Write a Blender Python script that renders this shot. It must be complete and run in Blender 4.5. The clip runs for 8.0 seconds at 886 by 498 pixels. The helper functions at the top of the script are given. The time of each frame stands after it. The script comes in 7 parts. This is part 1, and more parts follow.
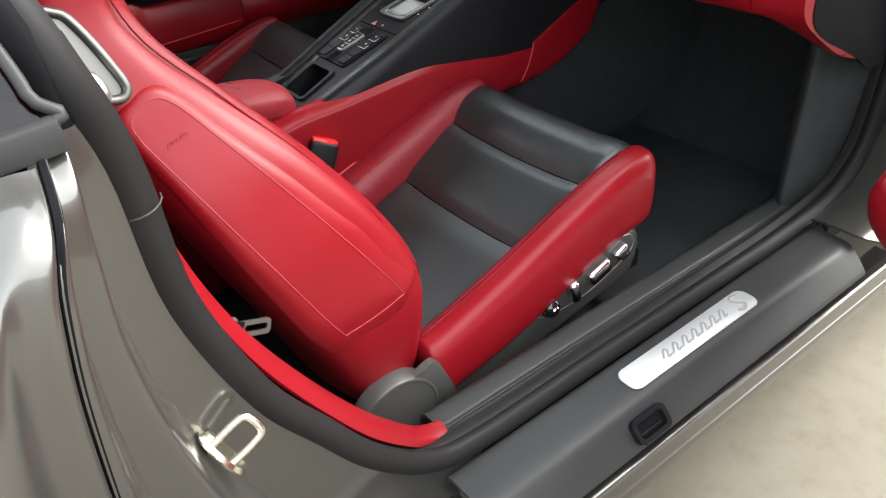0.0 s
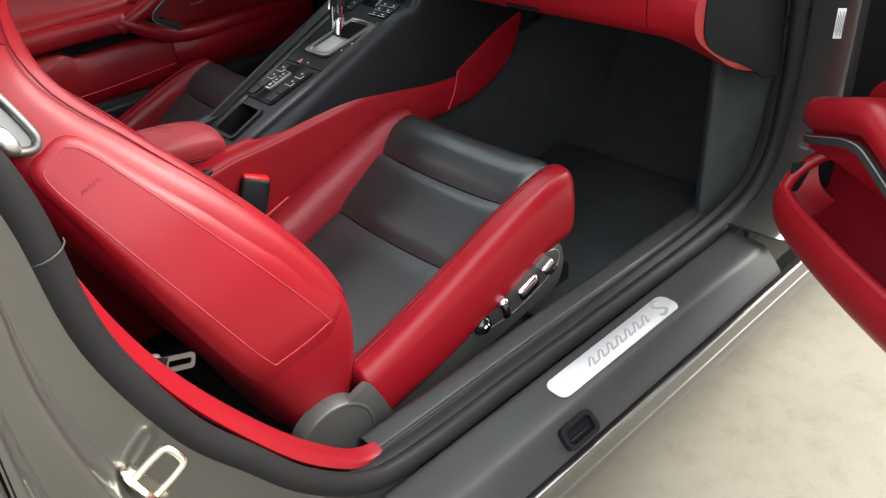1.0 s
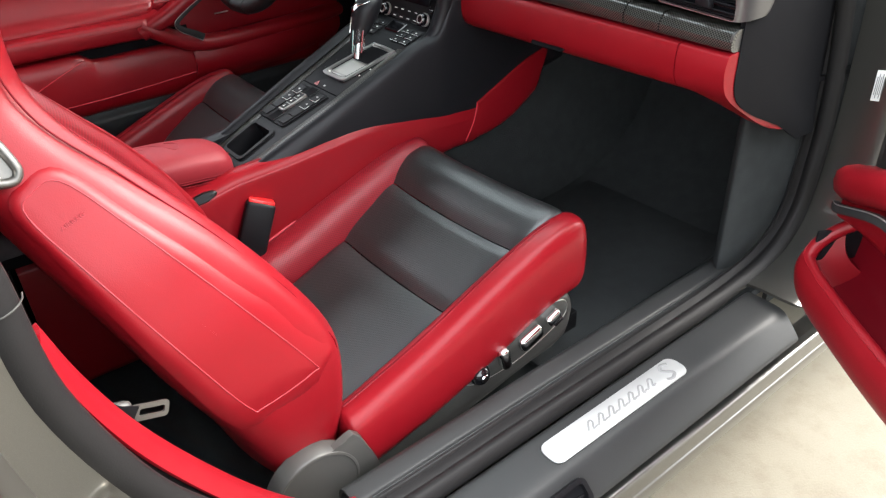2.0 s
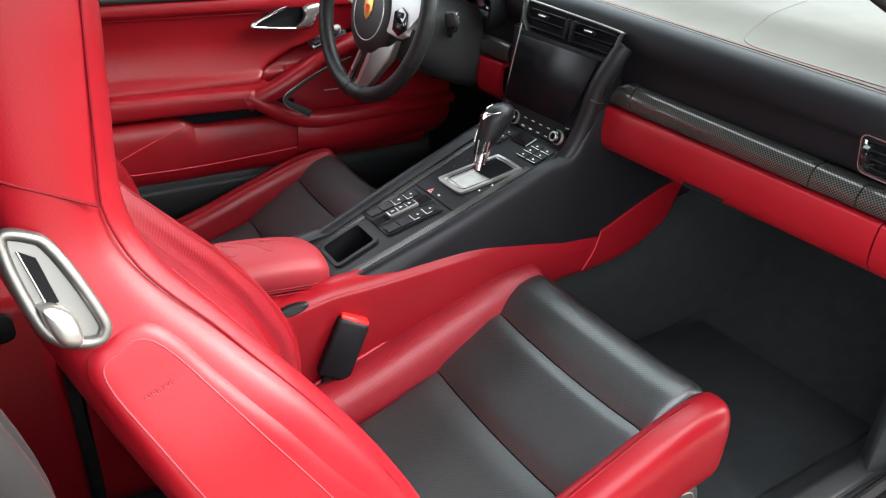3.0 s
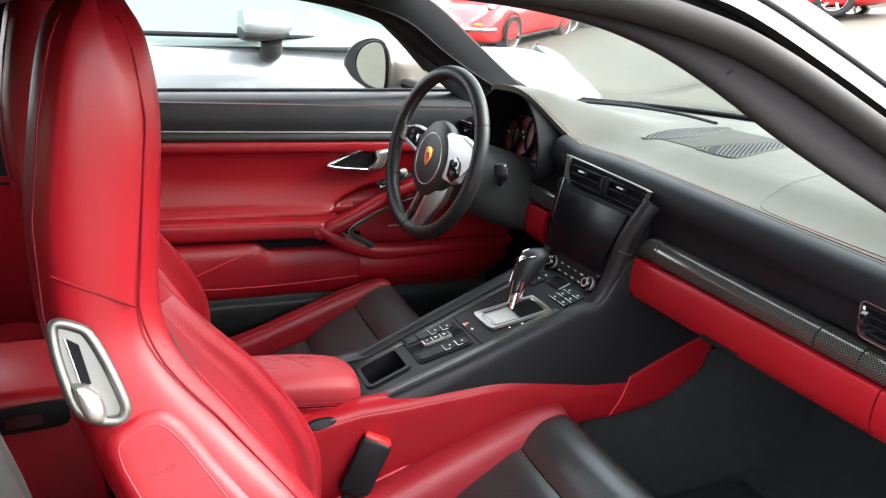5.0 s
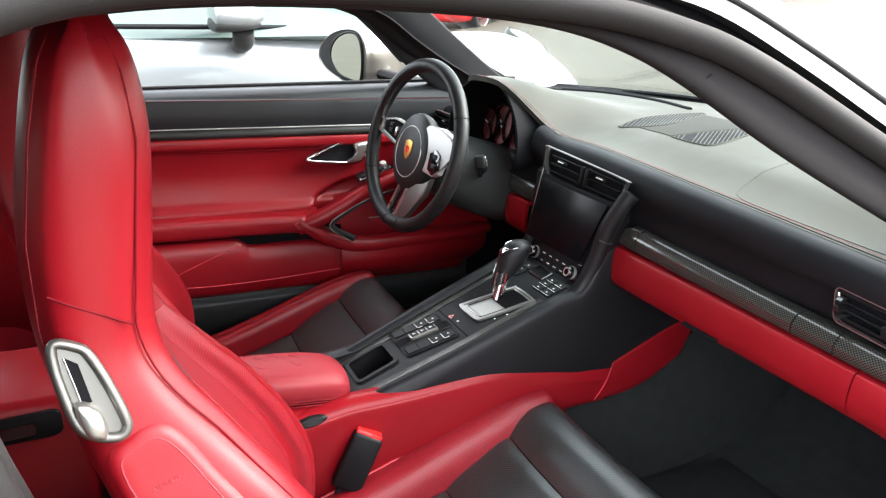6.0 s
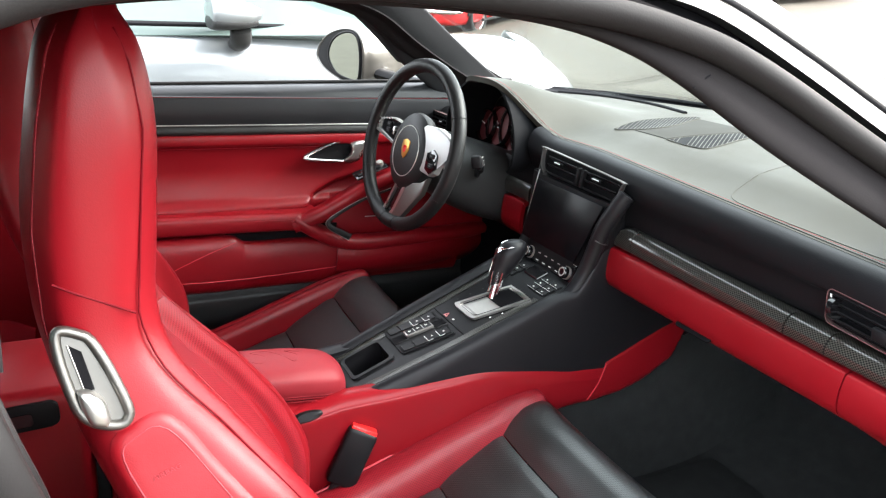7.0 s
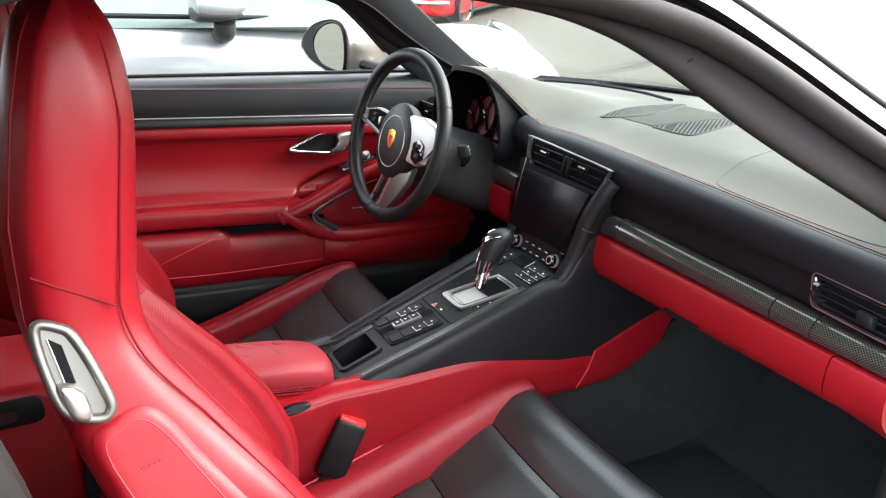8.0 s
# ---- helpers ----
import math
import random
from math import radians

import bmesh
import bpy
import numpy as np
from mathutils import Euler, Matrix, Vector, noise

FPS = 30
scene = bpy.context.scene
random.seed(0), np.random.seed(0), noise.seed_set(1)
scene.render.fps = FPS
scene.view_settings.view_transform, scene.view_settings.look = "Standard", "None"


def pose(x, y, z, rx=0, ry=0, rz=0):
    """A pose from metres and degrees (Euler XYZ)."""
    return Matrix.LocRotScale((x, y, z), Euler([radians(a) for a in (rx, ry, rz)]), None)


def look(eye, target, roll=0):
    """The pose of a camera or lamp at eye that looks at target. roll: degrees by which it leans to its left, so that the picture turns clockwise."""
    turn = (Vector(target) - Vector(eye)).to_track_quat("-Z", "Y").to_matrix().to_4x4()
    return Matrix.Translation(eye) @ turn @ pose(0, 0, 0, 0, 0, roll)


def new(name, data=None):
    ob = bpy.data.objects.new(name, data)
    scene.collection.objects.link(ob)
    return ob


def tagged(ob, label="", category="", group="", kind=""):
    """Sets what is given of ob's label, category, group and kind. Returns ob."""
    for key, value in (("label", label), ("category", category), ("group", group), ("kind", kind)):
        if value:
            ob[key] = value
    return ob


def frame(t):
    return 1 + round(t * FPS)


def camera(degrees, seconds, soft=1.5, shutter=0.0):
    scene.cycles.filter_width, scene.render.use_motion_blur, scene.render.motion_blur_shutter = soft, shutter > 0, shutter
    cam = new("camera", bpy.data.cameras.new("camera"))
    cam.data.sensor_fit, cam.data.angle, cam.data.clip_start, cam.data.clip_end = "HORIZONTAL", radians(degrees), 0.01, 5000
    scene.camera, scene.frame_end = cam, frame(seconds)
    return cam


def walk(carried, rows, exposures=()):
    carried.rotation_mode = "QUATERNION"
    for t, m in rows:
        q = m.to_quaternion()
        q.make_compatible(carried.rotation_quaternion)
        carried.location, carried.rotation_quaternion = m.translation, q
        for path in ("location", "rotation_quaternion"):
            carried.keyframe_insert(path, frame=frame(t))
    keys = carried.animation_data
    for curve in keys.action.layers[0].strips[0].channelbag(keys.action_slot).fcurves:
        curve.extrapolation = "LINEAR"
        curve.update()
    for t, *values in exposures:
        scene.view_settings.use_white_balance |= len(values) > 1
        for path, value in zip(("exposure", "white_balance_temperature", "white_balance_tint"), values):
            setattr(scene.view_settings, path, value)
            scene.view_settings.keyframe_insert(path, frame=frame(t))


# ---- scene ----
cam = camera(61.3, 8.0, 1.25)
PATH = [
    (0, (-0.759, -1.294, 1.108), (0.195, 0.045, -0.031), -4.4),
    (0.5, (-0.75, -1.356, 1.11), (0.281, -0.05, 0.0), -4.6),
    (1, (-0.733, -1.362, 1.122), (0.319, -0.053, 0.035), -6.3),
    (1.2, (-0.744, -1.357, 1.131), (0.286, -0.035, 0.04), -6.5),
    (2.3, (-0.632, -1.28, 1.155), (0.381, 0.086, 0.103), -1.2),
    (2.5, (-0.625, -1.215, 1.164), (0.379, 0.168, 0.125), 0.1),
    (3, (-0.628, -1.09, 1.182), (0.325, 0.4, 0.249), 2.7),
    (3.5, (-0.588, -1.116, 1.254), (0.309, 0.543, 0.588), 5.1),
    (4, (-0.567, -1.185, 1.247), (0.24, 0.542, 0.641), 6.1),
    (4.2, (-0.6, -1.215, 1.193), (0.206, 0.522, 0.617), 6.3),
    (5.5, (-0.578, -1.214, 1.237), (0.234, 0.498, 0.598), 2.8),
    (6, (-0.604, -1.212, 1.246), (0.251, 0.474, 0.592), 3.2),
    (6.5, (-0.62, -1.205, 1.244), (0.25, 0.475, 0.595), 4.0),
    (7, (-0.618, -1.219, 1.24), (0.258, 0.46, 0.595), 4.2),
    (7.5, (-0.615, -1.22, 1.237), (0.26, 0.456, 0.584), 4.3),
    (8, (-0.61, -1.22, 1.235), (0.286, 0.44, 0.572), 3.7),
]
walk(cam, [(t, look(eye, target, roll)) for t, eye, target, roll in PATH], [(0, 2.71), (1.2, 2.81), (2.4, 3.29), (3.0, 3.45), (3.5, 3.55), (4.2, 3.40), (8, 3.41)])

# ---- world and light ----
world = bpy.data.worlds.new("sky")
scene.world = world
world.use_nodes = True
wn = world.node_tree.nodes
wl = world.node_tree.links
sky = wn.new("ShaderNodeTexSky")
sky.sky_type = "NISHITA"
sky.sun_disc = False
sky.sun_elevation, sky.sun_rotation = radians(40), radians(110)
sky.dust_density, sky.air_density, sky.ozone_density = 3.0, 1.2, 0.6
haze = wn.new("ShaderNodeHueSaturation")
haze.inputs["Saturation"].default_value = 0.35
wl.new(sky.outputs[0], haze.inputs["Color"])
cloud = wn.new("ShaderNodeMix")
cloud.data_type = "RGBA"
cloud.inputs["Factor"].default_value = 0.40
cloud.inputs["B"].default_value = (6.2, 6.5, 6.7, 1)
wl.new(haze.outputs[0], cloud.inputs["A"])
wl.new(cloud.outputs["Result"], wn["Background"].inputs[0])
wn["Background"].inputs[1].default_value = 0.15
sun = new("sun", bpy.data.lights.new("sun", "SUN"))
sun.data.energy, sun.data.angle, sun.data.color = 0.6, radians(40), (1.0, 0.96, 0.9)
sun.matrix_world = look((3.60, -1.31, 3.21), (0, 0, 0))


# ---- mesh helpers ----
def spline(points, per=6, closed=False):
    """Catmull-Rom samples through the points (any number of columns)."""
    p = np.asarray(points, float)
    n = len(p)
    out = []
    for i in range(n if closed else n - 1):
        if closed:
            a, b, c, d = (p[(i + k) % n] for k in (-1, 0, 1, 2))
        else:
            b, c = p[i], p[i + 1]
            a = p[i - 1] if i else 2 * b - c
            d = p[i + 2] if i + 2 < n else 2 * c - b
        for k in range(per):
            t = k / per
            out.append(0.5 * (2 * b + (c - a) * t + (2 * a - 5 * b + 4 * c - d) * t * t + (3 * b - a - 3 * c + d) * t ** 3))
    if not closed:
        out.append(p[-1])
    return np.array(out)


def net(rows, pu=6, pv=6, cu=False, cv=False):
    """A smooth grid of points through a net of control rows."""
    r = np.array([spline(row, pv, cv) for row in np.asarray(rows, float)])
    return spline(r, pu, cu)


def obj(name, verts, faces, material, parent=None, label="", uv=None, sharp=40, smooth=True):
    me = bpy.data.meshes.new(name)
    me.from_pydata([tuple(map(float, v)) for v in verts], [], faces)
    me.validate()
    if uv is not None:
        layer = me.uv_layers.new(name="UVMap")
        idx = np.empty(len(me.loops), np.int32)
        me.loops.foreach_get("vertex_index", idx)
        layer.data.foreach_set("uv", np.asarray(uv, np.float32)[idx].ravel())
    if smooth:
        me.polygons.foreach_set("use_smooth", [True] * len(me.polygons))
        me.set_sharp_from_angle(angle=radians(sharp))
    me.materials.append(material)
    ob = new(name, me)
    if parent is not None:
        ob.parent = parent
    if label:
        tagged(ob, label)
    return ob


def part(name, bm, material, parent=None, label="", m=None, sharp=35):
    """A bmesh as one mesh object under a thing or a part."""
    bmesh.ops.recalc_face_normals(bm, faces=bm.faces)
    me = bpy.data.meshes.new(name)
    if m is not None:
        bm.transform(m)
    bm.to_mesh(me)
    bm.free()
    me.polygons.foreach_set("use_smooth", [True] * len(me.polygons))
    me.set_sharp_from_angle(angle=radians(sharp))
    me.materials.append(material)
    ob = new(name, me)
    if parent is not None:
        ob.parent = parent
    if label:
        tagged(ob, label)
    return ob


def thing(name, label, category, group="", kind=""):
    return tagged(new(name), label, category, group, kind)


def lengths(g):
    """Metre-sized texture coordinates of a grid."""
    du = np.zeros(g.shape[:2])
    dv = np.zeros(g.shape[:2])
    du[1:] = np.cumsum(np.linalg.norm(np.diff(g, axis=0), axis=2), axis=0)
    dv[:, 1:] = np.cumsum(np.linalg.norm(np.diff(g, axis=1), axis=2), axis=1)
    return np.stack([du, dv], -1).reshape(-1, 2)


def normals(g):
    a = np.gradient(g, axis=0)
    b = np.gradient(g, axis=1)
    n = np.cross(a, b)
    return n / np.maximum(np.linalg.norm(n, axis=2, keepdims=True), 1e-9)


VIEW = np.array((-0.65, -1.25, 1.20))  # sheets grow thick away from this point beside the open door


def sheet(name, g, material, parent=None, label="", thick=0.004, sharp=50):
    """A grid as a sheet with a back and rims; thick may be negative to turn the back to the other side."""
    g = np.asarray(g)
    U, V = g.shape[:2]
    n = normals(g)
    n *= 1 if np.sum(n * (VIEW - g)) > 0 else -1
    back = g - n * abs(thick)
    verts = np.concatenate([g.reshape(-1, 3), back.reshape(-1, 3)])
    uv = np.concatenate([lengths(g)] * 2)
    o = U * V
    faces = []
    for i in range(U - 1):
        for j in range(V - 1):
            a, b, c, d = i * V + j, i * V + j + 1, (i + 1) * V + j + 1, (i + 1) * V + j
            faces += [(a, d, c, b), (a + o, b + o, c + o, d + o)]
    rim = [i * V for i in range(U)] + [(U - 1) * V + j for j in range(1, V)] + [i * V + V - 1 for i in range(U - 2, -1, -1)] + [j for j in range(V - 2, 0, -1)]
    for k in range(len(rim)):
        a, b = rim[k], rim[(k + 1) % len(rim)]
        faces.append((a, a + o, b + o, b))
    return obj(name, verts, faces, material, parent, label, uv, sharp)


def skin(name, g, material, parent=None, label="", cap=True, sharp=50):
    """A grid closed round its second direction, with capped ends."""
    g = np.asarray(g)
    U, V = g.shape[:2]
    verts = list(g.reshape(-1, 3))
    uv = list(lengths(g))
    faces = [(i * V + j, (i + 1) * V + j, (i + 1) * V + (j + 1) % V, i * V + (j + 1) % V) for i in range(U - 1) for j in range(V)]
    if cap:
        for i, flip in ((0, 1), (U - 1, 0)):
            verts.append(g[i].mean(0))
            uv.append(uv[i * V])
            c = len(verts) - 1
            for j in range(V):
                a, b = i * V + j, i * V + (j + 1) % V
                faces.append((a, b, c) if flip else (b, a, c))
    return obj(name, verts, faces, material, parent, label, uv, sharp)


def sweep(path, profile, closed=False, up=(0, 0, 1), scale=None):
    """A grid: the 2D profile (across, up) carried along a path."""
    p = np.asarray(path, float)
    t = np.gradient(p, axis=0)
    if closed:
        t = np.roll(p, -1, 0) - np.roll(p, 1, 0)
    t /= np.linalg.norm(t, axis=1, keepdims=True)
    u = np.array(up, float)
    out = []
    for i in range(len(p)):
        u = u - t[i] * (u @ t[i])
        u /= np.linalg.norm(u)
        s = np.cross(t[i], u)
        k = 1 if scale is None else scale[i]
        out.append([p[i] + s * a * k + u * b * k for a, b in profile])
    return np.array(out)


def ring(r, n=10, ry=None):
    return [(r * math.cos(2 * math.pi * k / n), (ry or r) * math.sin(2 * math.pi * k / n)) for k in range(n)]


def tube(name, path, r, material, parent=None, label="", closed=False, n=10, ry=None, up=(0, 0, 1), scale=None):
    g = sweep(path, ring(r, n, ry), closed, up, scale)
    if closed:
        g = np.concatenate([g, g[:1]])
    return skin(name, g, material, parent, label, cap=not closed)


def rbox(sx, sy, sz, r=0.004, seg=2):
    bm = bmesh.new()
    bmesh.ops.create_cube(bm, size=1, matrix=Matrix.Diagonal((sx, sy, sz, 1)))
    bmesh.ops.bevel(bm, geom=bm.edges[:], offset=min(r, 0.49 * min(sx, sy, sz)), segments=seg, affect="EDGES", profile=0.5)
    return bm


def prism(outline, depth, bevel=0.0, seg=2):
    """An outline in x, y, extruded along z from 0 to depth."""
    bm = bmesh.new()
    low = [bm.verts.new((x, y, 0)) for x, y in outline]
    high = [bm.verts.new((x, y, depth)) for x, y in outline]
    n = len(low)
    bm.faces.new(low[::-1])
    top = bm.faces.new(high)
    for i in range(n):
        bm.faces.new((low[i], low[(i + 1) % n], high[(i + 1) % n], high[i]))
    if bevel:
        bmesh.ops.bevel(bm, geom=list(top.edges), offset=bevel, segments=seg, affect="EDGES", profile=0.5)
    return bm


def frame_of(outer, inner, depth):
    """A flat ring between two outlines of as many points, along z from 0 to depth."""
    bm = bmesh.new()
    n = len(outer)
    v = [[bm.verts.new((x, y, z)) for x, y in o] for o, z in ((outer, 0), (outer, depth), (inner, depth), (inner, 0))]
    for i in range(n):
        j = (i + 1) % n
        for k in range(4):
            a, b = v[k], v[(k + 1) % 4]
            bm.faces.new((a[i], a[j], b[j], b[i]))
    return bm


def rrect(w, h, r, n=5, cx=0.0, cy=0.0):
    pts = []
    for qx, qy, a0 in ((1, 1, 0), (-1, 1, 90), (-1, -1, 180), (1, -1, 270)):
        for k in range(n + 1):
            a = radians(a0 + 90 * k / n)
            pts.append((cx + qx * (w / 2 - r) + r * math.cos(a), cy + qy * (h / 2 - r) + r * math.sin(a)))
    return pts


def lathe(profile, n=24):
    """Radius and height pairs, turned round z."""
    bm = bmesh.new()
    rings = []
    for r, z in profile:
        rings.append([bm.verts.new((r * math.cos(2 * math.pi * k / n), r * math.sin(2 * math.pi * k / n), z)) for k in range(n)] if r > 1e-5 else [bm.verts.new((0, 0, z))])
    for a, b in zip(rings, rings[1:]):
        for k in range(n):
            q = [a[k % len(a)], a[(k + 1) % len(a)], b[(k + 1) % len(b)], b[k % len(b)]]
            q = list(dict.fromkeys(q))
            if len(q) > 2:
                bm.faces.new(q)
    return bm


def lettering(words, size, depth):
    """A mesh of words in the built-in font, in x, y, raised along z."""
    cu = bpy.data.curves.new("letters", "FONT")
    cu.body, cu.size, cu.extrude, cu.resolution_u = words, size, depth, 2
    ob = bpy.data.objects.new("letters", cu)
    me = bpy.data.meshes.new_from_object(ob)
    me.materials.clear()
    bpy.data.objects.remove(ob)
    bpy.data.curves.remove(cu)
    return me


def pillow(outline, height, steps=6):
    """A domed button over an outline in x, y."""
    o = np.array(outline, float)
    c = o.mean(0)
    rows = []
    for k in range(steps + 1):
        a = 0.5 * math.pi * k / steps
        f = 0.25 + 0.75 * math.cos(a) ** 0.55 if k < steps else 0.05
        rows.append([(*(c + (p - c) * f), height * math.sin(a) ** 0.8) for p in o])
    return np.array([[(*(c + (p - c)), 0.0) for p in o]] + rows)


def placed(g, m):
    """A grid of points carried by a matrix."""
    g = np.asarray(g, float)
    r, t = np.array(m.to_3x3()), np.array(m.translation)
    return g @ r.T + t


def axes(o, x, y):
    """A frame at o with the given x and y directions."""
    x, y = Vector(x).normalized(), Vector(y)
    z = x.cross(y).normalized()
    y = z.cross(x)
    m = Matrix((x, y, z)).transposed().to_4x4()
    m.translation = o
    return m


def stitches(name, path, material, parent, r=0.0006, step=0.0055, lift=(0, 0, 0)):
    """A row of short thread stitches along a path, as one mesh."""
    p = np.asarray(path, float) + np.array(lift)
    s = np.concatenate([[0], np.cumsum(np.linalg.norm(np.diff(p, axis=0), axis=1))])
    count = int(s[-1] / step)
    verts, faces = [], []
    for k in range(count):
        e = [np.array([np.interp(q * step, s, p[:, c]) for c in range(3)]) for q in (k + 0.12, k + 0.88)]
        d = e[1] - e[0]
        d /= max(np.linalg.norm(d), 1e-9)
        a = np.cross(d, (0.3, 0.5, 0.8))
        a /= np.linalg.norm(a)
        b = np.cross(d, a)
        o = len(verts)
        for q in e:
            verts += [q + r * a, q + r * b, q - r * a, q - r * b]
        faces += [(o + i, o + (i + 1) % 4, o + 4 + (i + 1) % 4, o + 4 + i) for i in range(4)] + [(o + 3, o + 2, o + 1, o), (o + 4, o + 5, o + 6, o + 7)]
    ob = obj(name, verts, faces, material, parent, smooth=False)
    return tagged(ob, kind="stuff")


# ---- materials ----
def nodes_of(name, rough=0.5, metal=0.0, spec=0.5, coat=0.0):
    m = bpy.data.materials.new(name)
    m.use_nodes = True
    nt = m.node_tree
    b = nt.nodes["Principled BSDF"]
    b.inputs["Roughness"].default_value = rough
    b.inputs["Metallic"].default_value = metal
    b.inputs["Specular IOR Level"].default_value = spec
    b.inputs["Coat Weight"].default_value = coat
    b.inputs["Coat Roughness"].default_value = 0.05
    return m, nt, b


def surface(name, color, rough=0.5, metal=0.0, spec=0.5, coat=0.0, grain=400.0, bump=0.1, wear=0.12, blotch=9.0, vary=0.06, dist=0.001):
    """A surface with fine grain relief, and broad and fine variation of colour and gloss."""
    m, nt, b = nodes_of(name, rough, metal, spec, coat)
    N, L = nt.nodes.new, nt.links.new
    tc = N("ShaderNodeTexCoord")
    big, fine = N("ShaderNodeTexNoise"), N("ShaderNodeTexNoise")
    big.inputs["Scale"].default_value, big.inputs["Detail"].default_value = blotch, 5
    fine.inputs["Scale"].default_value, fine.inputs["Detail"].default_value = grain, 3
    L(tc.outputs["Object"], big.inputs["Vector"])
    L(tc.outputs["Object"], fine.inputs["Vector"])
    mix = N("ShaderNodeMix")
    mix.data_type = "RGBA"
    mix.inputs["A"].default_value = (*[c * (1 - wear) for c in color], 1)
    mix.inputs["B"].default_value = (*[min(1, c * (1 + wear)) for c in color], 1)
    L(big.outputs["Fac"], mix.inputs["Factor"])
    L(mix.outputs["Result"], b.inputs["Base Color"])
    rr = N("ShaderNodeMapRange")
    rr.inputs["From Min"].default_value, rr.inputs["From Max"].default_value = 0.3, 0.7
    rr.inputs["To Min"].default_value, rr.inputs["To Max"].default_value = max(0.02, rough - vary), min(1, rough + vary)
    L(big.outputs["Fac"], rr.inputs["Value"])
    L(rr.outputs["Result"], b.inputs["Roughness"])
    if bump:
        bp = N("ShaderNodeBump")
        bp.inputs["Strength"].default_value, bp.inputs["Distance"].default_value = bump, dist
        L(fine.outputs["Fac"], bp.inputs["Height"])
        L(bp.outputs["Normal"], b.inputs["Normal"])
    return m


def perforated(name, color, hole, pitch=0.0040, radius=0.30, rough=0.45, spec=0.25):
    """Leather with rows of small punched holes, laid out in metres along the panel."""
    m, nt, b = nodes_of(name, rough, 0, spec)
    N, L = nt.nodes.new, nt.links.new
    uv = N("ShaderNodeUVMap")
    sc = N("ShaderNodeVectorMath")
    sc.operation = "SCALE"
    sc.inputs["Scale"].default_value = 1 / pitch
    L(uv.outputs["UV"], sc.inputs[0])
    rot = N("ShaderNodeVectorRotate")
    rot.rotation_type = "Z_AXIS"
    rot.inputs["Angle"].default_value = radians(45)
    L(sc.outputs["Vector"], rot.inputs["Vector"])
    fr = N("ShaderNodeVectorMath")
    fr.operation = "FRACTION"
    L(rot.outputs["Vector"], fr.inputs[0])
    sub = N("ShaderNodeVectorMath")
    sub.operation = "SUBTRACT"
    sub.inputs[1].default_value = (0.5, 0.5, 0)
    L(fr.outputs["Vector"], sub.inputs[0])
    ln = N("ShaderNodeVectorMath")
    ln.operation = "LENGTH"
    L(sub.outputs["Vector"], ln.inputs[0])
    st = N("ShaderNodeMapRange")
    st.inputs["From Min"].default_value, st.inputs["From Max"].default_value = radius - 0.06, radius + 0.06
    L(ln.outputs["Value"], st.inputs["Value"])
    tc, big = N("ShaderNodeTexCoord"), N("ShaderNodeTexNoise")
    big.inputs["Scale"].default_value = 14
    L(tc.outputs["Object"], big.inputs["Vector"])
    tone = N("ShaderNodeMix")
    tone.data_type = "RGBA"
    tone.inputs["A"].default_value = (*[c * 0.88 for c in color], 1)
    tone.inputs["B"].default_value = (*[c * 1.12 for c in color], 1)
    L(big.outputs["Fac"], tone.inputs["Factor"])
    mix = N("ShaderNodeMix")
    mix.data_type = "RGBA"
    mix.inputs["A"].default_value = (*hole, 1)
    L(st.outputs["Result"], mix.inputs["Factor"])
    L(tone.outputs["Result"], mix.inputs["B"])
    L(mix.outputs["Result"], b.inputs["Base Color"])
    bp = N("ShaderNodeBump")
    bp.inputs["Strength"].default_value, bp.inputs["Distance"].default_value = 0.35, 0.001
    L(st.outputs["Result"], bp.inputs["Height"])
    L(bp.outputs["Normal"], b.inputs["Normal"])
    return m


def carbon(name, tone=(0.065, 0.064, 0.057, 1), coat=1.0):
    """Clear-coated twill weave."""
    m, nt, b = nodes_of(name, 0.35, 0.2, 0.25, coat)
    b.inputs["Coat Roughness"].default_value = 0.05
    N, L = nt.nodes.new, nt.links.new
    uv = N("ShaderNodeUVMap")
    mp = N("ShaderNodeMapping")
    mp.inputs["Scale"].default_value = (420, 420, 420)
    ch = N("ShaderNodeTexChecker")
    ch.inputs["Scale"].default_value = 1.0
    ch.inputs["Color1"].default_value, ch.inputs["Color2"].default_value = (0.002, 0.002, 0.002, 1), tone
    L(uv.outputs["UV"], mp.inputs["Vector"])
    L(mp.outputs["Vector"], ch.inputs["Vector"])
    L(ch.outputs["Color"], b.inputs["Base Color"])
    return m


def paint(name, color, metal=0.6, rough=0.32):
    """Metallic body paint under clear lacquer."""
    m, nt, b = nodes_of(name, rough, metal, 0.5, 1.0)
    N, L = nt.nodes.new, nt.links.new
    tc, fl, big = N("ShaderNodeTexCoord"), N("ShaderNodeTexNoise"), N("ShaderNodeTexNoise")
    fl.inputs["Scale"].default_value = 1800
    big.inputs["Scale"].default_value = 6
    L(tc.outputs["Object"], fl.inputs["Vector"])
    L(tc.outputs["Object"], big.inputs["Vector"])
    mix = N("ShaderNodeMix")
    mix.data_type = "RGBA"
    mix.inputs["A"].default_value = (*[c * 0.8 for c in color], 1)
    mix.inputs["B"].default_value = (*[min(1, c * 1.2) for c in color], 1)
    L(fl.outputs["Fac"], mix.inputs["Factor"])
    L(mix.outputs["Result"], b.inputs["Base Color"])
    bp = N("ShaderNodeBump")
    bp.inputs["Strength"].default_value, bp.inputs["Distance"].default_value = 0.03, 0.01
    L(big.outputs["Fac"], bp.inputs["Height"])
    L(bp.outputs["Normal"], b.inputs["Coat Normal"])
    return m


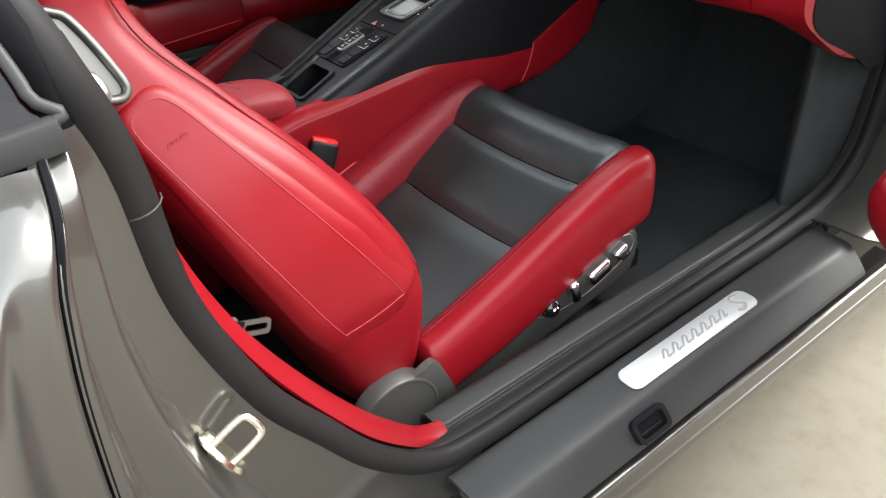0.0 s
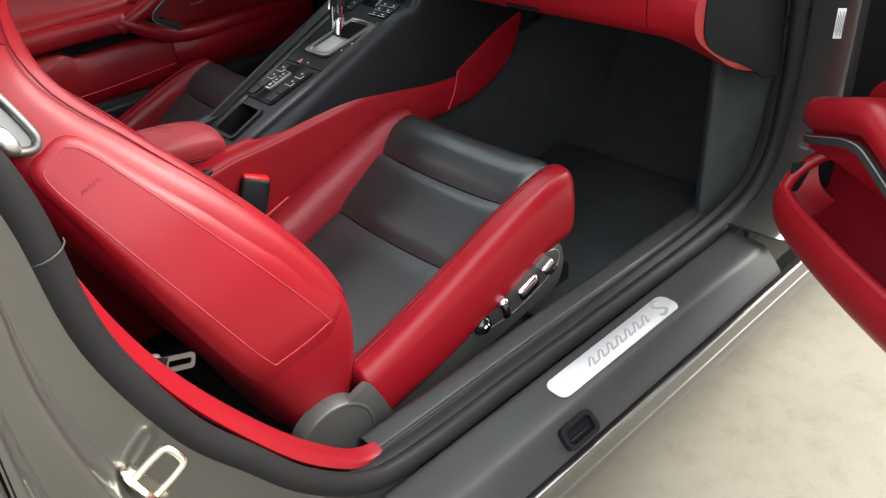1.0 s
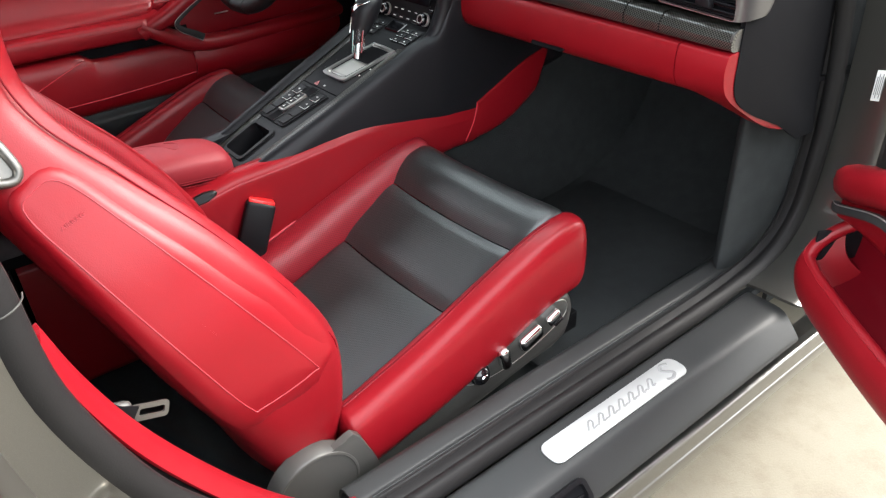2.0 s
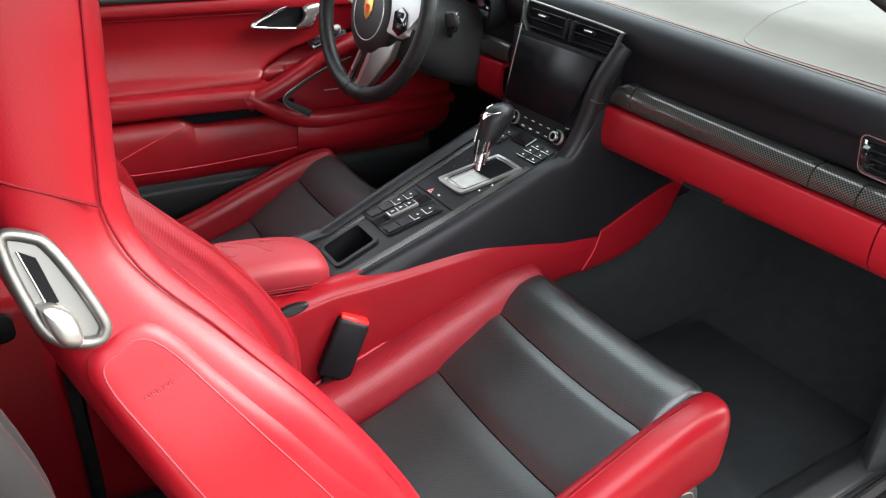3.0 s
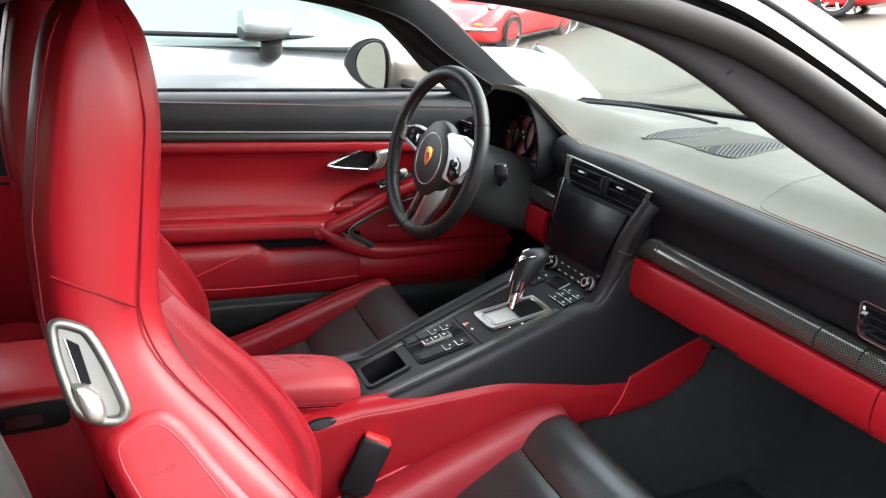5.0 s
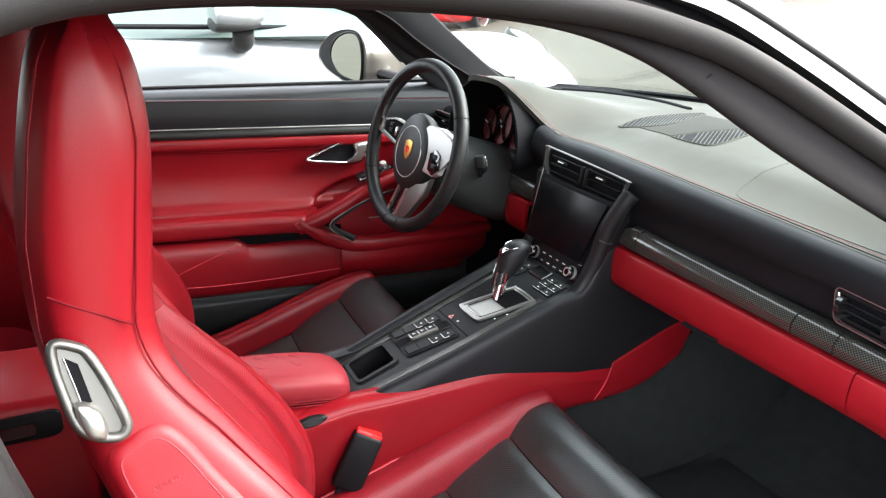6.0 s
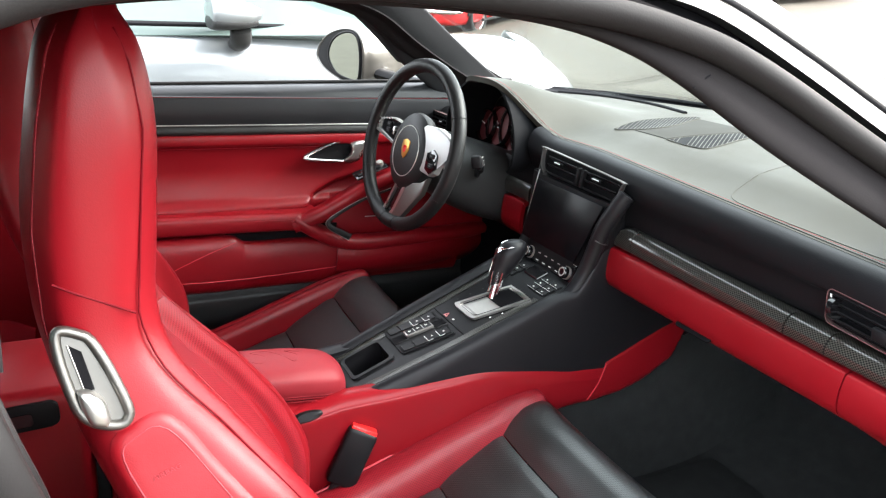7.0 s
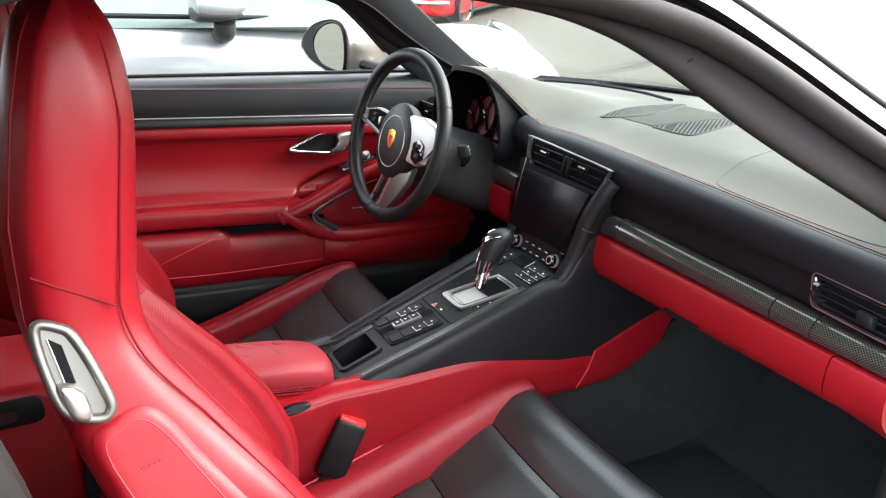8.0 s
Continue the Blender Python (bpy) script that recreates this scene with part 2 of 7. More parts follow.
def clear_glass(name, tint=(1, 1, 1), gloss=0.0):
    m = bpy.data.materials.new(name)
    m.use_nodes = True
    nt = m.node_tree
    nt.nodes.remove(nt.nodes["Principled BSDF"])
    N, L = nt.nodes.new, nt.links.new
    tr, gl, fr, mx = N("ShaderNodeBsdfTransparent"), N("ShaderNodeBsdfGlossy"), N("ShaderNodeLayerWeight"), N("ShaderNodeMixShader")
    pw, mr = N("ShaderNodeMath"), N("ShaderNodeMapRange")
    pw.operation = "POWER"
    pw.inputs[1].default_value = 5.0
    fr.inputs["Blend"].default_value = 0.5
    mr.inputs["To Min"].default_value, mr.inputs["To Max"].default_value = 0.03, 0.85
    L(fr.outputs["Facing"], pw.inputs[0])
    L(pw.outputs[0], mr.inputs["Value"])
    tr.inputs["Color"].default_value = (*tint, 1)
    gl.inputs["Roughness"].default_value = gloss
    L(mr.outputs["Result"], mx.inputs[0])
    L(tr.outputs[0], mx.inputs[1])
    L(gl.outputs[0], mx.inputs[2])
    L(mx.outputs[0], nt.nodes["Material Output"].inputs["Surface"])
    return m


RED = surface("red_leather", (0.200, 0.0044, 0.0088), 0.36, spec=0.30, grain=700, bump=0.16, wear=0.08)
RED_DEEP = surface("red_leather_seam", (0.125, 0.0025, 0.0068), 0.5, spec=0.10, grain=900, bump=0.1)
RED_PERF = perforated("red_perforated_leather", (0.245, 0.0085, 0.0165), (0.12, 0.003, 0.006), rough=0.40, spec=0.45)
RED_THREAD = surface("red_thread", (0.30, 0.022, 0.032), 0.6, bump=0)
BLACK_PERF = perforated("black_perforated_leather", (0.0190, 0.0204, 0.0202), (0.002, 0.002, 0.002), rough=0.33, radius=0.26, spec=0.95)
GRILLE = surface("grey_grille_plastic", (0.046, 0.044, 0.036), 0.6, spec=0.2, bump=0)
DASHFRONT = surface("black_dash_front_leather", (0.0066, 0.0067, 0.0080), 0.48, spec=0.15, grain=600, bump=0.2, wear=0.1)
RIMLEATHER = surface("black_rim_leather", (0.0095, 0.0097, 0.0100), 0.44, spec=0.26, grain=800, bump=0.2, wear=0.15)
# Lighter copy of the pillar cloth: lifts the backlit far pillar by colour.
PILLARLIFT = surface("lifted_pillar_cloth", (0.022, 0.0225, 0.024), 0.85, spec=0.15, grain=1600, bump=0.3)
DOORTOP = surface("black_door_top_leather", (0.016, 0.017, 0.019), 0.42, spec=0.32, grain=600, bump=0.2, wear=0.1)
ARMLEATHER = surface("worn_armrest_leather", (0.19, 0.013, 0.019), 0.50, spec=0.25, grain=700, bump=0.2, wear=0.12)
# Lightened black leather: windscreen glare on the dash top is put into the colour.
DASHTOP = surface("glare_lightened_dash_leather", (0.0455, 0.0438, 0.0360), 0.60, spec=0.16, grain=600, bump=0.2, wear=0.1)
DASH = surface("black_dash_leather", (0.0088, 0.0088, 0.0105), 0.42, spec=0.23, grain=600, bump=0.2, wear=0.1)
PLASTIC = surface("dark_grey_plastic", (0.0270, 0.0276, 0.0276), 0.44, spec=0.25, grain=1100, bump=0.12)
SATIN = surface("satin_black_plastic", (0.0076, 0.0076, 0.0086), 0.42, spec=0.15, grain=900, bump=0.08)
GLOSS = surface("gloss_black", (0.006, 0.006, 0.007), 0.08, coat=0.6, bump=0, wear=0.05, vary=0.02)
SEATGREY = surface("seat_side_plastic", (0.068, 0.066, 0.061), 0.38, metal=0.25, grain=1200, bump=0.08)
RUBBER = surface("black_rubber", (0.0125, 0.0118, 0.0118), 0.52, spec=0.16, grain=500, bump=0.15)
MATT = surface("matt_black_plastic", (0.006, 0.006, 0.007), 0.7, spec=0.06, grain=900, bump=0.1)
CLOTH = surface("pillar_cloth", (0.0135, 0.0120, 0.0125), 0.85, spec=0.12, grain=1600, bump=0.3)
CARPET = surface("black_carpet", (0.038, 0.041, 0.042), 0.95, spec=0.10, grain=1500, bump=0.8, wear=0.35, blotch=30, dist=0.003)
CHROME = surface("chrome", (0.78, 0.78, 0.78), 0.10, metal=1.0, bump=0, wear=0.03, vary=0.03)
BEZEL = surface("satin_grey_metal", (0.165, 0.160, 0.148), 0.42, metal=0.85, grain=1500, bump=0.03, wear=0.05)
SILVER = surface("satin_silver", (0.58, 0.57, 0.54), 0.36, metal=0.85, grain=1500, bump=0.04, wear=0.05)
GRIPSILVER = surface("bright_silver", (0.43, 0.42, 0.40), 0.30, metal=0.9, bump=0, wear=0.04)
DARKCHROME = surface("dark_chrome", (0.12, 0.116, 0.114), 0.36, metal=0.7, bump=0, wear=0.05)
# Pink in this metal stands in for the red cabin mirrored in it.
VENTRIM = surface("red_reflection_metal", (0.20, 0.13, 0.13), 0.40, metal=0.6, bump=0, wear=0.05)
STEEL = surface("zinc_steel", (0.72, 0.69, 0.58), 0.25, metal=1.0, grain=500, bump=0.06)
PLATE = surface("brushed_aluminium", (0.46, 0.465, 0.46), 0.45, metal=0.55, grain=900, bump=0.05)
CARBON = carbon("carbon_fibre")
CARBONMATT = carbon("satin_carbon_fibre", (0.075, 0.074, 0.068, 1), 0.12)
PAINT = paint("grey_metallic_paint", (0.105, 0.101, 0.092), metal=0.75, rough=0.29)
SILVERPAINT = paint("silver_metallic_paint", (0.20, 0.215, 0.22), metal=0.45, rough=0.38)
REDPAINT = paint("red_car_paint", (0.60, 0.015, 0.02), metal=0.0, rough=0.4)
DARKPAINT = paint("dark_car_paint", (0.02, 0.02, 0.022), metal=0.1, rough=0.4)
GLASS = clear_glass("window_glass", (0.93, 0.97, 0.96))
TINTED = clear_glass("tinted_glass", (0.30, 0.38, 0.36))
MIRROR = surface("mirror_glass", (0.40, 0.44, 0.41), 0.02, metal=1.0, bump=0, wear=0.01, vary=0.01)
SCREEN = surface("screen_glass", (0.004, 0.004, 0.005), 0.25, spec=0.14, bump=0, vary=0.02)
GAUGE = surface("red_gauge_face", (0.11, 0.006, 0.010), 0.5, bump=0)
REDPLASTIC = surface("red_buckle_plastic", (0.75, 0.02, 0.02), 0.3, bump=0)
WHITE = surface("white_print", (0.75, 0.75, 0.73), 0.5, bump=0)
GOLD = surface("crest_gold", (0.55, 0.28, 0.06), 0.35, metal=0.7, bump=0)
CLEAR = clear_glass("clear_acrylic", (0.92, 0.90, 0.90), 0.05)
PIPING = surface("red_piping", (0.52, 0.03, 0.045), 0.45, grain=900, bump=0.05)
TYRE = surface("tyre_rubber", (0.015, 0.015, 0.015), 0.8, grain=200, bump=0.2)


# ---- ground ----
def ramp(v, w=0.6):
    return w * np.log1p(np.exp(np.clip(v / w, -40, 40)))


def ground_z(x, y):
    """The yard is level at the car and climbs beyond its nose and its far side."""
    x, y = np.asarray(x, float), np.asarray(y, float)
    w = np.clip((y - 0.95) / 0.65, 0, 1)
    w = w * w * (3 - 2 * w)
    r = np.hypot(x, y)
    z = 0.15 * w + 0.15 * ramp(x - 1.8 + 0.5 * w) - 0.03 * ramp(y - 3.0) * np.clip((x - 1.0) / 4, 0, 1)
    return np.where(r > 30, z * 30 / np.maximum(r, 30), z)


def concrete(name):
    m, nt, b = nodes_of(name, 0.75, 0, 0.3)
    N, L = nt.nodes.new, nt.links.new
    tc = N("ShaderNodeTexCoord")
    outs = []
    for s, d in ((2.2, 8), (16, 10), (240, 5)):
        n = N("ShaderNodeTexNoise")
        n.inputs["Scale"].default_value, n.inputs["Detail"].default_value = s, d
        n.inputs["Roughness"].default_value = 0.65
        L(tc.outputs["Object"], n.inputs["Vector"])
        outs.append(n)
    a = N("ShaderNodeValToRGB")
    a.color_ramp.elements[0].position, a.color_ramp.elements[0].color = 0.25, (0.150, 0.134, 0.100, 1)
    a.color_ramp.elements[1].position, a.color_ramp.elements[1].color = 0.75, (0.205, 0.186, 0.143, 1)
    L(outs[0].outputs["Fac"], a.inputs["Fac"])
    st = N("ShaderNodeValToRGB")
    st.color_ramp.elements[0].position, st.color_ramp.elements[0].color = 0.33, (0.62, 0.54, 0.44, 1)
    st.color_ramp.elements[1].position, st.color_ramp.elements[1].color = 0.52, (1, 1, 1, 1)
    L(outs[1].outputs["Fac"], st.inputs["Fac"])
    mul = N("ShaderNodeMix")
    mul.data_type, mul.blend_type = "RGBA", "MULTIPLY"
    mul.inputs["Factor"].default_value = 0.32
    L(a.outputs["Color"], mul.inputs["A"])
    L(st.outputs["Color"], mul.inputs["B"])
    vo = N("ShaderNodeTexVoronoi")
    vo.inputs["Scale"].default_value = 9.0
    L(tc.outputs["Object"], vo.inputs["Vector"])
    sp = N("ShaderNodeMapRange")
    sp.inputs["From Min"].default_value, sp.inputs["From Max"].default_value = 0.02, 0.045
    sp.inputs["To Min"].default_value = 0.45
    L(vo.outputs["Distance"], sp.inputs["Value"])
    mul2 = N("ShaderNodeMix")
    mul2.data_type, mul2.blend_type = "RGBA", "MULTIPLY"
    mul2.inputs["Factor"].default_value = 1.0
    L(mul.outputs["Result"], mul2.inputs["A"])
    L(sp.outputs["Result"], mul2.inputs["B"])
    sx = N("ShaderNodeSeparateXYZ")
    L(tc.outputs["Object"], sx.inputs[0])
    # Colour beyond y 1.2 cut to under half, standing in for dimmer light there.
    far_dim = N("ShaderNodeMapRange")
    far_dim.inputs["From Min"].default_value, far_dim.inputs["From Max"].default_value = 1.2, 1.25
    far_dim.inputs["To Min"].default_value, far_dim.inputs["To Max"].default_value = 1.0, 0.45
    L(sx.outputs["Y"], far_dim.inputs["Value"])
    mul3 = N("ShaderNodeMix")
    mul3.data_type, mul3.blend_type = "RGBA", "MULTIPLY"
    mul3.inputs["Factor"].default_value = 1.0
    L(mul2.outputs["Result"], mul3.inputs["A"])
    L(far_dim.outputs["Result"], mul3.inputs["B"])
    L(mul3.outputs["Result"], b.inputs["Base Color"])
    bp = N("ShaderNodeBump")
    bp.inputs["Strength"].default_value, bp.inputs["Distance"].default_value = 0.3, 0.003
    L(outs[2].outputs["Fac"], bp.inputs["Height"])
    L(bp.outputs["Normal"], b.inputs["Normal"])
    return m


CONCRETE = concrete("stained_concrete")
s = np.sinh(np.linspace(-6.2, 6.2, 121)) * 1.6
gx, gy = np.meshgrid(s, s, indexing="ij")
G = np.stack([gx, gy, ground_z(gx, gy)], -1)
U = len(s)
tagged(obj("ground", G.reshape(-1, 3), [(i * U + j, (i + 1) * U + j, (i + 1) * U + j + 1, i * U + j + 1) for i in range(U - 1) for j in range(U - 1)], CONCRETE, sharp=180),
       "pale stained concrete yard with dirt specks", "ground", kind="structure")

# Added wall, never in view, that limits sky light on the open-door side.
tagged(part("wall_light_blocker", rbox(44, 0.3, 1.7, 0.02), surface("pale_unseen_wall", (0.46, 0.45, 0.43), 0.9, grain=60, bump=0.3, blotch=1.5), m=pose(0, -8.0, 0.80)), "plain pale wall added out of view to shape the light", "wall", kind="structure")

# ---- the sports car's shell ----
car = thing("sports_car", "grey metallic sports coupe with its passenger door open", "car")


def tum(z):
    """Half width of the door openings' sealing line at height z."""
    return 0.74 - 0.5 * max(0.0, z - 0.98)


# sealing line of the near door opening: sill, front pillar, roof, rear pillar
SEAL = [(-0.417, 0.326), (-0.33, 0.303), (-0.1, 0.303), (0.2, 0.303), (0.43, 0.306), (0.57, 0.328), (0.645, 0.39), (0.668, 0.50), (0.672, 0.60), (0.655, 0.74), (0.60, 0.88),
        (0.435, 0.994), (0.226, 1.094), (0.049, 1.183), (-0.056, 1.219), (-0.2, 1.240), (-0.45, 1.246), (-0.62, 1.225), (-0.71, 1.17), (-0.712, 1.06), (-0.680, 0.955),
        (-0.657, 0.86), (-0.648, 0.72), (-0.604, 0.578), (-0.55, 0.484), (-0.493, 0.396)]
seal_path = spline([(x, -tum(z) , z) for x, z in SEAL], 6, closed=True)
prof = [(0.006, -0.031), (-0.005, -0.031), (-0.0125, -0.026), (-0.013, -0.021), (-0.006, -0.016), (-0.004, -0.012), (-0.011, -0.007), (-0.016, 0.001), (-0.015, 0.009), (-0.006, 0.016), (0.004, 0.018), (0.013, 0.013), (0.014, -0.006)]


def loop_grid(path, profile, centre):
    """A profile (out from the opening's centre in its plane, outwards from the car) carried round the opening."""
    p = np.asarray(path)
    t = np.roll(p, -1, 0) - np.roll(p, 1, 0)
    t /= np.linalg.norm(t, axis=1, keepdims=True)
    side = np.array((0.0, -1.0, 0.0))
    out = []
    for i in range(len(p)):
        o = np.cross(side, t[i])
        o /= np.linalg.norm(o)
        q = np.cross(t[i], o)
        if q[1] > 0:
            q = -q
        if (p[i] - centre) @ o < 0:
            o = -o
        out.append([p[i] + o * a + q * b for a, b in profile])
    g = np.array(out)
    return np.concatenate([g, g[:1]])


mid = np.array((0.0, -0.7, 0.75))
skin("door_seal", loop_grid(seal_path, [(a, b) for a, b in prof], mid), RUBBER, car, "thick black rubber door seal", cap=False)

# rear jamb: painted channel between the seal and the outer skin
JSEAL = [(-0.668, -0.750, 0.915), (-0.666, -0.752, 0.88), (-0.662, -0.752, 0.82), (-0.655, -0.752, 0.72), (-0.610, -0.752, 0.578), (-0.556, -0.752, 0.48), (-0.50, -0.752, 0.388), (-0.42, -0.752, 0.316), (-0.33, -0.752, 0.290)]
JLIP = [(-0.712, -0.790, 0.897), (-0.722, -0.842, 0.876), (-0.738, -0.862, 0.83), (-0.752, -0.868, 0.74), (-0.760, -0.872, 0.60), (-0.745, -0.876, 0.47), (-0.69, -0.882, 0.345), (-0.60, -0.888, 0.25), (-0.45, -0.895, 0.19)]
rows = []
for a, b in zip(JSEAL, JLIP):
    a, b = np.array(a), np.array(b)
    d = b - a
    q = [a + d * np.array((k, m, k)) for k, m in ((0, 0), (0.22, 0.02), (0.40, 0.05), (0.45, 0.09), (0.50, 0.40), (0.54, 0.52), (0.60, 0.55), (0.78, 0.58), (0.83, 0.62), (0.87, 0.88), (0.91, 0.98), (0.97, 1.0), (1.0, 1.0))]
    rows.append(q)
sheet("rear_door_jamb", net(rows, 6, 3), PAINT, car, "glossy grey painted door jamb", thick=0.006)
rows = []
for k, b in enumerate(JLIP):
    x, y, z = b
    f = k / (len(JLIP) - 1)
    rz = 0.90 - 0.70 * f
    hip = 0.06 * math.sin(math.pi * min(1, f * 1.25))
    rows.append([(x - 0.001, y + 0.004, z), (x - 0.004, y - 0.007, z), (x - 0.010, y - 0.010, z + 0.001), (x - 0.03, y - 0.013, z + 0.003), (0.65 * x - 0.35, y - 0.02 - hip * 0.6, 0.4 * z + 0.6 * rz), (-1.05, y - 0.01 - hip, rz), (-1.45, y + 0.02 - hip * 0.6, rz), (-2.0, y + 0.22, 0.2 + 0.8 * (rz - 0.2))])
sheet("rear_quarter_panel", net(rows, 6, 5), PAINT, car, "glossy grey metallic rear quarter panel", thick=-0.006)
# Black tube draws the shadow line along the panel's edge.
tube("panel_edge_shadow", spline([(x + 0.002, y + 0.003, z) for x, y, z in JLIP], 6), 0.0035, MATT, car, "black tube drawn as the shadow at the quarter panel's edge", n=6)
# quarter window behind the door
qw = [[(-0.70, -0.770, 0.915), (-1.0, -0.765, 0.915), (-1.4, -0.70, 0.905)], [(-0.70, -0.70, 1.06), (-1.0, -0.69, 1.04), (-1.3, -0.65, 0.98)], [(-0.70, -0.615, 1.21), (-1.0, -0.60, 1.17), (-1.2, -0.59, 1.05)]]
sheet("quarter_window", net(qw, 5, 5), TINTED, car, "tinted quarter window", thick=0.004)
tube("window_frame", spline([(-0.725, -0.625, 1.20), (-0.728, -0.68, 1.10), (-0.715, -0.735, 1.0), (-0.702, -0.772, 0.935), (-0.712, -0.782, 0.914), (-1.0, -0.785, 0.908), (-1.4, -0.72, 0.895)], 6), 0.0045, PLASTIC, car)
rows = [[(x, -tum(z) - 0.004, z), (x - 0.008, -tum(z) - 0.016, z), (x - 0.016, -tum(z) - 0.018, z), (x - 0.026, -tum(z) - 0.014, z)] for x, z in ((-0.672, 0.90), (-0.678, 0.97), (-0.700, 1.05), (-0.712, 1.13), (-0.706, 1.20))]
sheet("pillar_cover", net(rows, 4, 4), MATT, car, "gloss black pillar cover", thick=0.004)
for nm, a, b, h, th in (("belt_moulding", (-0.692, -0.784, 0.909), (-1.10, -0.800, 0.890), 0.024, 0.014), ("lower_moulding", (-0.728, -0.800, 0.890), (-1.10, -0.815, 0.872), 0.015, 0.012)):
    a, b = Vector(a), Vector(b)
    part(nm, rbox((b - a).length, th, h, 0.003), PLASTIC, car, "flat grey moulding below the quarter window", m=axes((a + b) / 2, b - a, (0, -1, 0)))
ring_at = spline([(x, -tum(z), z) for x, z in ((-0.680, 0.955), (-0.657, 0.86), (-0.648, 0.72))], 6)[8]
tube("seal_joint", [(ring_at[0] + 0.018 * math.cos(a), ring_at[1] - 0.019 * math.sin(a), ring_at[2] + 0.004 * math.cos(a)) for a in np.linspace(0.0, math.pi, 9)], 0.0008, SEATGREY, car, "moulded joint in the door seal", n=5)
# striker: bolted plate and wire loop
striker = new("door_striker")
striker.parent = car
tagged(striker, "shiny zinc-plated door striker loop")
sz = Vector((0.80, -0.05, 0.42))
sx = Vector((0.42, -0.40, -0.80))
sm = axes((-0.664, -0.777, 0.562), sx - sz * (sx.dot(sz) / sz.length_squared), sz.cross(sx))
part("base", lathe([(0, 0), (0.030, 0), (0.031, 0.002), (0.026, 0.006), (0.010, 0.007), (0, 0.007)], 20), STEEL, striker, m=sm @ Matrix.Diagonal((1.0, 0.72, 1, 1)))
lp = [sm @ Vector(v) for v in ((-0.014, 0, 0.004), (-0.014, 0, 0.030), (-0.010, 0, 0.042), (0.010, 0, 0.042), (0.014, 0, 0.030), (0.014, 0, 0.004))]
tube("loop", spline([tuple(v) for v in lp], 5), 0.0042, STEEL, striker, n=8)
for dx in (-0.018, 0.018):
    part("bolt", lathe([(0, 0), (0.007, 0), (0.007, 0.004), (0, 0.005)], 12), STEEL, striker, m=sm @ pose(dx, 0.006, 0.005))

# sill: dark cover, painted skirt, tread plate and pull recess
X0, X1 = -0.40, 0.475
xs = [X0, -0.2, 0.0, 0.2, 0.4, X1]
cover = [[(x + 0.0, -0.758, 0.292), (x, -0.766, 0.298), (x, -0.79, 0.299), (x, -0.826, 0.297), (x, -0.844, 0.288), (x, -0.870, 0.258), (x, -0.875, 0.248)] for x in xs]
sheet("sill_cover", net(cover, 4, 4), PLASTIC, car, "matt dark grey plastic sill cover", thick=0.006)
skirt = [[(x, -0.866, 0.236), (x, -0.879, 0.240), (x, -0.885, 0.236), (x, -0.888, 0.222), (x, -0.889, 0.213), (x, -0.8915, 0.209), (x, -0.893, 0.196), (x, -0.890, 0.180), (x, -0.87, 0.165), (x, -0.80, 0.16)] for x in (-0.50, -0.3, -0.1, 0.1, 0.3, 0.5, 0.70)]
sheet("sill_skirt", net(skirt, 4, 5), PAINT, car, "grey painted side skirt with a dark joint", thick=0.006)
inner = [[(x, -0.63, 0.22), (x, -0.645, 0.285), (x, -0.656, 0.300), (x, -0.668, 0.303), (x, -0.688, 0.301), (x, -0.694, 0.296), (x, -0.701, 0.302), (x, -0.712, 0.300), (x, -0.735, 0.290)] for x in (-0.36, -0.2, 0.0, 0.2, 0.4, 0.60)]
sheet("sill_inner_trim", net(inner, 4, 5), PLASTIC, car, "ribbed dark grey sill trim", thick=0.005)
tread = new("tread_plate")
tread.parent = car
tagged(tread, "brushed aluminium tread plate with grey lettering bars")
pm = axes((0.055, -0.803, 0.2995), (1, 0, 0.0), (0, 1, 0.03))
ol = [(x, y * (1 + 0.06 * math.cos(x * 9)) - 0.001) for x, y in rrect(0.310, 0.043, 0.015, 6)]
part("plate", prism(ol, 0.0022, 0.0008), PLATE, tread, m=pm)
GREYINK = surface("grey_etched_ink", (0.22, 0.22, 0.216), 0.5, bump=0)
pen = []
for k in range(7):
    c = -0.062 + 0.0235 * k
    pen += [(c - 0.008, -0.006), (c + 0.001, 0.0075), (c + 0.007, 0.004), (c + 0.002, -0.0075), (c + 0.010, -0.006)]
tube("lettering_bar", [tuple(pm @ Vector((x + 0.35 * y, y, 0.0022))) for x, y in spline(pen, 4)], 0.0017, GREYINK, tread, n=6, ry=0.0006)
sp_ = spline([(0.108, -0.012), (0.118, -0.016), (0.130, -0.009), (0.121, 0.0), (0.116, 0.008), (0.125, 0.015), (0.137, 0.011)], 5)
tube("lettering_bar", [tuple(pm @ Vector((x, y, 0.0022))) for x, y in sp_], 0.0032, GREYINK, tread, n=6, ry=0.0008)
pull = new("sill_pull")
pull.parent = car
tagged(pull, "black plastic pull recess in the sill cover")
hm = axes((-0.113, -0.861, 0.271), (1, 0, 0), (0, 0.70, 0.72))
o_, i_ = rrect(0.068, 0.038, 0.010), rrect(0.053, 0.024, 0.006)
part("rim", frame_of(o_, i_, 0.010), SATIN, pull, m=hm)
part("recess", prism(rrect(0.055, 0.026, 0.006), 0.001), MATT, pull, m=hm @ pose(0, 0, 0.001))
part("tongue", rbox(0.045, 0.005, 0.005, 0.002), SATIN, pull, m=hm @ pose(0, -0.006, 0.003))

# red trim strip along the inside of the opening's rear lower corner
RT = [(-0.640, 0.76), (-0.622, 0.69), (-0.592, 0.61), (-0.545, 0.52), (-0.485, 0.425), (-0.425, 0.352), (-0.395, 0.328), (-0.368, 0.318)]
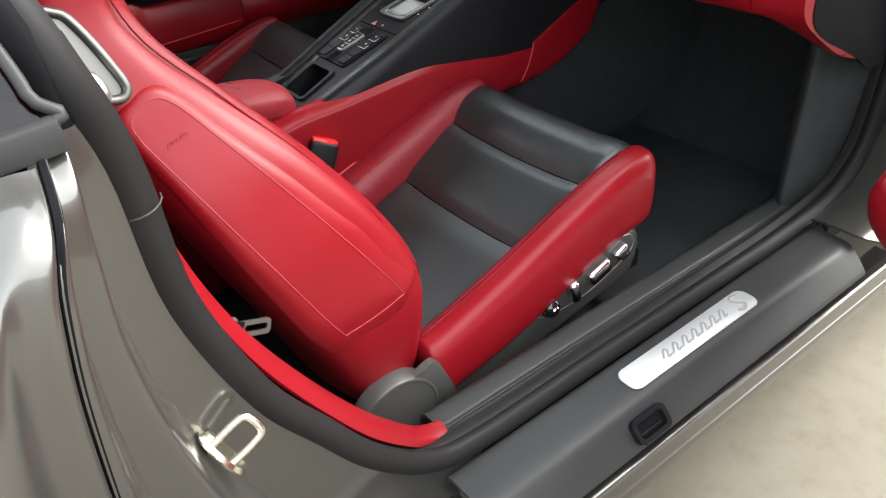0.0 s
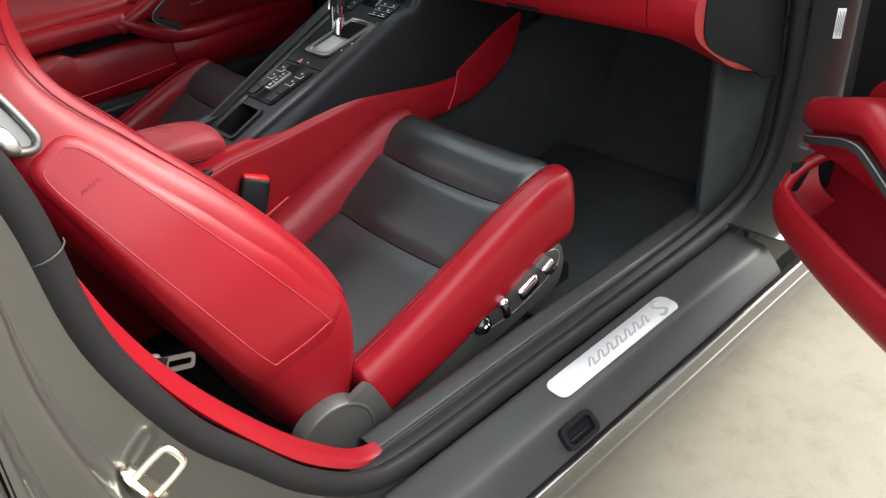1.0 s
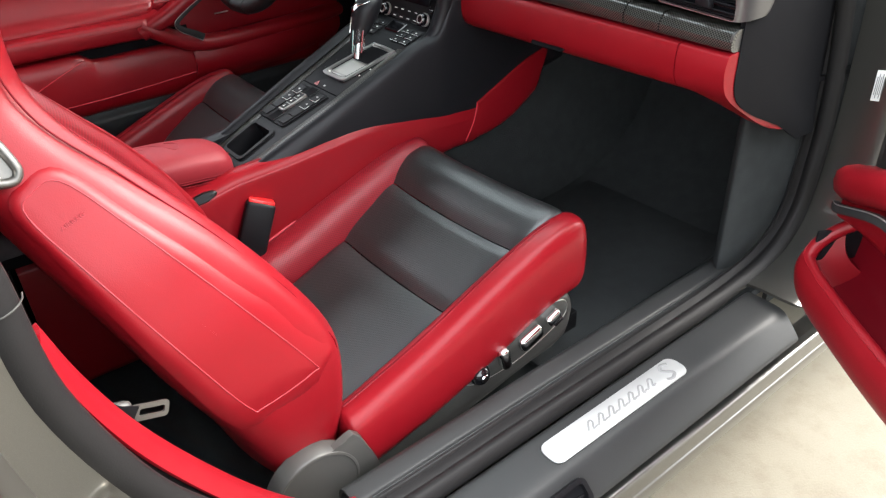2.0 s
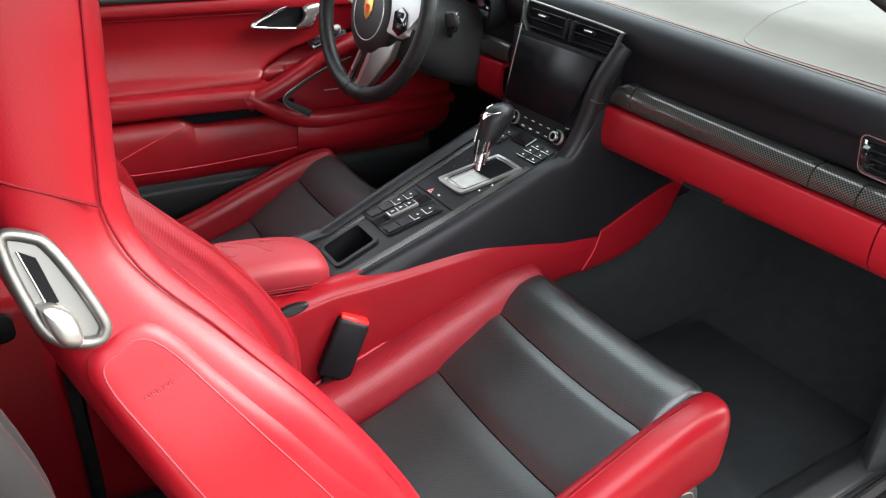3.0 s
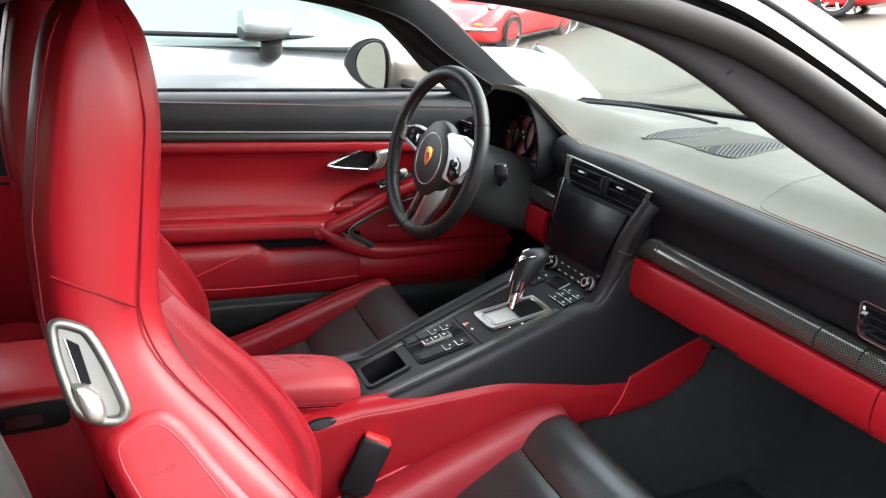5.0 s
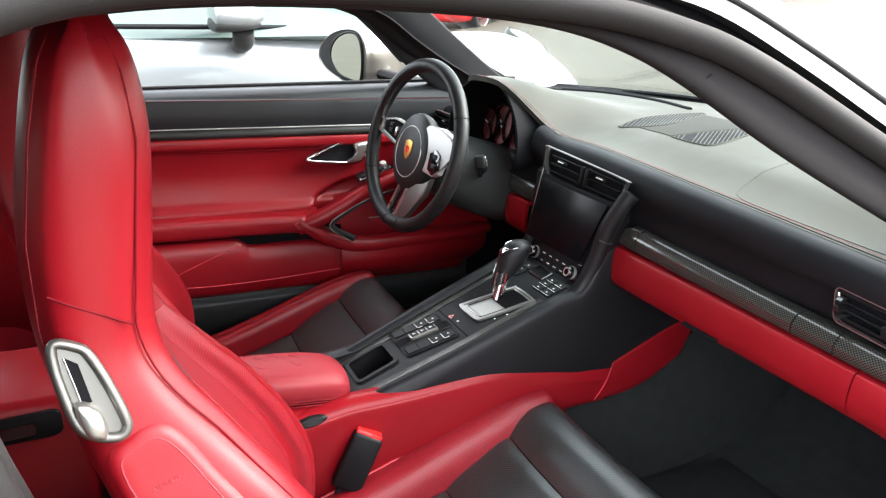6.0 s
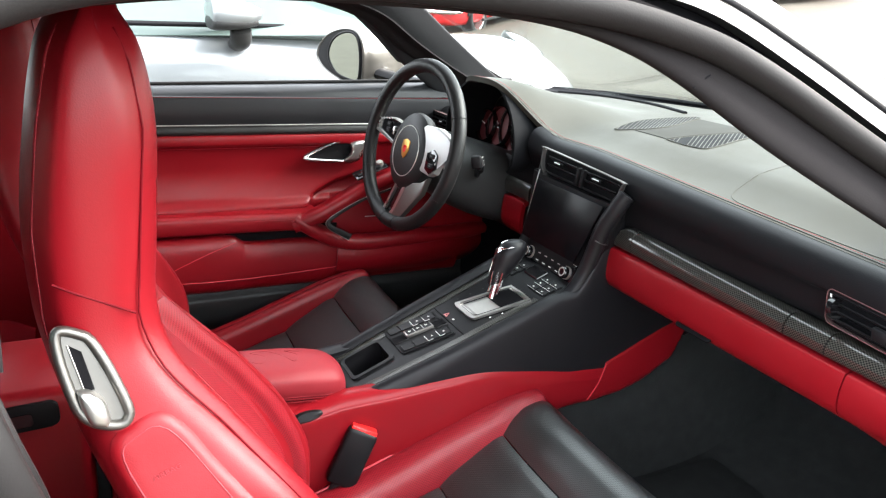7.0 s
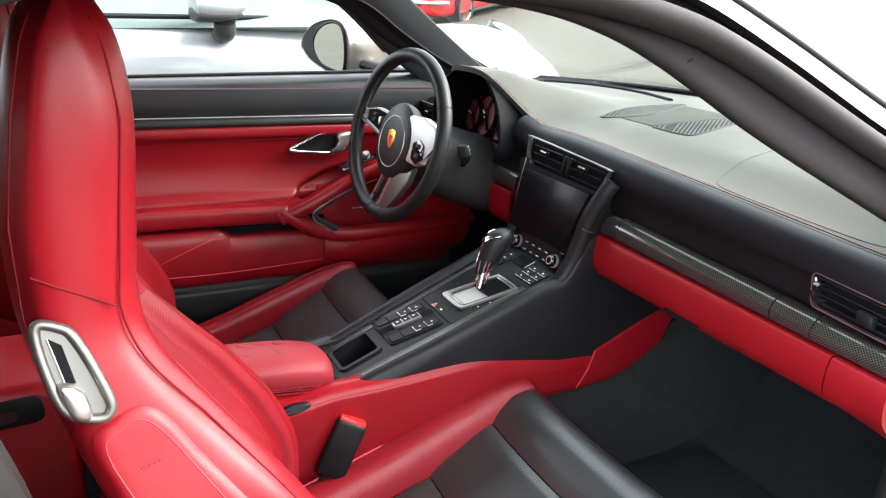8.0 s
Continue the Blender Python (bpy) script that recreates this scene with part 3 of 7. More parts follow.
rows = [[(x, -0.732 + 0.012 * max(0, min(1, (x + 0.46) / 0.08)), z - 0.012 + 0.010 * max(0, min(1, (x + 0.46) / 0.08))), (x + 0.005, -0.718, z), (x + 0.008, -0.704, z + 0.002), (x + 0.006, -0.690, z), (x - 0.01, -0.684, z - 0.03)] for x, z in RT]
sheet("red_sill_trim", net(rows, 6, 5), RED, car, "bright red plastic trim at the door opening's rear corner", thick=0.004)
# inside wall behind the trim, rear bulkhead
for s_ in (-1, 1):
    rows = [[(x, s_ * 0.655, 0.15), (x, s_ * 0.655, 0.45), (x, s_ * 0.650, 0.72), (x, s_ * 0.640, 0.80)] for x in (-1.4, -1.0, -0.70)]
    sheet("rear_side_panel", net(rows, 3, 3), RED, car, "red leather rear side panel", thick=0.02)
    rows = [[(x, s_ * 0.642, 0.78), (x, s_ * 0.650, 0.90), (x, s_ * 0.665, 0.985)] for x in (-1.4, -1.0, -0.73)]
    sheet("rear_side_lining", net(rows, 3, 3), SATIN, car, "black lining below the quarter window", thick=0.02)
    rows = [[(x, s_ * 0.675, 0.97), (x, s_ * 0.625, 1.08), (x, s_ * 0.575, 1.19), (x, s_ * 0.555, 1.24)] for x in ((-0.78, -0.72, -0.672) if s_ < 0 else (-0.80, -0.70, -0.60))]
    sheet("rear_pillar_trim", net(rows, 3, 3), CLOTH, car, "dark cloth rear pillar trim", thick=0.01)
    rows = [[(x, s_ * 0.715, z) for z in (0.15, 0.4, 0.65, 0.93)] for x in (0.66, 0.85, 1.15)]
    sheet("footwell_side", net(rows, 2, 2), CARPET, car, "black carpet footwell side", thick=0.01)
rows = [[(x, 0.655 + 0.06 * (z - 0.15), z) for z in (0.15, 0.4, 0.65, 0.88)] for x in (0.44, 0.56, 0.67)]
sheet("kick_panel", net(rows, 2, 2), MATT, car, "black kick panel beside the pedals", thick=0.01)

# front jamb and lower front pillar, painted
rows = [[(x, -0.755, z), (x - 0.002, -0.775, z + 0.004), (x - 0.004, -0.805, z + 0.006), (x - 0.004, -0.835, z + 0.006), (x + 0.004, -0.858, z + 0.002), (x + 0.03, -0.872, z - 0.01)] for x, z in ((0.478, 0.312), (0.54, 0.318), (0.605, 0.340), (0.655, 0.395), (0.682, 0.48), (0.692, 0.60), (0.692, 0.75), (0.685, 0.88), (0.68, 0.97))]
sheet("front_door_jamb", net(rows, 5, 5), PAINT, car, "grey painted front door jamb", thick=0.006)
part("type_sticker", rbox(0.0015, 0.014, 0.055, 0.0005), WHITE, car, "white type sticker with grey bars", m=axes((0.684, -0.812, 0.66), (0.9, 0.45, 0), (-0.45, 0.9, 0)))
for k in range(5):
    part("sticker_bar", rbox(0.002, 0.0012, 0.032 + 0.012 * (k % 2), 0.0003), GREYINK, car, m=axes((0.6832, -0.8135, 0.66), (0.9, 0.45, 0), (-0.45, 0.9, 0)) @ pose(0, -0.0055 + 0.0027 * k, 0))
part("hinge", rbox(0.06, 0.035, 0.04, 0.006), PAINT, car, "painted door hinge", m=pose(0.655, -0.845, 0.475, 0, 0, -20))
part("hinge_bolt", lathe([(0, 0), (0.010, 0), (0.010, 0.006), (0, 0.007)], 12), STEEL, car, m=axes((0.628, -0.838, 0.485), (0, 0, 1), (0.9, 0.5, 0)) @ pose(0, 0, 0, 0, 0, 0))
rows = [[(0.76, -0.86, z), (0.85, -0.885 - 0.02 * math.sin(z * 3), z), (1.2, -0.90, z - 0.02), (1.7, -0.88, z - 0.08), (2.05, -0.74, z * 0.75)] for z in (0.22, 0.4, 0.6, 0.8, 0.90)]
rows += [[(0.78, -0.80, 0.93), (0.9, -0.80, 0.925), (1.2, -0.80, 0.905), (1.7, -0.76, 0.82), (2.05, -0.64, 0.70)]]
fender = net(rows, 4, 5)
sheet("front_fender", fender, PAINT, car, "grey metallic front wing", thick=-0.006)
sheet("front_fender", fender * np.array((1, -1, 1)), PAINT, car, "grey metallic front wing", thick=0.006)
rows = [[(1.0 - 0.14 * (y / 0.8) ** 2, y, 0.985 - 0.055 * (y / 0.8) ** 2), (1.2, y * 1.0, 0.955 - 0.04 * (y / 0.8) ** 2), (1.6, y * 0.97, 0.85 - 0.03 * (y / 0.8) ** 2), (2.05, y * 0.82, 0.68)] for y in (-0.8, -0.6, -0.3, 0, 0.3, 0.6, 0.8)]
sheet("bonnet", net(rows, 4, 5), PAINT, car, "grey metallic bonnet reflecting the sky", thick=-0.006)
rows = [[(0.90 - 0.24 * (y / 0.75) ** 2, y, 0.985 - 0.03 * (y / 0.75) ** 2), (0.96 - 0.2 * (y / 0.75) ** 2, y, 0.990 - 0.03 * (y / 0.75) ** 2), (1.02 - 0.14 * (y / 0.75) ** 2, y, 0.985 - 0.03 * (y / 0.75) ** 2)] for y in (-0.74, -0.4, 0, 0.4, 0.74)]
sheet("windscreen_cowl", net(rows, 5, 3), SATIN, car, "black plastic cowl below the windscreen", thick=-0.01)
for a, b in (((0.82, 0.60, 0.995), (0.955, 0.05, 1.010)), ((0.95, -0.10, 1.005), (0.80, -0.60, 0.995))):
    tube("wiper", spline([a, tuple((np.array(a) + b) / 2 + (0.01, 0, 0.004)), b], 6), 0.006, SATIN, car)

# roof frame: front pillars and rails on both sides, as bands from the inner edge to the outer skin
BAND = [  # x, z of the inner edge; x, z of the trim joint; x, z of the outer skin's edge
    (0.66, 0.850, 0.68, 0.875, 0.80, 0.975), (0.43, 0.934, 0.445, 0.964, 0.56, 1.065), (0.215, 1.031, 0.223, 1.064, 0.33, 1.165), (0.076, 1.102, 0.082, 1.132, 0.16, 1.235), (-0.04, 1.170, -0.030, 1.187, 0.03, 1.283),
    (-0.114, 1.202, -0.118, 1.220, -0.08, 1.300), (-0.195, 1.220, -0.200, 1.240, -0.18, 1.310), (-0.31, 1.228, -0.31, 1.248, -0.31, 1.316), (-0.5, 1.226, -0.5, 1.246, -0.5, 1.312), (-0.66, 1.206, -0.66, 1.228, -0.66, 1.296), (-0.9, 1.17, -0.9, 1.19, -0.9, 1.255)]


def band(sign):
    trim, flange, outer, liner = [], [], [], []
    for (ix, iz, jx, jz, ox, oz), d in zip(BAND, (-0.17, -0.16, -0.12, -0.045, -0.015, -0.06, -0.10, -0.10, -0.10, -0.10, -0.10)):
        if sign > 0:
            f = 0.11 * min(1.0, max(0.0, (ix + 0.25) / 0.2))
            ix, jx, ox = ix + f, jx + f, ox + f
        iy, jy = tum(iz) - 0.020, tum(jz) - 0.012
        sx, sz = jx + 0.35 * (ox - jx), jz + 0.35 * (oz - jz)
        sy = tum(sz) + 0.012
        at = lambda f, lift: (jx + (f + d) * (ox - jx), tum(jz + (f + d) * (oz - jz)) + lift, jz + (f + d) * (oz - jz))
        w_ = 0.075 if ix > -0.15 and sign < 0 else 0.03
        trim.append([(ix + w_ + 0.01, iy - 0.05, iz + 0.012), (ix + 0.85 * w_, iy - 0.030, iz + 0.008), (ix + 0.4 * w_, iy - 0.022, iz + 0.002), (ix, iy - 0.012, iz - 0.002), (ix, iy, iz), (0.5 * (ix + jx), 0.5 * (iy + jy) + 0.003, 0.5 * (iz + jz)), (jx, jy, jz), (0.5 * (jx + sx), 0.5 * (jy + sy) - 0.004, 0.5 * (jz + sz)), (sx, sy - 0.008, sz)])
        liner.append([at(0.30, -0.030), at(0.42, -0.024), at(0.54, -0.018), at(0.60, -0.014)])
        flange.append([at(0.515, -0.014), at(0.525, 0.002), at(0.54, 0.005), at(0.62, 0.004), at(0.70, 0.000), at(0.74, -0.006)])
        outer.append([at(0.765, -0.022), at(0.775, -0.008), at(0.79, -0.003), at(0.88, -0.004), at(0.98, -0.009), at(1.05, -0.018), at(1.08, -0.045)])
    s = np.array((1, sign, 1))
    k = 1 if sign < 0 else -1
    sheet("pillar_trim", net(trim, 6, 3) * s, CLOTH, car, "dark grey cloth pillar trim", thick=0.004 * k)
    if sign > 0:
        flange, outer = flange[5:], outer[5:]
    sheet("roof_flange", net(flange, 6, 3) * s, PAINT, car, "grey painted door flange", thick=0.004 * k)
    sheet("roof_rail", net(outer, 6, 4) * s, PAINT, car, "grey metallic roof rail reflecting the sky", thick=0.004 * k)
    if sign < 0:
        sheet("flange_gap", net(liner, 6, 3) * s, MATT, car, "dark gap between the seal and the flange", thick=0.003)
        gap = [(a[0], a[1] * sign, a[2]) for a in spline([f[5] for f in flange], 6)]
        tube("drip_channel", gap, 0.005, MATT, car)


band(-1)
band(1)
rows = []
for a, b in (((0.40, 0.722, 0.93), (0.70, 0.735, 0.93)), ((0.215, 0.684, 1.051), (0.52, 0.700, 1.02)), ((0.106, 0.641, 1.139), (0.337, 0.645, 1.132)), ((0.0, 0.605, 1.21), (0.20, 0.602, 1.22)), ((-0.10, 0.575, 1.265), (0.08, 0.575, 1.275))):
    a, b = np.array(a), np.array(b)
    rows.append([a + (0.01, 0.03, 0), a, a + 0.12 * (b - a) + (0, -0.012, 0), 0.5 * (a + b) + (0, -0.020, 0.004), a + 0.9 * (b - a) + (0, -0.008, 0.002), b, b + (0.01, 0.02, 0)])
sheet("pillar_trim", net(rows, 6, 5), PILLARLIFT, car, "dark grey cloth pillar trim", thick=0.004)
sheet("front_pillar", net(rows[1:], 6, 5) + np.array((-0.004, 0.030, 0.004)), SATIN, car, "black outer windscreen pillar", thick=0.004)
seam = spline([(-0.031, -tum(1.165) + 0.0195, 1.1655), (-0.022, -tum(1.172) + 0.015, 1.1725), (-0.011, -tum(1.1785) + 0.0120, 1.179)], 4)
tube("pillar_joint", seam, 0.0012, MATT, car)
far_seal = spline([(x + 0.11 * (x > -0.1) * (z > 0.95), tum(z) + 0.02, z) for x, z in SEAL], 6, closed=True)
g = loop_grid(far_seal * np.array((1, -1, 1)), prof, mid) * np.array((1, -1, 1))
skin("door_seal", g, RUBBER, car, cap=False)
# headliner and roof skin
rows, outer = [], []
for x, z in ((0.14, 1.255), (0.0, 1.258), (-0.15, 1.258), (-0.3, 1.258), (-0.5, 1.255), (-0.7, 1.238), (-0.9, 1.19), (-1.3, 1.08)):
    w = tum(z) - 0.055
    rows.append([(x + 0.05 * (1 - k * k), w * k, z + 0.03 * (1 - k * k)) for k in (-1, -0.6, -0.2, 0.2, 0.6, 1)])
    outer.append([(x + 0.05 * (1 - k * k), (tum(z + 0.055) - 0.0) * k, z + 0.052 + 0.03 * (1 - k * k)) for k in (-1, -0.6, -0.2, 0.2, 0.6, 1)])
tagged(sheet("headliner", net(rows, 4, 4), CLOTH, car, "dark cloth headliner", thick=0.01))
sheet("roof", net(outer, 4, 4), PAINT, car, "grey metallic roof", thick=0.006)
# windscreen
rows = [[(x + f * (1 - k * k), (tum(z) - 0.045) * k, z) for k in (-1, -0.6, -0.2, 0.2, 0.6, 1)] for x, z, f in ((0.735, 0.995, 0.245), (0.57, 1.06, 0.20), (0.37, 1.14, 0.14), (0.20, 1.22, 0.09), (0.12, 1.262, 0.07))]
ws = sheet("windscreen", net(rows, 4, 4), GLASS, car, "clear raked windscreen", thick=0.004)
ws.visible_shadow = False
rows = []
for y in np.linspace(-0.72, 0.72, 25):
    e = 0.925 - 0.25 * (y / 0.75) ** 2
    c = 0.03 * abs(y) ** 1.5
    rows.append([(e - 0.012, y, 1.001 - c), (e + 0.012, y, 1.004 - c), (e + 0.030, y, 1.008 - c), (e + 0.042, y, 1.014 - c)])
sheet("windscreen_edge", np.array(rows), MATT, car, "black lower edge of the windscreen", thick=0.004)
rows = [[(x, (tum(z) - 0.03) * k, z) for k in (-1, -0.3, 0.3, 1)] for x, z in ((-1.32, 1.10), (-1.6, 0.99), (-2.0, 0.86))]
sheet("rear_window", net(rows, 4, 4), TINTED, car, "tinted rear window", thick=0.004)

# floor pan, footwells, bulkheads
rows = [[(x, y, z) for y in (-0.70, -0.3, 0.0, 0.3, 0.70)] for x, z in ((-0.75, 0.20), (-0.3, 0.19), (0.3, 0.19), (0.75, 0.21), (1.0, 0.36), (1.12, 0.60), (1.12, 0.85))]
sheet("floor_carpet", net(rows, 4, 3), CARPET, car, "black carpet in the footwells", thick=0.02)
tagged(part("floor_mat", rbox(0.62, 0.44, 0.012, 0.005), CARPET, None, m=pose(0.42, -0.36, 0.205, 0, -1, 0)), "black carpet floor mat in the passenger footwell", "floor mat")
rows = [[(x - 0.03 * (0.66 - z) * (k > 0), -0.700 + 0.02 * k, z) for x, k in ((0.545, 2.6), (0.512, 1.5), (0.505, 0.7), (0.55, 0.3), (0.62, 0), (0.66, -0.5))] for z in (0.27, 0.4, 0.55, 0.66)]
sheet("kick_panel", net(rows, 4, 4), CARPET, car, "dark grey carpeted kick panel", thick=0.01)
rows = [[(-1.30, y, 0.3), (-1.22, y, 0.62), (-1.20, y, 0.66), (-1.45, y, 0.95)] for y in (-0.64, -0.2, 0.2, 0.64)]
sheet("rear_bulkhead", net(rows, 4, 4), CARPET, car, "black carpet behind the rear seats", thick=0.02)
sill_far = [[(x, 0.60, 0.20), (x, 0.64, 0.30), (x, 0.70, 0.315), (x, 0.76, 0.31), (x, 0.87, 0.25), (x, 0.90, 0.17)] for x in (-0.6, 0.0, 0.66)]
sheet("far_sill", net(sill_far, 3, 4), PLASTIC, car, "dark grey sill", thick=-0.006)
rows = [[(x, 0.90, z) for x in (-0.75, -1.05, -1.45, -2.0)] for z in (0.2, 0.5, 0.8, 0.95)]
sheet("rear_quarter_panel", np.array([[(x, 0.86 + 0.07 * math.sin(math.pi * (z - 0.2) / 0.8) - (0.15 if x < -1.8 else 0), z) for x, _, z in r] for r in net(rows, 4, 4)]), PAINT, car, thick=0.006)
rows = [[(x, y, z) for y in (-0.82, -0.4, 0, 0.4, 0.82)] for x, z in ((-2.3, 0.35), (-2.32, 0.6), (-2.2, 0.8), (-2.0, 0.88))]
sheet("rear_deck", net(rows, 3, 3), PAINT, car, thick=0.006)
rows = [[(x, y * (0.86 if x > 2.1 else 1), z) for y in (-0.82, -0.4, 0, 0.4, 0.82)] for x, z in ((2.05, 0.68), (2.18, 0.5), (2.2, 0.3), (2.1, 0.2))]
sheet("front_bumper", net(rows, 3, 3), PAINT, car, thick=0.006)


def wheel(parent, x, y, z=0.33, rim=SILVER):
    w = new("wheel")
    w.parent = parent
    w.matrix_basis = pose(x, y, z, 90, 0, 0)
    part("tyre", lathe([(0.235, -0.11), (0.31, -0.12), (0.33, -0.10), (0.33, 0.10), (0.31, 0.12), (0.235, 0.11), (0.235, -0.11)], 40), TYRE, w)
    part("rim", lathe([(0.235, -0.11), (0.225, -0.10), (0.22, 0.0), (0.225, 0.10), (0.235, 0.11), (0.24, 0.0), (0.235, -0.11)], 40), rim, w)
    part("hub", lathe([(0, -0.05), (0.07, -0.05), (0.07, 0.06), (0, 0.07)], 20), rim, w)
    for k in range(5):
        part("spoke", rbox(0.17, 0.05, 0.03, 0.01), rim, w, m=pose(0, 0, 0.03, 0, 0, 72 * k) @ pose(0.145, 0, 0))
    return w


for x in (-1.42, 1.30):
    for y in (-0.76, 0.76):
        wheel(car, x, y)


# ---- seats ----
def superloop(cx, cz, w, h, n=16, p=2.6):
    """A rounded-box loop in (across, up)."""
    out = []
    for k in range(n):
        a = 2 * math.pi * k / n
        c, s_ = math.cos(a), math.sin(a)
        out.append((cx + w / 2 * math.copysign(abs(c) ** (2 / p), c), cz + h / 2 * math.copysign(abs(s_) ** (2 / p), s_)))
    return out


def interp(table, z):
    t = np.array(table)
    return [float(np.interp(z, t[:, 0], t[:, k])) for k in range(1, t.shape[1])]


# height: rear x, front x, half width, recess of the front between the side bolsters
BACK = [(0.30, -0.440, -0.306, 0.235, 0.03), (0.40, -0.475, -0.289, 0.247, 0.05), (0.50, -0.520, -0.292, 0.250, 0.06), (0.60, -0.560, -0.338, 0.236, 0.062), (0.70, -0.603, -0.405, 0.205, 0.055),
        (0.78, -0.635, -0.470, 0.172, 0.040), (0.85, -0.655, -0.525, 0.148, 0.020), (0.91, -0.666, -0.545, 0.132, 0.006), (1.00, -0.668, -0.541, 0.126, 0.0), (1.10, -0.655, -0.536, 0.122, -0.004),
        (1.17, -0.640, -0.545, 0.112, -0.004), (1.205, -0.622, -0.562, 0.095, 0.0)]


def back_at(z):
    return interp(BACK, z)


def back_grid(per=5):
    rows = []
    for z, xr, xf, w, rec in BACK:
        d = xf - xr
        half = [(xr, 0.0), (xr + 0.004, 0.55 * w), (xr + 0.022, 0.90 * w), (xr + 0.22 * d + 0.01, w), (xr + 0.55 * d, w + 0.002), (xf - 0.030, w - 0.004), (xf - 0.006, w - 0.026), (xf - 0.004, w - 0.050),
                (xf - 0.022 - 0.4 * rec, w - 0.078), (xf - 0.02 - rec, 0.40 * w), (xf - 0.012 - rec, 0.0)]
        loop = [(x, -y, z) for x, y in half] + [(x, y, z) for x, y in half[-2:0:-1]]
        rows.append(loop)
    return net(rows, per, 4, cv=True)


def make_seat(yc, out, dx, label):
    """A power sports seat; out is the side (+1 or -1) of its outer face, dx its place along the rails."""
    seat = thing("car_seat", label, "car seat", "front seats")
    W = lambda g: np.asarray(g) * np.array((1, -out, 1)) + np.array((dx, yc, 0))
    # backrest: local y negative is the outer side
    g = back_grid()
    U, V = g.shape[:2]
    back = skin("backrest", W(g)[:, ::(1 if out < 0 else -1)], RED, seat, "red leather backrest with integrated headrest")
    crown = [g[-1] + np.array((0, 0, dz)) * 1 + (g[-1].mean(0) - g[-1]) * k for dz, k in ((0, 0), (0.012, 0.10), (0.020, 0.35), (0.023, 0.7), (0.0235, 0.95))]
    skin("headrest_cap", W(crown)[:, ::(1 if out < 0 else -1)], RED, seat)
    # insert of black leather between the bolsters
    rows = []
    for z in np.linspace(0.34, 0.86, 12):
        xr, xf, w, rec = back_at(z)
        e = 0.12 * w + 0.004
        far = 0.12 * float(np.interp(z, [0.45, 0.62, 0.78, 0.86], [-0.3, 0.1, 0.7, 1.1])) * w + 0.004
        rows.append([(xf - 0.016 - rec + 0.010 - 0.012 * abs(k) ** 4 + 0.018 * k * k, (e if k < 0 else far) * k, z) for k in (-1, -0.7, -0.35, 0, 0.35, 0.7, 1)])
    sheet("backrest_insert", W(net(rows, 3, 3)), BLACK_PERF, seat, "black perforated leather insert", thick=0.012 * -out)
    # perforated inner faces of the bolsters
    for s in (-1, 1):
        rows = []
        for z in np.linspace(0.34, 0.84, 12):
            xr, xf, w, rec = back_at(z)
            rows.append([(xf + 0.0015 - a * 1.0, s * b, z) for a, b in ((0.0060, w - 0.050), (0.012 + 0.15 * rec, w - 0.066), (0.018 + 0.52 * rec, w - 0.086), (0.014 + 0.96 * rec, 0.12 * w * (float(np.interp(z, [0.45, 0.62, 0.78, 0.86], [-0.3, 0.1, 0.7, 1.1])) if s > 0 else 1.0) + 0.008))])
        if s > 0:
            sheet("bolster_facing", W(net(rows, 3, 4)), RED_PERF, seat, "red perforated leather facing", thick=0.003 * -out)
        e = spline([W([r[0]])[0] for r in rows], 3)
        if s > 0:
            m_ = spline([W([r[2]])[0] for r in rows], 3) + np.array((0.0012, 0, 0))
            stitches("stitching", m_, RED_THREAD, seat, lift=(0.001, -0.004, 0))
        stitches("stitching", e, RED_THREAD, seat, lift=(0.0015, 0, 0))
    # seams down the side faces: front edge and rear edge
    for s in (-1, 1):
        for q in (0, 1):
            path = []
            for z in np.linspace(0.88 if q else 0.44, 1.19, 26):
                xr, xf, w, rec = back_at(z)
                off_ = float(np.interp(z, [0.45, 0.80, 0.90, 1.1], [0.010, 0.013, 0.024, 0.017]))
                path.append((xr + 0.0115 if q else xf - off_, s * (0.76 * w if q else w - 0.0010 - (0.030 - off_) * 0.80), z))
            p = W(spline(path, 2))
            tube("seam_piping", p, 0.0008 if q else 0.0012, RED_DEEP, seat, n=6)
            if q:
                stitches("stitching", p, RED_THREAD, seat, lift=(0.001, 0.0022 * (out if s < 0 else -out), 0))
    # headrest base seam across the side
    path = []
    for k in np.linspace(0, 1, 10):
        z = 0.957 - 0.035 * k
        xr, xf, w, rec = back_at(z)
        path.append((xr + (0.20 + 0.58 * k) * (xf - xr), -(w * (0.97 + 0.03 * min(1, k * 4)) + 0.001), z))
    tube("seam_piping", W(spline(path, 2)), 0.0012, RED_DEEP, seat, n=6)
    # side airbag panel on the outer face
    def side(x, z, lift):
        xr, xf, w, rec = back_at(z)
        f = (x - xr) / (xf - xr)
        return (x, -(w + 0.002 - 0.012 * (max(0, f - 0.62) / 0.38) ** 2 - 0.02 * (max(0, 0.22 - f) / 0.22) ** 2 + lift), z)

    ring_ = spline([(x, 0, z) for x, z in ((-0.594, 0.785), (-0.582, 0.805), (-0.552, 0.808), (-0.505, 0.745), (-0.42, 0.617), (-0.348, 0.498), (-0.352, 0.484), (-0.425, 0.470), (-0.446, 0.482), (-0.505, 0.60), (-0.558, 0.708))], 5, closed=True)
    # the pad falls off in a soft step outside the joint
    tan = np.roll(ring_, -1, 0) - np.roll(ring_, 1, 0)
    tan /= np.linalg.norm(tan, axis=1)[:, None]
    rows = []
    for p_, t_ in zip(ring_, tan):
        k = float(np.interp(p_[2], [0.50, 0.60, 0.76], [1.0, 0.8, 0.35]))
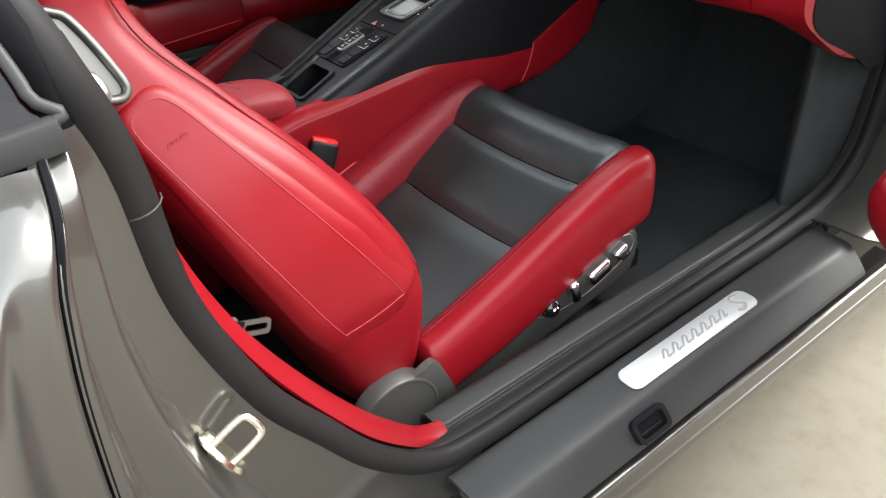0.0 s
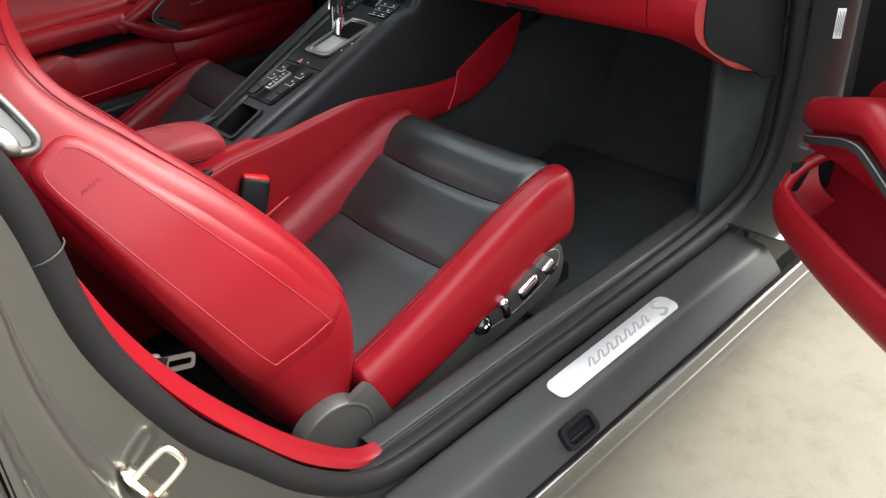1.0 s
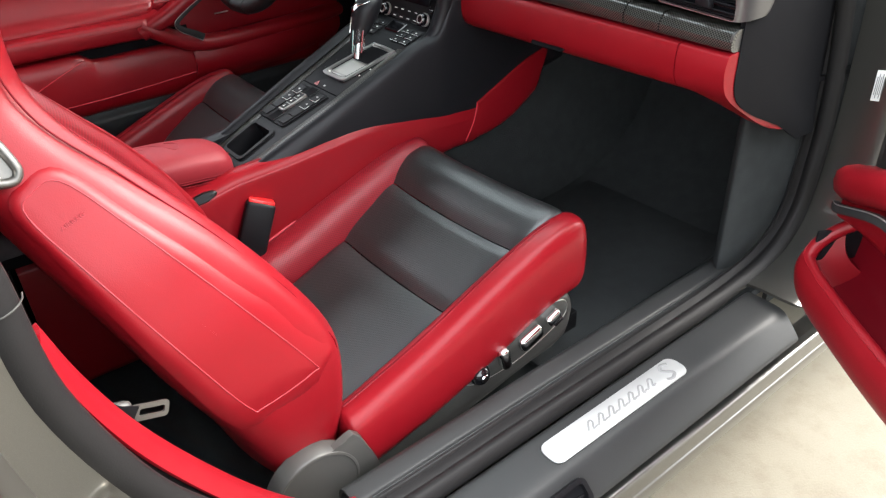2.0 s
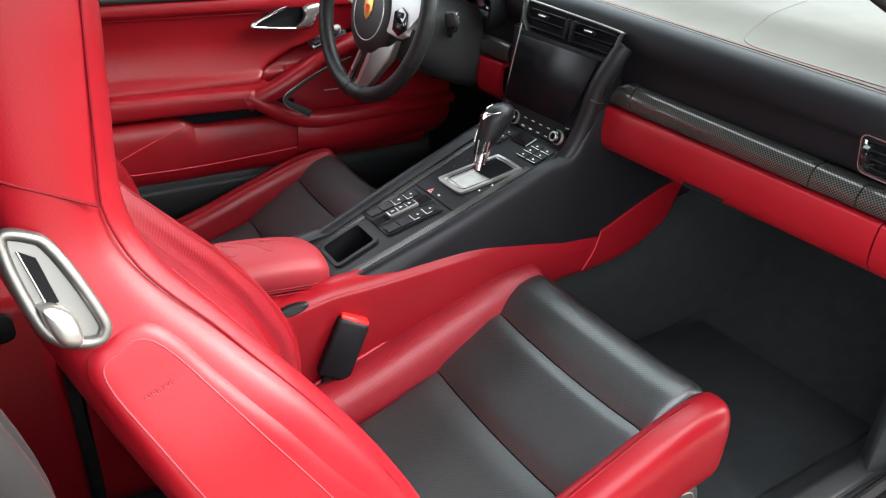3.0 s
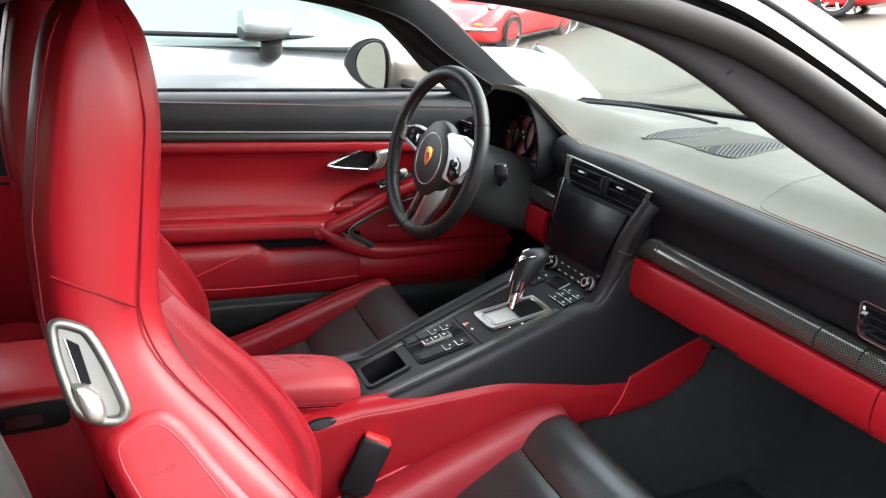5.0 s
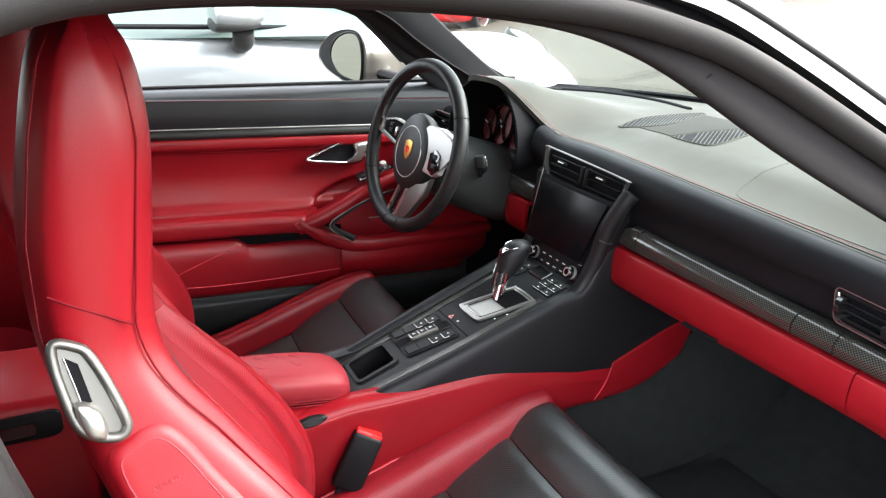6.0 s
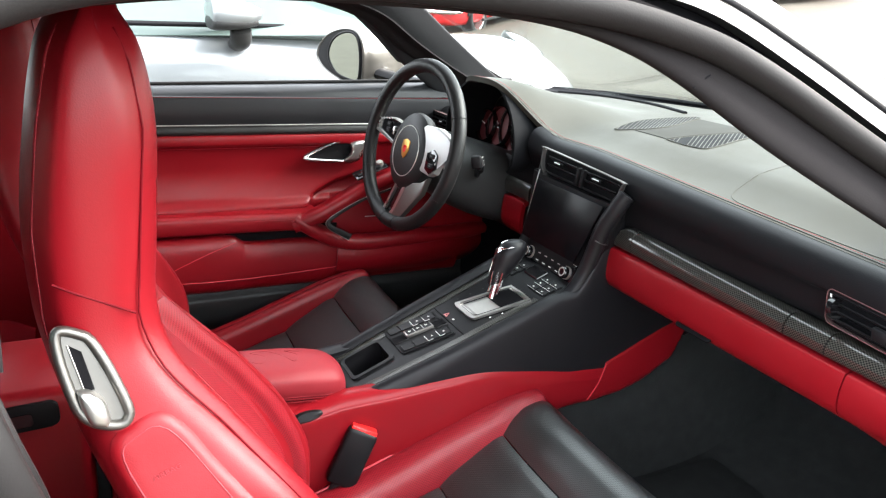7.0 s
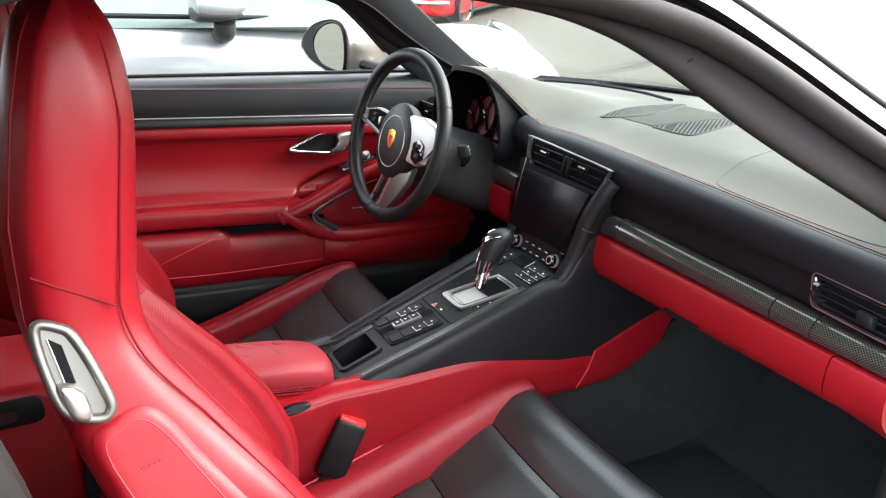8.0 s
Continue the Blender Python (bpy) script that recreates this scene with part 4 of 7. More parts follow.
        a_, b_ = np.array((-0.563, 0, 0.768)), np.array((-0.410, 0, 0.520))
        mid_ = a_ + (b_ - a_) * min(1, max(0, (p_ - a_) @ (b_ - a_) / ((b_ - a_) @ (b_ - a_))))
        row = [side(*(mid_ + (p_ - mid_) * q)[[0, 2]], 0.0062 - 0.0012 * q ** 3) for q in (0.0, 0.35, 0.65, 0.85)]
        rows.append(row + [side(p_[0] - t_[2] * d, p_[2] + t_[0] * d, h) for d, h in ((0, 0.0050), (0.006 * k, 0.0048), (0.014 * k, 0.0036), (0.024 * k, 0.0016), (0.032 * k, -0.002))])
    sheet("airbag_panel", W(np.array(rows + rows[:1])), RED, seat, "smooth padded red side airbag panel", thick=0.002 * -out)
    tube("panel_joint", W([side(p_[0], p_[2], 0.0053) for p_ in ring_]), 0.0008, RED_THREAD, seat, closed=True, n=6)
    w0, w1 = W([side(-0.569, 0.762, 0.0060)])[0], W([side(-0.538, 0.771, 0.0060)])[0]
    wz = Vector((0, out, 0))
    wx = Vector(w1 - w0) * (1 if out < 0 else -1)
    wm = axes(w0 if out < 0 else w1, wx, wz.cross(wx))
    me = lettering("AIRBAG", 0.0082, 0.0003)
    me.transform(wm)
    me.materials.append(RED_THREAD)
    word = new("embossed_word", me)
    word.parent = seat
    # folding lever in its silver bezel
    lever = new("backrest_lever")
    lever.parent = seat
    tagged(lever, "satin silver backrest release lever in an oval bezel")
    zc = 0.848
    xr, xf, w, rec = back_at(zc)
    a_, b_ = side(-0.642, 0.914, 0.0), side(-0.586, 0.812, 0.0)
    o = (np.array(a_) + b_) / 2 + np.array((-0.0, -0.004, 0))
    ux = np.array(b_) - a_
    o, ux = W([o])[0], ux * np.array((1, -out, 1))
    nrm = np.array((0.05, out * 1.0, 0.30))
    yv = np.cross(nrm, ux)
    lm = axes(o, ux, yv) @ pose(-0.006, 0.002, 0) @ Matrix.Diagonal((0.94, 1.0, 1.0, 1.0))
    oo = [(-0.0625, -0.0035), (-0.061, 0.004), (-0.049, 0.0146), (-0.036, 0.0205), (0.0015, 0.019), (0.0475, 0.0120), (0.0600, 0.006), (0.0625, -0.005), (0.050, -0.021), (0.0345, -0.0300), (0.0138, -0.0300), (-0.028, -0.0195), (-0.052, -0.0105)]
    oo = [tuple(v) for v in spline(oo, 3, closed=True)]
    ii = [(x * 0.83 + 0.001, y * 0.70 - 0.001) for x, y in oo]
    mid_path = [tuple(lm @ Vector((0.5 * (a[0] + b[0]), 0.5 * (a[1] + b[1]), 0.0045))) for a, b in zip(oo, ii)]
    tube("bezel", mid_path, 0.0052, BEZEL, lever, "satin silver bezel", closed=True, n=12, ry=0.0066, up=tuple(nrm))
    part("well", prism(ii, 0.003), BEZEL, lever, m=lm)
    part("slot", prism([(-0.041, -0.0015), (-0.028, 0.0050), (0.012, -0.005), (0.008, -0.013)][::-1], 0.0012), MATT, lever, "dark slot", m=lm @ pose(0, 0, 0.003))
    tube("slot_edge", [tuple(lm @ Vector(v)) for v in ((-0.041, -0.002, 0.0045), (-0.015, -0.008, 0.0045), (0.008, -0.0135, 0.0045))], 0.0009, GRIPSILVER, lever, n=6)
    go_ = [tuple(v) for v in spline([(0.002, -0.018), (0.0077, -0.0095), (0.0235, -0.004), (0.0420, -0.0075), (0.0500, -0.012), (0.0510, -0.0175), (0.041, -0.0260), (0.020, -0.0245), (0.0065, -0.0205)], 3, closed=True)]
    skin("grip", placed(pillow(go_, 0.013), lm @ pose(0, 0, 0.003)), GRIPSILVER, lever, "bright silver lever grip")
    # recliner cover
    c = W([(-0.382, -0.262, 0.282)])[0]
    rm = axes(c, (1, 0, 0), (0, 0, 1)) if out < 0 else axes(c, (-1, 0, 0), (0, 0, 1))
    part("recliner_cover", lathe([(0, -0.02), (0.071, -0.02), (0.071, 0.006), (0.069, 0.009), (0.066, 0.010), (0.064, 0.0085), (0, 0.010)], 48), SEATGREY, seat, "round grey recliner cover", m=rm)
    k = 1 if out < 0 else -1
    part("hinge_cover", prism([(-0.02 * k, -0.06), (0.115 * k, -0.05), (0.098 * k, 0.012), (0.080 * k, 0.060), (0.068 * k, 0.072), (0.056 * k, 0.070), (0.030 * k, 0.060), (-0.0 * k, 0.055)][::k], 0.012, 0.003), SEATGREY, seat, m=rm @ pose(0, 0, -0.004))
    # cushion bolsters
    for s in (-1, 1):
        rows = []
        table = ((-0.335, 0.340, 0.262, 0.060, 0.206), (-0.32, 0.356, 0.248, 0.082, 0.210), (-0.27, 0.368, 0.245, 0.092, 0.212), (-0.15, 0.406, 0.262, 0.094, 0.212), (-0.04, 0.450, 0.292, 0.092, 0.211), (0.06, 0.488, 0.330, 0.090, 0.210),
                 (0.12, 0.504, 0.345, 0.088, 0.210), (0.165, 0.509, 0.352, 0.086, 0.210), (0.183, 0.507, 0.358, 0.080, 0.209), (0.190, 0.498, 0.368, 0.064, 0.208))
        if s < 0:
            table = ((-0.310, 0.350, 0.254, 0.056, 0.226), (-0.304, 0.358, 0.245, 0.066, 0.2265), (-0.29, 0.362, 0.243, 0.070, 0.227), (-0.25, 0.374, 0.250, 0.071, 0.227), (-0.15, 0.408, 0.270, 0.071, 0.227), (-0.04, 0.451, 0.303, 0.070, 0.227), (0.06, 0.488, 0.340, 0.069, 0.227),
                     (0.12, 0.505, 0.356, 0.068, 0.227), (0.160, 0.510, 0.362, 0.067, 0.227), (0.178, 0.508, 0.364, 0.064, 0.226), (0.188, 0.500, 0.370, 0.056, 0.225))
        for x, top, bot, wd, cy in table:
            rows.append([(x, s * cy + a, b) for a, b in superloop(0, (top + bot) / 2, wd, top - bot, 16, 2.5 if s > 0 else 3.0)])
        gg = net(rows, 4, 3, cv=True)
        skin("cushion_bolster", W(gg)[:, ::(-1 if out < 0 else 1)], RED if s < 0 else RED_PERF, seat, "red leather side bolster")
        off = 0.026 if s > 0 else 0.006
        drop = 0.0065 if s > 0 else 0.0005
        edge = [(x, s * (y + off), z - drop) for x, y, z in ((-0.30, 0.212, 0.362), (-0.15, 0.212, 0.408), (-0.04, 0.211, 0.4515), (0.06, 0.210, 0.4895), (0.12, 0.210, 0.505), (0.162, 0.210, 0.502))]
        p = W(spline(edge, 5))
        tube("seam_piping", p, 0.0022 if s > 0 else 0.0013, PIPING if s > 0 else RED_DEEP, seat, n=6)
        if s < 0:
            stitches("stitching", p, RED_THREAD, seat, lift=(0, out * 0.004, 0.001))
    # cushion insert: three padded panels
    def cushion(x0, x1, name, mat, lab, roll=False):
        rows = []
        for u in np.linspace(0, 1, 9):
            x = x0 + (x1 - x0) * u
            z0, = interp([(-0.36, 0.285), (-0.25, 0.300), (-0.15, 0.325), (-0.052, 0.366), (0.02, 0.408), (0.079, 0.446), (0.13, 0.478), (0.165, 0.487), (0.195, 0.478), (0.212, 0.452), (0.215, 0.40)], x)
            e, = interp([(-0.36, 0.150), (-0.25, 0.160), (-0.05, 0.176), (0.08, 0.190), (0.2, 0.188)], x)
            eo, = interp([(-0.36, 0.180), (-0.25, 0.192), (-0.05, 0.197), (0.08, 0.203), (0.2, 0.204)], x)
            puff = (0.017 if roll else 0.011) * (1 - abs(2 * u - 1) ** 4)
            rows.append([(x, (e if k > 0 else eo) * k, z0 + puff * (1 - 0.3 * k * k) - (0.014 if abs(k) == 1 else 0) + 0.010 * k * k) for k in (-1, -0.92, -0.6, -0.2, 0.2, 0.6, 0.92, 1)])
        if roll:
            for dx_, dz in ((0.010, -0.016), (0.014, -0.045), (0.008, -0.085), (0.0, -0.13)):
                rows.append([(rows[8][i][0] + dx_, rows[8][i][1], rows[8][i][2] + dz) for i in range(8)])
        sheet(name, W(net(rows, 3, 3)), mat, seat, lab, thick=0.02 * -out)
    cushion(-0.36, -0.0535, "cushion_panel", BLACK_PERF, "black perforated leather cushion")
    cushion(-0.0515, 0.0775, "cushion_panel", BLACK_PERF, "black perforated leather cushion")
    cushion(0.0795, 0.200, "cushion_roll", BLACK_PERF, "black perforated leather front roll", True)
    # grey side cover with the seat switches
    prof2 = [(-0.325, 0.225), (-0.29, 0.245), (-0.19, 0.275), (-0.09, 0.318), (0.0, 0.355), (0.06, 0.371), (0.11, 0.374), (0.155, 0.364), (0.162, 0.33), (0.150, 0.275), (0.06, 0.262), (-0.1, 0.235), (-0.32, 0.20)]
    c = W([(0, -0.205, 0)])[0]
    cm = axes(c, (1, 0, 0), (0, 0, 1)) if out < 0 else axes(c, (-1, 0, 0), (0, 0, 1))
    fl = lambda q: [(x * (1 if out < 0 else -1), z) for x, z in q][::(1 if out < 0 else -1)]
    part("side_cover", prism(fl([tuple(v) for v in spline(prof2, 2, closed=True)]), 0.044, 0.008, 3), SEATGREY, seat, "grey plastic seat side cover", m=cm)
    pan = [(-0.096, 0.304), (-0.09, 0.318), (-0.03, 0.346), (0.05, 0.366), (0.12, 0.366), (0.145, 0.352), (0.140, 0.325), (0.09, 0.302), (0.02, 0.285), (-0.06, 0.286)]
    part("switch_panel", prism(fl([tuple(v) for v in spline(pan, 3, closed=True)]), 0.003, 0.0015), SEATGREY, seat, "grey switch panel with a bright edge", m=cm @ pose(0, 0, 0.0435))
    pp = spline([tuple(cm @ Vector((x * (1 if out < 0 else -1), z, 0.0460))) for x, z in pan], 4, closed=True)
    tube("panel_edge", pp, 0.0011, SILVER, seat, closed=True, n=6)
    sw = lambda x, z, mm: cm @ pose(x * (1 if out < 0 else -1), z, 0.046) @ mm
    kf = 1 if out < 0 else -1
    part("lumbar_knob", lathe([(0, 0.016), (0.008, 0.016), (0.012, 0.0145), (0.016, 0.010), (0.017, 0.0)], 24), GLOSS, seat, "round black lumbar switch", m=sw(-0.060, 0.305, pose(0, 0, 0)))
    part("knob_ring", lathe([(0.017, 0), (0.019, 0.001), (0.019, 0.003), (0.017, 0.004)], 24), CHROME, seat, m=sw(-0.060, 0.305, pose(0, 0, 0)))
    part("knob_cap", lathe([(0, 0.0185), (0.006, 0.018), (0.008, 0.016)], 16), CHROME, seat, m=sw(-0.060, 0.305, pose(0, 0, 0)))
    part("backrest_switch", rbox(0.020, 0.046, 0.022, 0.0085, 3), CHROME, seat, "chrome backrest switch", m=sw(-0.012, 0.318, pose(0, 0, 0.009, 0, 0, 12 * kf)))
    part("cushion_switch", rbox(0.052, 0.029, 0.018, 0.0085, 3), CHROME, seat, "oblong chrome cushion switch", m=sw(0.052, 0.326, pose(0, 0, 0.007, 0, 0, 18 * kf)))
    part("tilt_switch", rbox(0.032, 0.020, 0.016, 0.0065, 3), CHROME, seat, "small chrome tilt switch", m=sw(0.106, 0.342, pose(0, 0, 0.006, 0, 0, 25 * kf)))
    part("tilt_switch", rbox(0.022, 0.007, 0.012, 0.003, 2), GLOSS, seat, m=sw(0.118, 0.328, pose(0, 0, 0.006, 0, 0, 25 * kf)))
    # rails to the floor
    for s in (-1, 1):
        part("seat_rail", rbox(0.62, 0.04, 0.05, 0.006), SATIN, seat, m=Matrix.Translation(W([(-0.06, 0.17 * s, 0.222)])[0]))
    part("seat_pan", rbox(0.46, 0.36, 0.06, 0.02), SATIN, seat, m=Matrix.Translation(W([(-0.09, 0, 0.262)])[0]))
    return seat


make_seat(-0.355, -1, 0.0, "red and black leather passenger sports seat with chrome switches")
make_seat(0.355, 1, -0.095, "red and black leather driver sports seat beside the console")


# ---- dashboard ----
dash = thing("dashboard", "black leather dashboard with glare-lightened top, red lower pad and carbon trim", "dashboard")


def bump(y):
    """The instrument hood's swell across the car."""
    return math.exp(-((y - 0.367) / 0.155) ** 4)


def lip(y):
    """Front edge of the dash top: x and z."""
    return 0.362 - 0.085 * bump(y), 0.958 - 0.045 * abs(y) + 0.02 * (y > 0) * y + 0.110 * bump(y)


def top_z(x, y):
    lx, lz = lip(y)
    base = 0.955 + 0.055 * (1 - math.exp(-(x - 0.36) / 0.22)) - 0.03 * abs(y) ** 1.5
    hood = 0.112 * bump(y) * max(0.0, 1 - max(0.0, x - 0.34) / 0.36) ** 1.5
    f = min(1.0, max(0.0, (x - lx) / 0.12))
    return (1 - f) * lz + f * (base + hood)


ys = np.linspace(-0.745, 0.745, 61)
rows = []
for y in ys:
    lx, lz = lip(y)
    end = 0.92 - 0.25 * (y / 0.75) ** 2
    rows.append([(lx + (end - lx) * u, y, top_z(lx + (end - lx) * u, y)) for u in np.linspace(0, 1, 22)])
sheet("dash_top", np.array(rows), DASHTOP, dash, "leather dash top lightened for glare, with a red stitched edge", thick=0.012)
st = np.array([(lip(y)[0] + 0.012, y, top_z(lip(y)[0] + 0.012, y) + 0.0012) for y in np.linspace(-0.735, 0.7, 150)])
stitches("stitching", st, RED_THREAD, dash, r=0.00035)
tube("stitched_seam", st - np.array((0.006, 0, 0.0010)), 0.0006, SATIN, dash, n=6)
# front face above the trim
for y0, y1, n in ((-0.745, 0.19, 34), (0.545, 0.745, 8)):
    rows = []
    for y in np.linspace(y0, y1, n):
        lx, lz = lip(y)
        rows.append([(lx + 0.002, y, lz), (lx - 0.013, y, lz - 0.004), (lx - 0.024, y, lz - 0.012), (lx - 0.031, y, lz - 0.027), (lx - 0.032, y, lz - 0.05), (0.337, y, 0.872), (0.342, y, 0.838), (0.352, y, 0.826)])
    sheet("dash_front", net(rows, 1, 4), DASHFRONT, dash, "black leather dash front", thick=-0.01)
# instrument hood: inner shell and gauge board
rows = []
for x, k in ((0.280, 1.0), (0.32, 0.96), (0.40, 0.90)):
    rows.append([(x + 0.012 * (1 - abs(math.cos(a))), 0.367 + 0.168 * k * math.cos(a), 0.912 + 0.140 * k * max(-0.35, math.sin(a))) for a in np.linspace(-0.5, math.pi + 0.5, 15)])
sheet("instrument_hood", net(rows, 4, 3), MATT, dash, "black instrument hood lining", thick=0.006)
part("gauge_board", prism([tuple(v) for v in rrect(0.30, 0.165, 0.08)], 0.01), SATIN, dash, m=axes((0.405, 0.367, 0.925), (0, -1, 0), (0.2, 0, 1)))
for dy, r in ((-0.118, 0.040), (-0.062, 0.050), (0.0, 0.058), (0.064, 0.050), (0.12, 0.040)):
    g_ = new("gauge")
    g_.parent = dash
    gm = axes((0.392 - abs(dy) * 0.1, 0.367 + dy, 0.935 - abs(dy) * 0.12), (0, -1, 0), (0.2, 0, 1))
    part("dial", lathe([(0, 0.001), (r, 0.001), (r, 0), (0, 0)], 28), GAUGE, g_, "dark red dial", m=gm)
    part("dial_ring", lathe([(r, 0), (r + 0.004, 0), (r + 0.003, 0.014), (r, 0.012), (r, 0)], 28), GLOSS, g_, m=gm)
    part("needle", rbox(0.003, r * 0.75, 0.002, 0.0005), WHITE, g_, m=gm @ pose(0, 0, 0.006, 0, 0, 40 + 300 * dy) @ pose(0, r * 0.32, 0))
    part("needle_cap", lathe([(0, 0.008), (0.006, 0.008), (0.007, 0)], 14), CHROME, g_, m=gm)
# lower column shroud filler between hood and driver's trim
rows = [[(0.335, y, 0.885), (0.325, y, 0.85), (0.34, y, 0.80), (0.36, y, 0.72), (0.42, y, 0.66)] for y in (0.13, 0.25, 0.4, 0.55, 0.74)]
sheet("lower_dash", net(rows, 3, 4), SATIN, dash, "black lower dash on the driver's side", thick=-0.01)


def strip(y0, y1, name, lab=""):
    rows = []
    for y in np.linspace(y0, y1, max(3, int(abs(y1 - y0) / 0.02))):
        f = min(1, max(0, (-y - 0.13) / 0.6))
        zt, zb = 0.842 - 0.025 * f, 0.799 - 0.013 * f
        k = min(1.0, max(0.0, (-y - 0.125) / 0.035)) ** 0.5 if y < 0 else 1
        zt = zb + (zt - zb) * (0.35 + 0.65 * k)
        rows.append([(0.350, y, zt + 0.001), (0.336, y, zt + 0.001), (0.328, y, zt - 0.001), (0.323, y, zt - 0.005), (0.3185, y, zt - 0.012), (0.3165, y, 0.5 * (zt + zb)), (0.319, y, zb + 0.004), (0.330, y, zb), (0.35, y, zb)])
    return sheet(name, net(rows, 2, 4), CARBON, dash, lab, thick=-0.006)


for a, b in ((-0.128, -0.188), (-0.190, -0.541), (-0.5435, -0.612), (-0.6145, -0.742)):
    strip(a, b, "carbon_trim", "glossy carbon fibre trim strip")
strip(0.292, 0.172, "carbon_trim", "glossy carbon fibre trim strip")
part("trim_end", prism([(-0.033, 0.016), (-0.012, 0.0165), (0.0, 0.010), (0.003, 0.0), (0.0, -0.012), (-0.012, -0.0155), (-0.033, -0.0155)], 0.004, 0.0012), SEATGREY, dash, "grey end of the carbon trim", m=axes((0.3195, -0.7415, 0.8015), (-1, 0, 0), (0, 0, 1)))
part("trim_badge", rbox(0.002, 0.005, 0.008, 0.0006), SEATGREY, dash, "small grey mark", m=pose(0.3225, -0.380, 0.8265))


def pad(y0, y1, name, lab, tip=False, round0=False):
    rows = []
    for y in np.linspace(y0, y1, max(4, int(abs(y1 - y0) / 0.015))):
        f = min(1, max(0, (-y - 0.13) / 0.6))
        zt = 0.797 - 0.013 * f
        d = 0.0
        if tip:
            d = min(1.0, max(0.0, (-y - 0.672) / 0.05)) ** 1.3
        e = 0.012 * math.exp(-abs(y - y0) / 0.010) if round0 else 0.0
        rows.append([(0.345 + e, y, zt - e * 0.6), (0.321 + e, y, zt - 0.001 - e * 0.6), (0.3135 + e, y, zt - 0.008), (0.3105 + e, y, 0.752), (0.315 + e + 0.01 * d, y, 0.728 - 0.010 * d), (0.332 + 0.05 * d, y, 0.711 - 0.035 * d + e), (0.37 + 0.10 * d, y, 0.700 - 0.075 * d), (0.46 + 0.105 * d, y, 0.695 - 0.10 * d)])
    if tip:
        end = spline(rows[-1], 4)
        inward = np.stack([np.maximum(end[:, 0] + 0.004, 0.365 + 0.6 * (0.80 - end[:, 2]).clip(0, 0.2)), end[:, 1] - 0.0015, end[:, 2]], 1)
        sheet("pad_end", np.array([end, inward]), RED, dash, "red leather end of the pad", thick=0.003)
    return sheet(name, net(rows, 2, 4), RED, dash, lab, thick=-0.01)


pad(-0.102, -0.653, "glovebox_lid", "red leather glovebox lid", round0=True)
pad(-0.6555, -0.742, "dash_corner_pad", "red leather dash corner pad", tip=True)
pad(0.292, 0.186, "knee_pad", "red leather knee pad", round0=True)
lm_ = axes((0.3185, -0.376, 0.7205), (0, -1, 0), (-0.7, 0, -0.6))
part("glovebox_latch", prism(rrect(0.080, 0.012, 0.005), 0.003, 0.001), MATT, dash, "slim black and chrome glovebox latch", m=lm_ @ pose(0, 0, -0.004))
tube("latch_edge", [tuple(lm_ @ Vector((x, -0.005, 0.0005))) for x in (-0.037, 0, 0.037)], 0.0011, CHROME, dash, n=6)
# end cover of the dash and the fillers towards the pillar
rows = [[(x0, -0.744, z), (x0 + 0.25 * (0.67 - x0), -0.746, z), (x0 + 0.5 * (0.67 - x0), -0.744, z - 0.004), (x0 + 0.8 * (0.67 - x0), -0.735, z - 0.01), (0.67, -0.72, z - 0.012)] for x0, z in ((0.57, 0.575), (0.50, 0.62), (0.40, 0.67), (0.345, 0.715), (0.34, 0.78), (0.345, 0.86), (0.35, 0.925), (0.36, 0.945))]
sheet("dash_end_cover", net(rows, 4, 4), MATT, dash, "black dash end cover", thick=0.008)
rows = [[(0.46, y, 0.695), (0.7, y, 0.66), (1.05, y, 0.62)] for y in (-0.73, -0.4, -0.1)]
sheet("dash_underside", net(rows, 3, 3), SATIN, dash, "black dash underside", thick=0.01)

# grilles in the dash top with the flat panel between them; tables of x, near edge, far edge
GRILLE_IN = [(0.489, 0.098, 0.112), (0.53, 0.070, 0.130), (0.575, 0.060, 0.145), (0.62, 0.066, 0.150), (0.68, 0.088, 0.146), (0.75, 0.118, 0.134)]
GRILLE_OUT = [(0.510, -0.090, -0.034), (0.522, -0.130, -0.036), (0.57, -0.127, -0.040), (0.626, -0.112, -0.049), (0.68, -0.100, -0.057), (0.735, -0.084, -0.068)]
edge = lambda table, x, k: float(np.interp(x, [r[0] for r in table], [r[k] for r in table]))
for table in (GRILLE_IN, GRILLE_OUT):
    gr = new("speaker_grille")
    gr.parent = dash
    tagged(gr, "black slotted speaker grille")
    xa, xb = table[0][0], table[-1][0]
    wide = net([[(x, a, 0), (x, b, 0)] for x, a, b in table], 4, 2)
    g3 = np.array([[(p[0], p[1], top_z(p[0], p[1]) + 0.0012) for p in r] for r in wide])
    sheet("well", g3, MATT, gr, thick=-0.001)
    tube("rim", np.concatenate([g3[:, 0], g3[::-1, -1]]), 0.0009, GRILLE, gr, closed=True, n=6)
    for x0 in np.arange(xa - 0.04, xb + 0.04, 0.0135):
        y0 = 0.5 * (edge(table, x0, 1) + edge(table, x0, 2))
        run = [(x0 + 0.80 * u, y0 + 0.60 * u) for u in np.linspace(-0.085, 0.085, 69)]
        run = [(x, y) for x, y in run if xa < x < xb and edge(table, x, 1) < y < edge(table, x, 2)]
        if len(run) > 3:
            a, b = [Vector((x, y, top_z(x, y) + 0.0015)) for x, y in (run[0], run[-1])]
            part("slat", rbox(0.0017, (b - a).length, 0.0009, 0.0003, 1), GRILLE, gr, m=axes((a + b) / 2, (b - a).cross(Vector((0, 0, 1))), b - a))
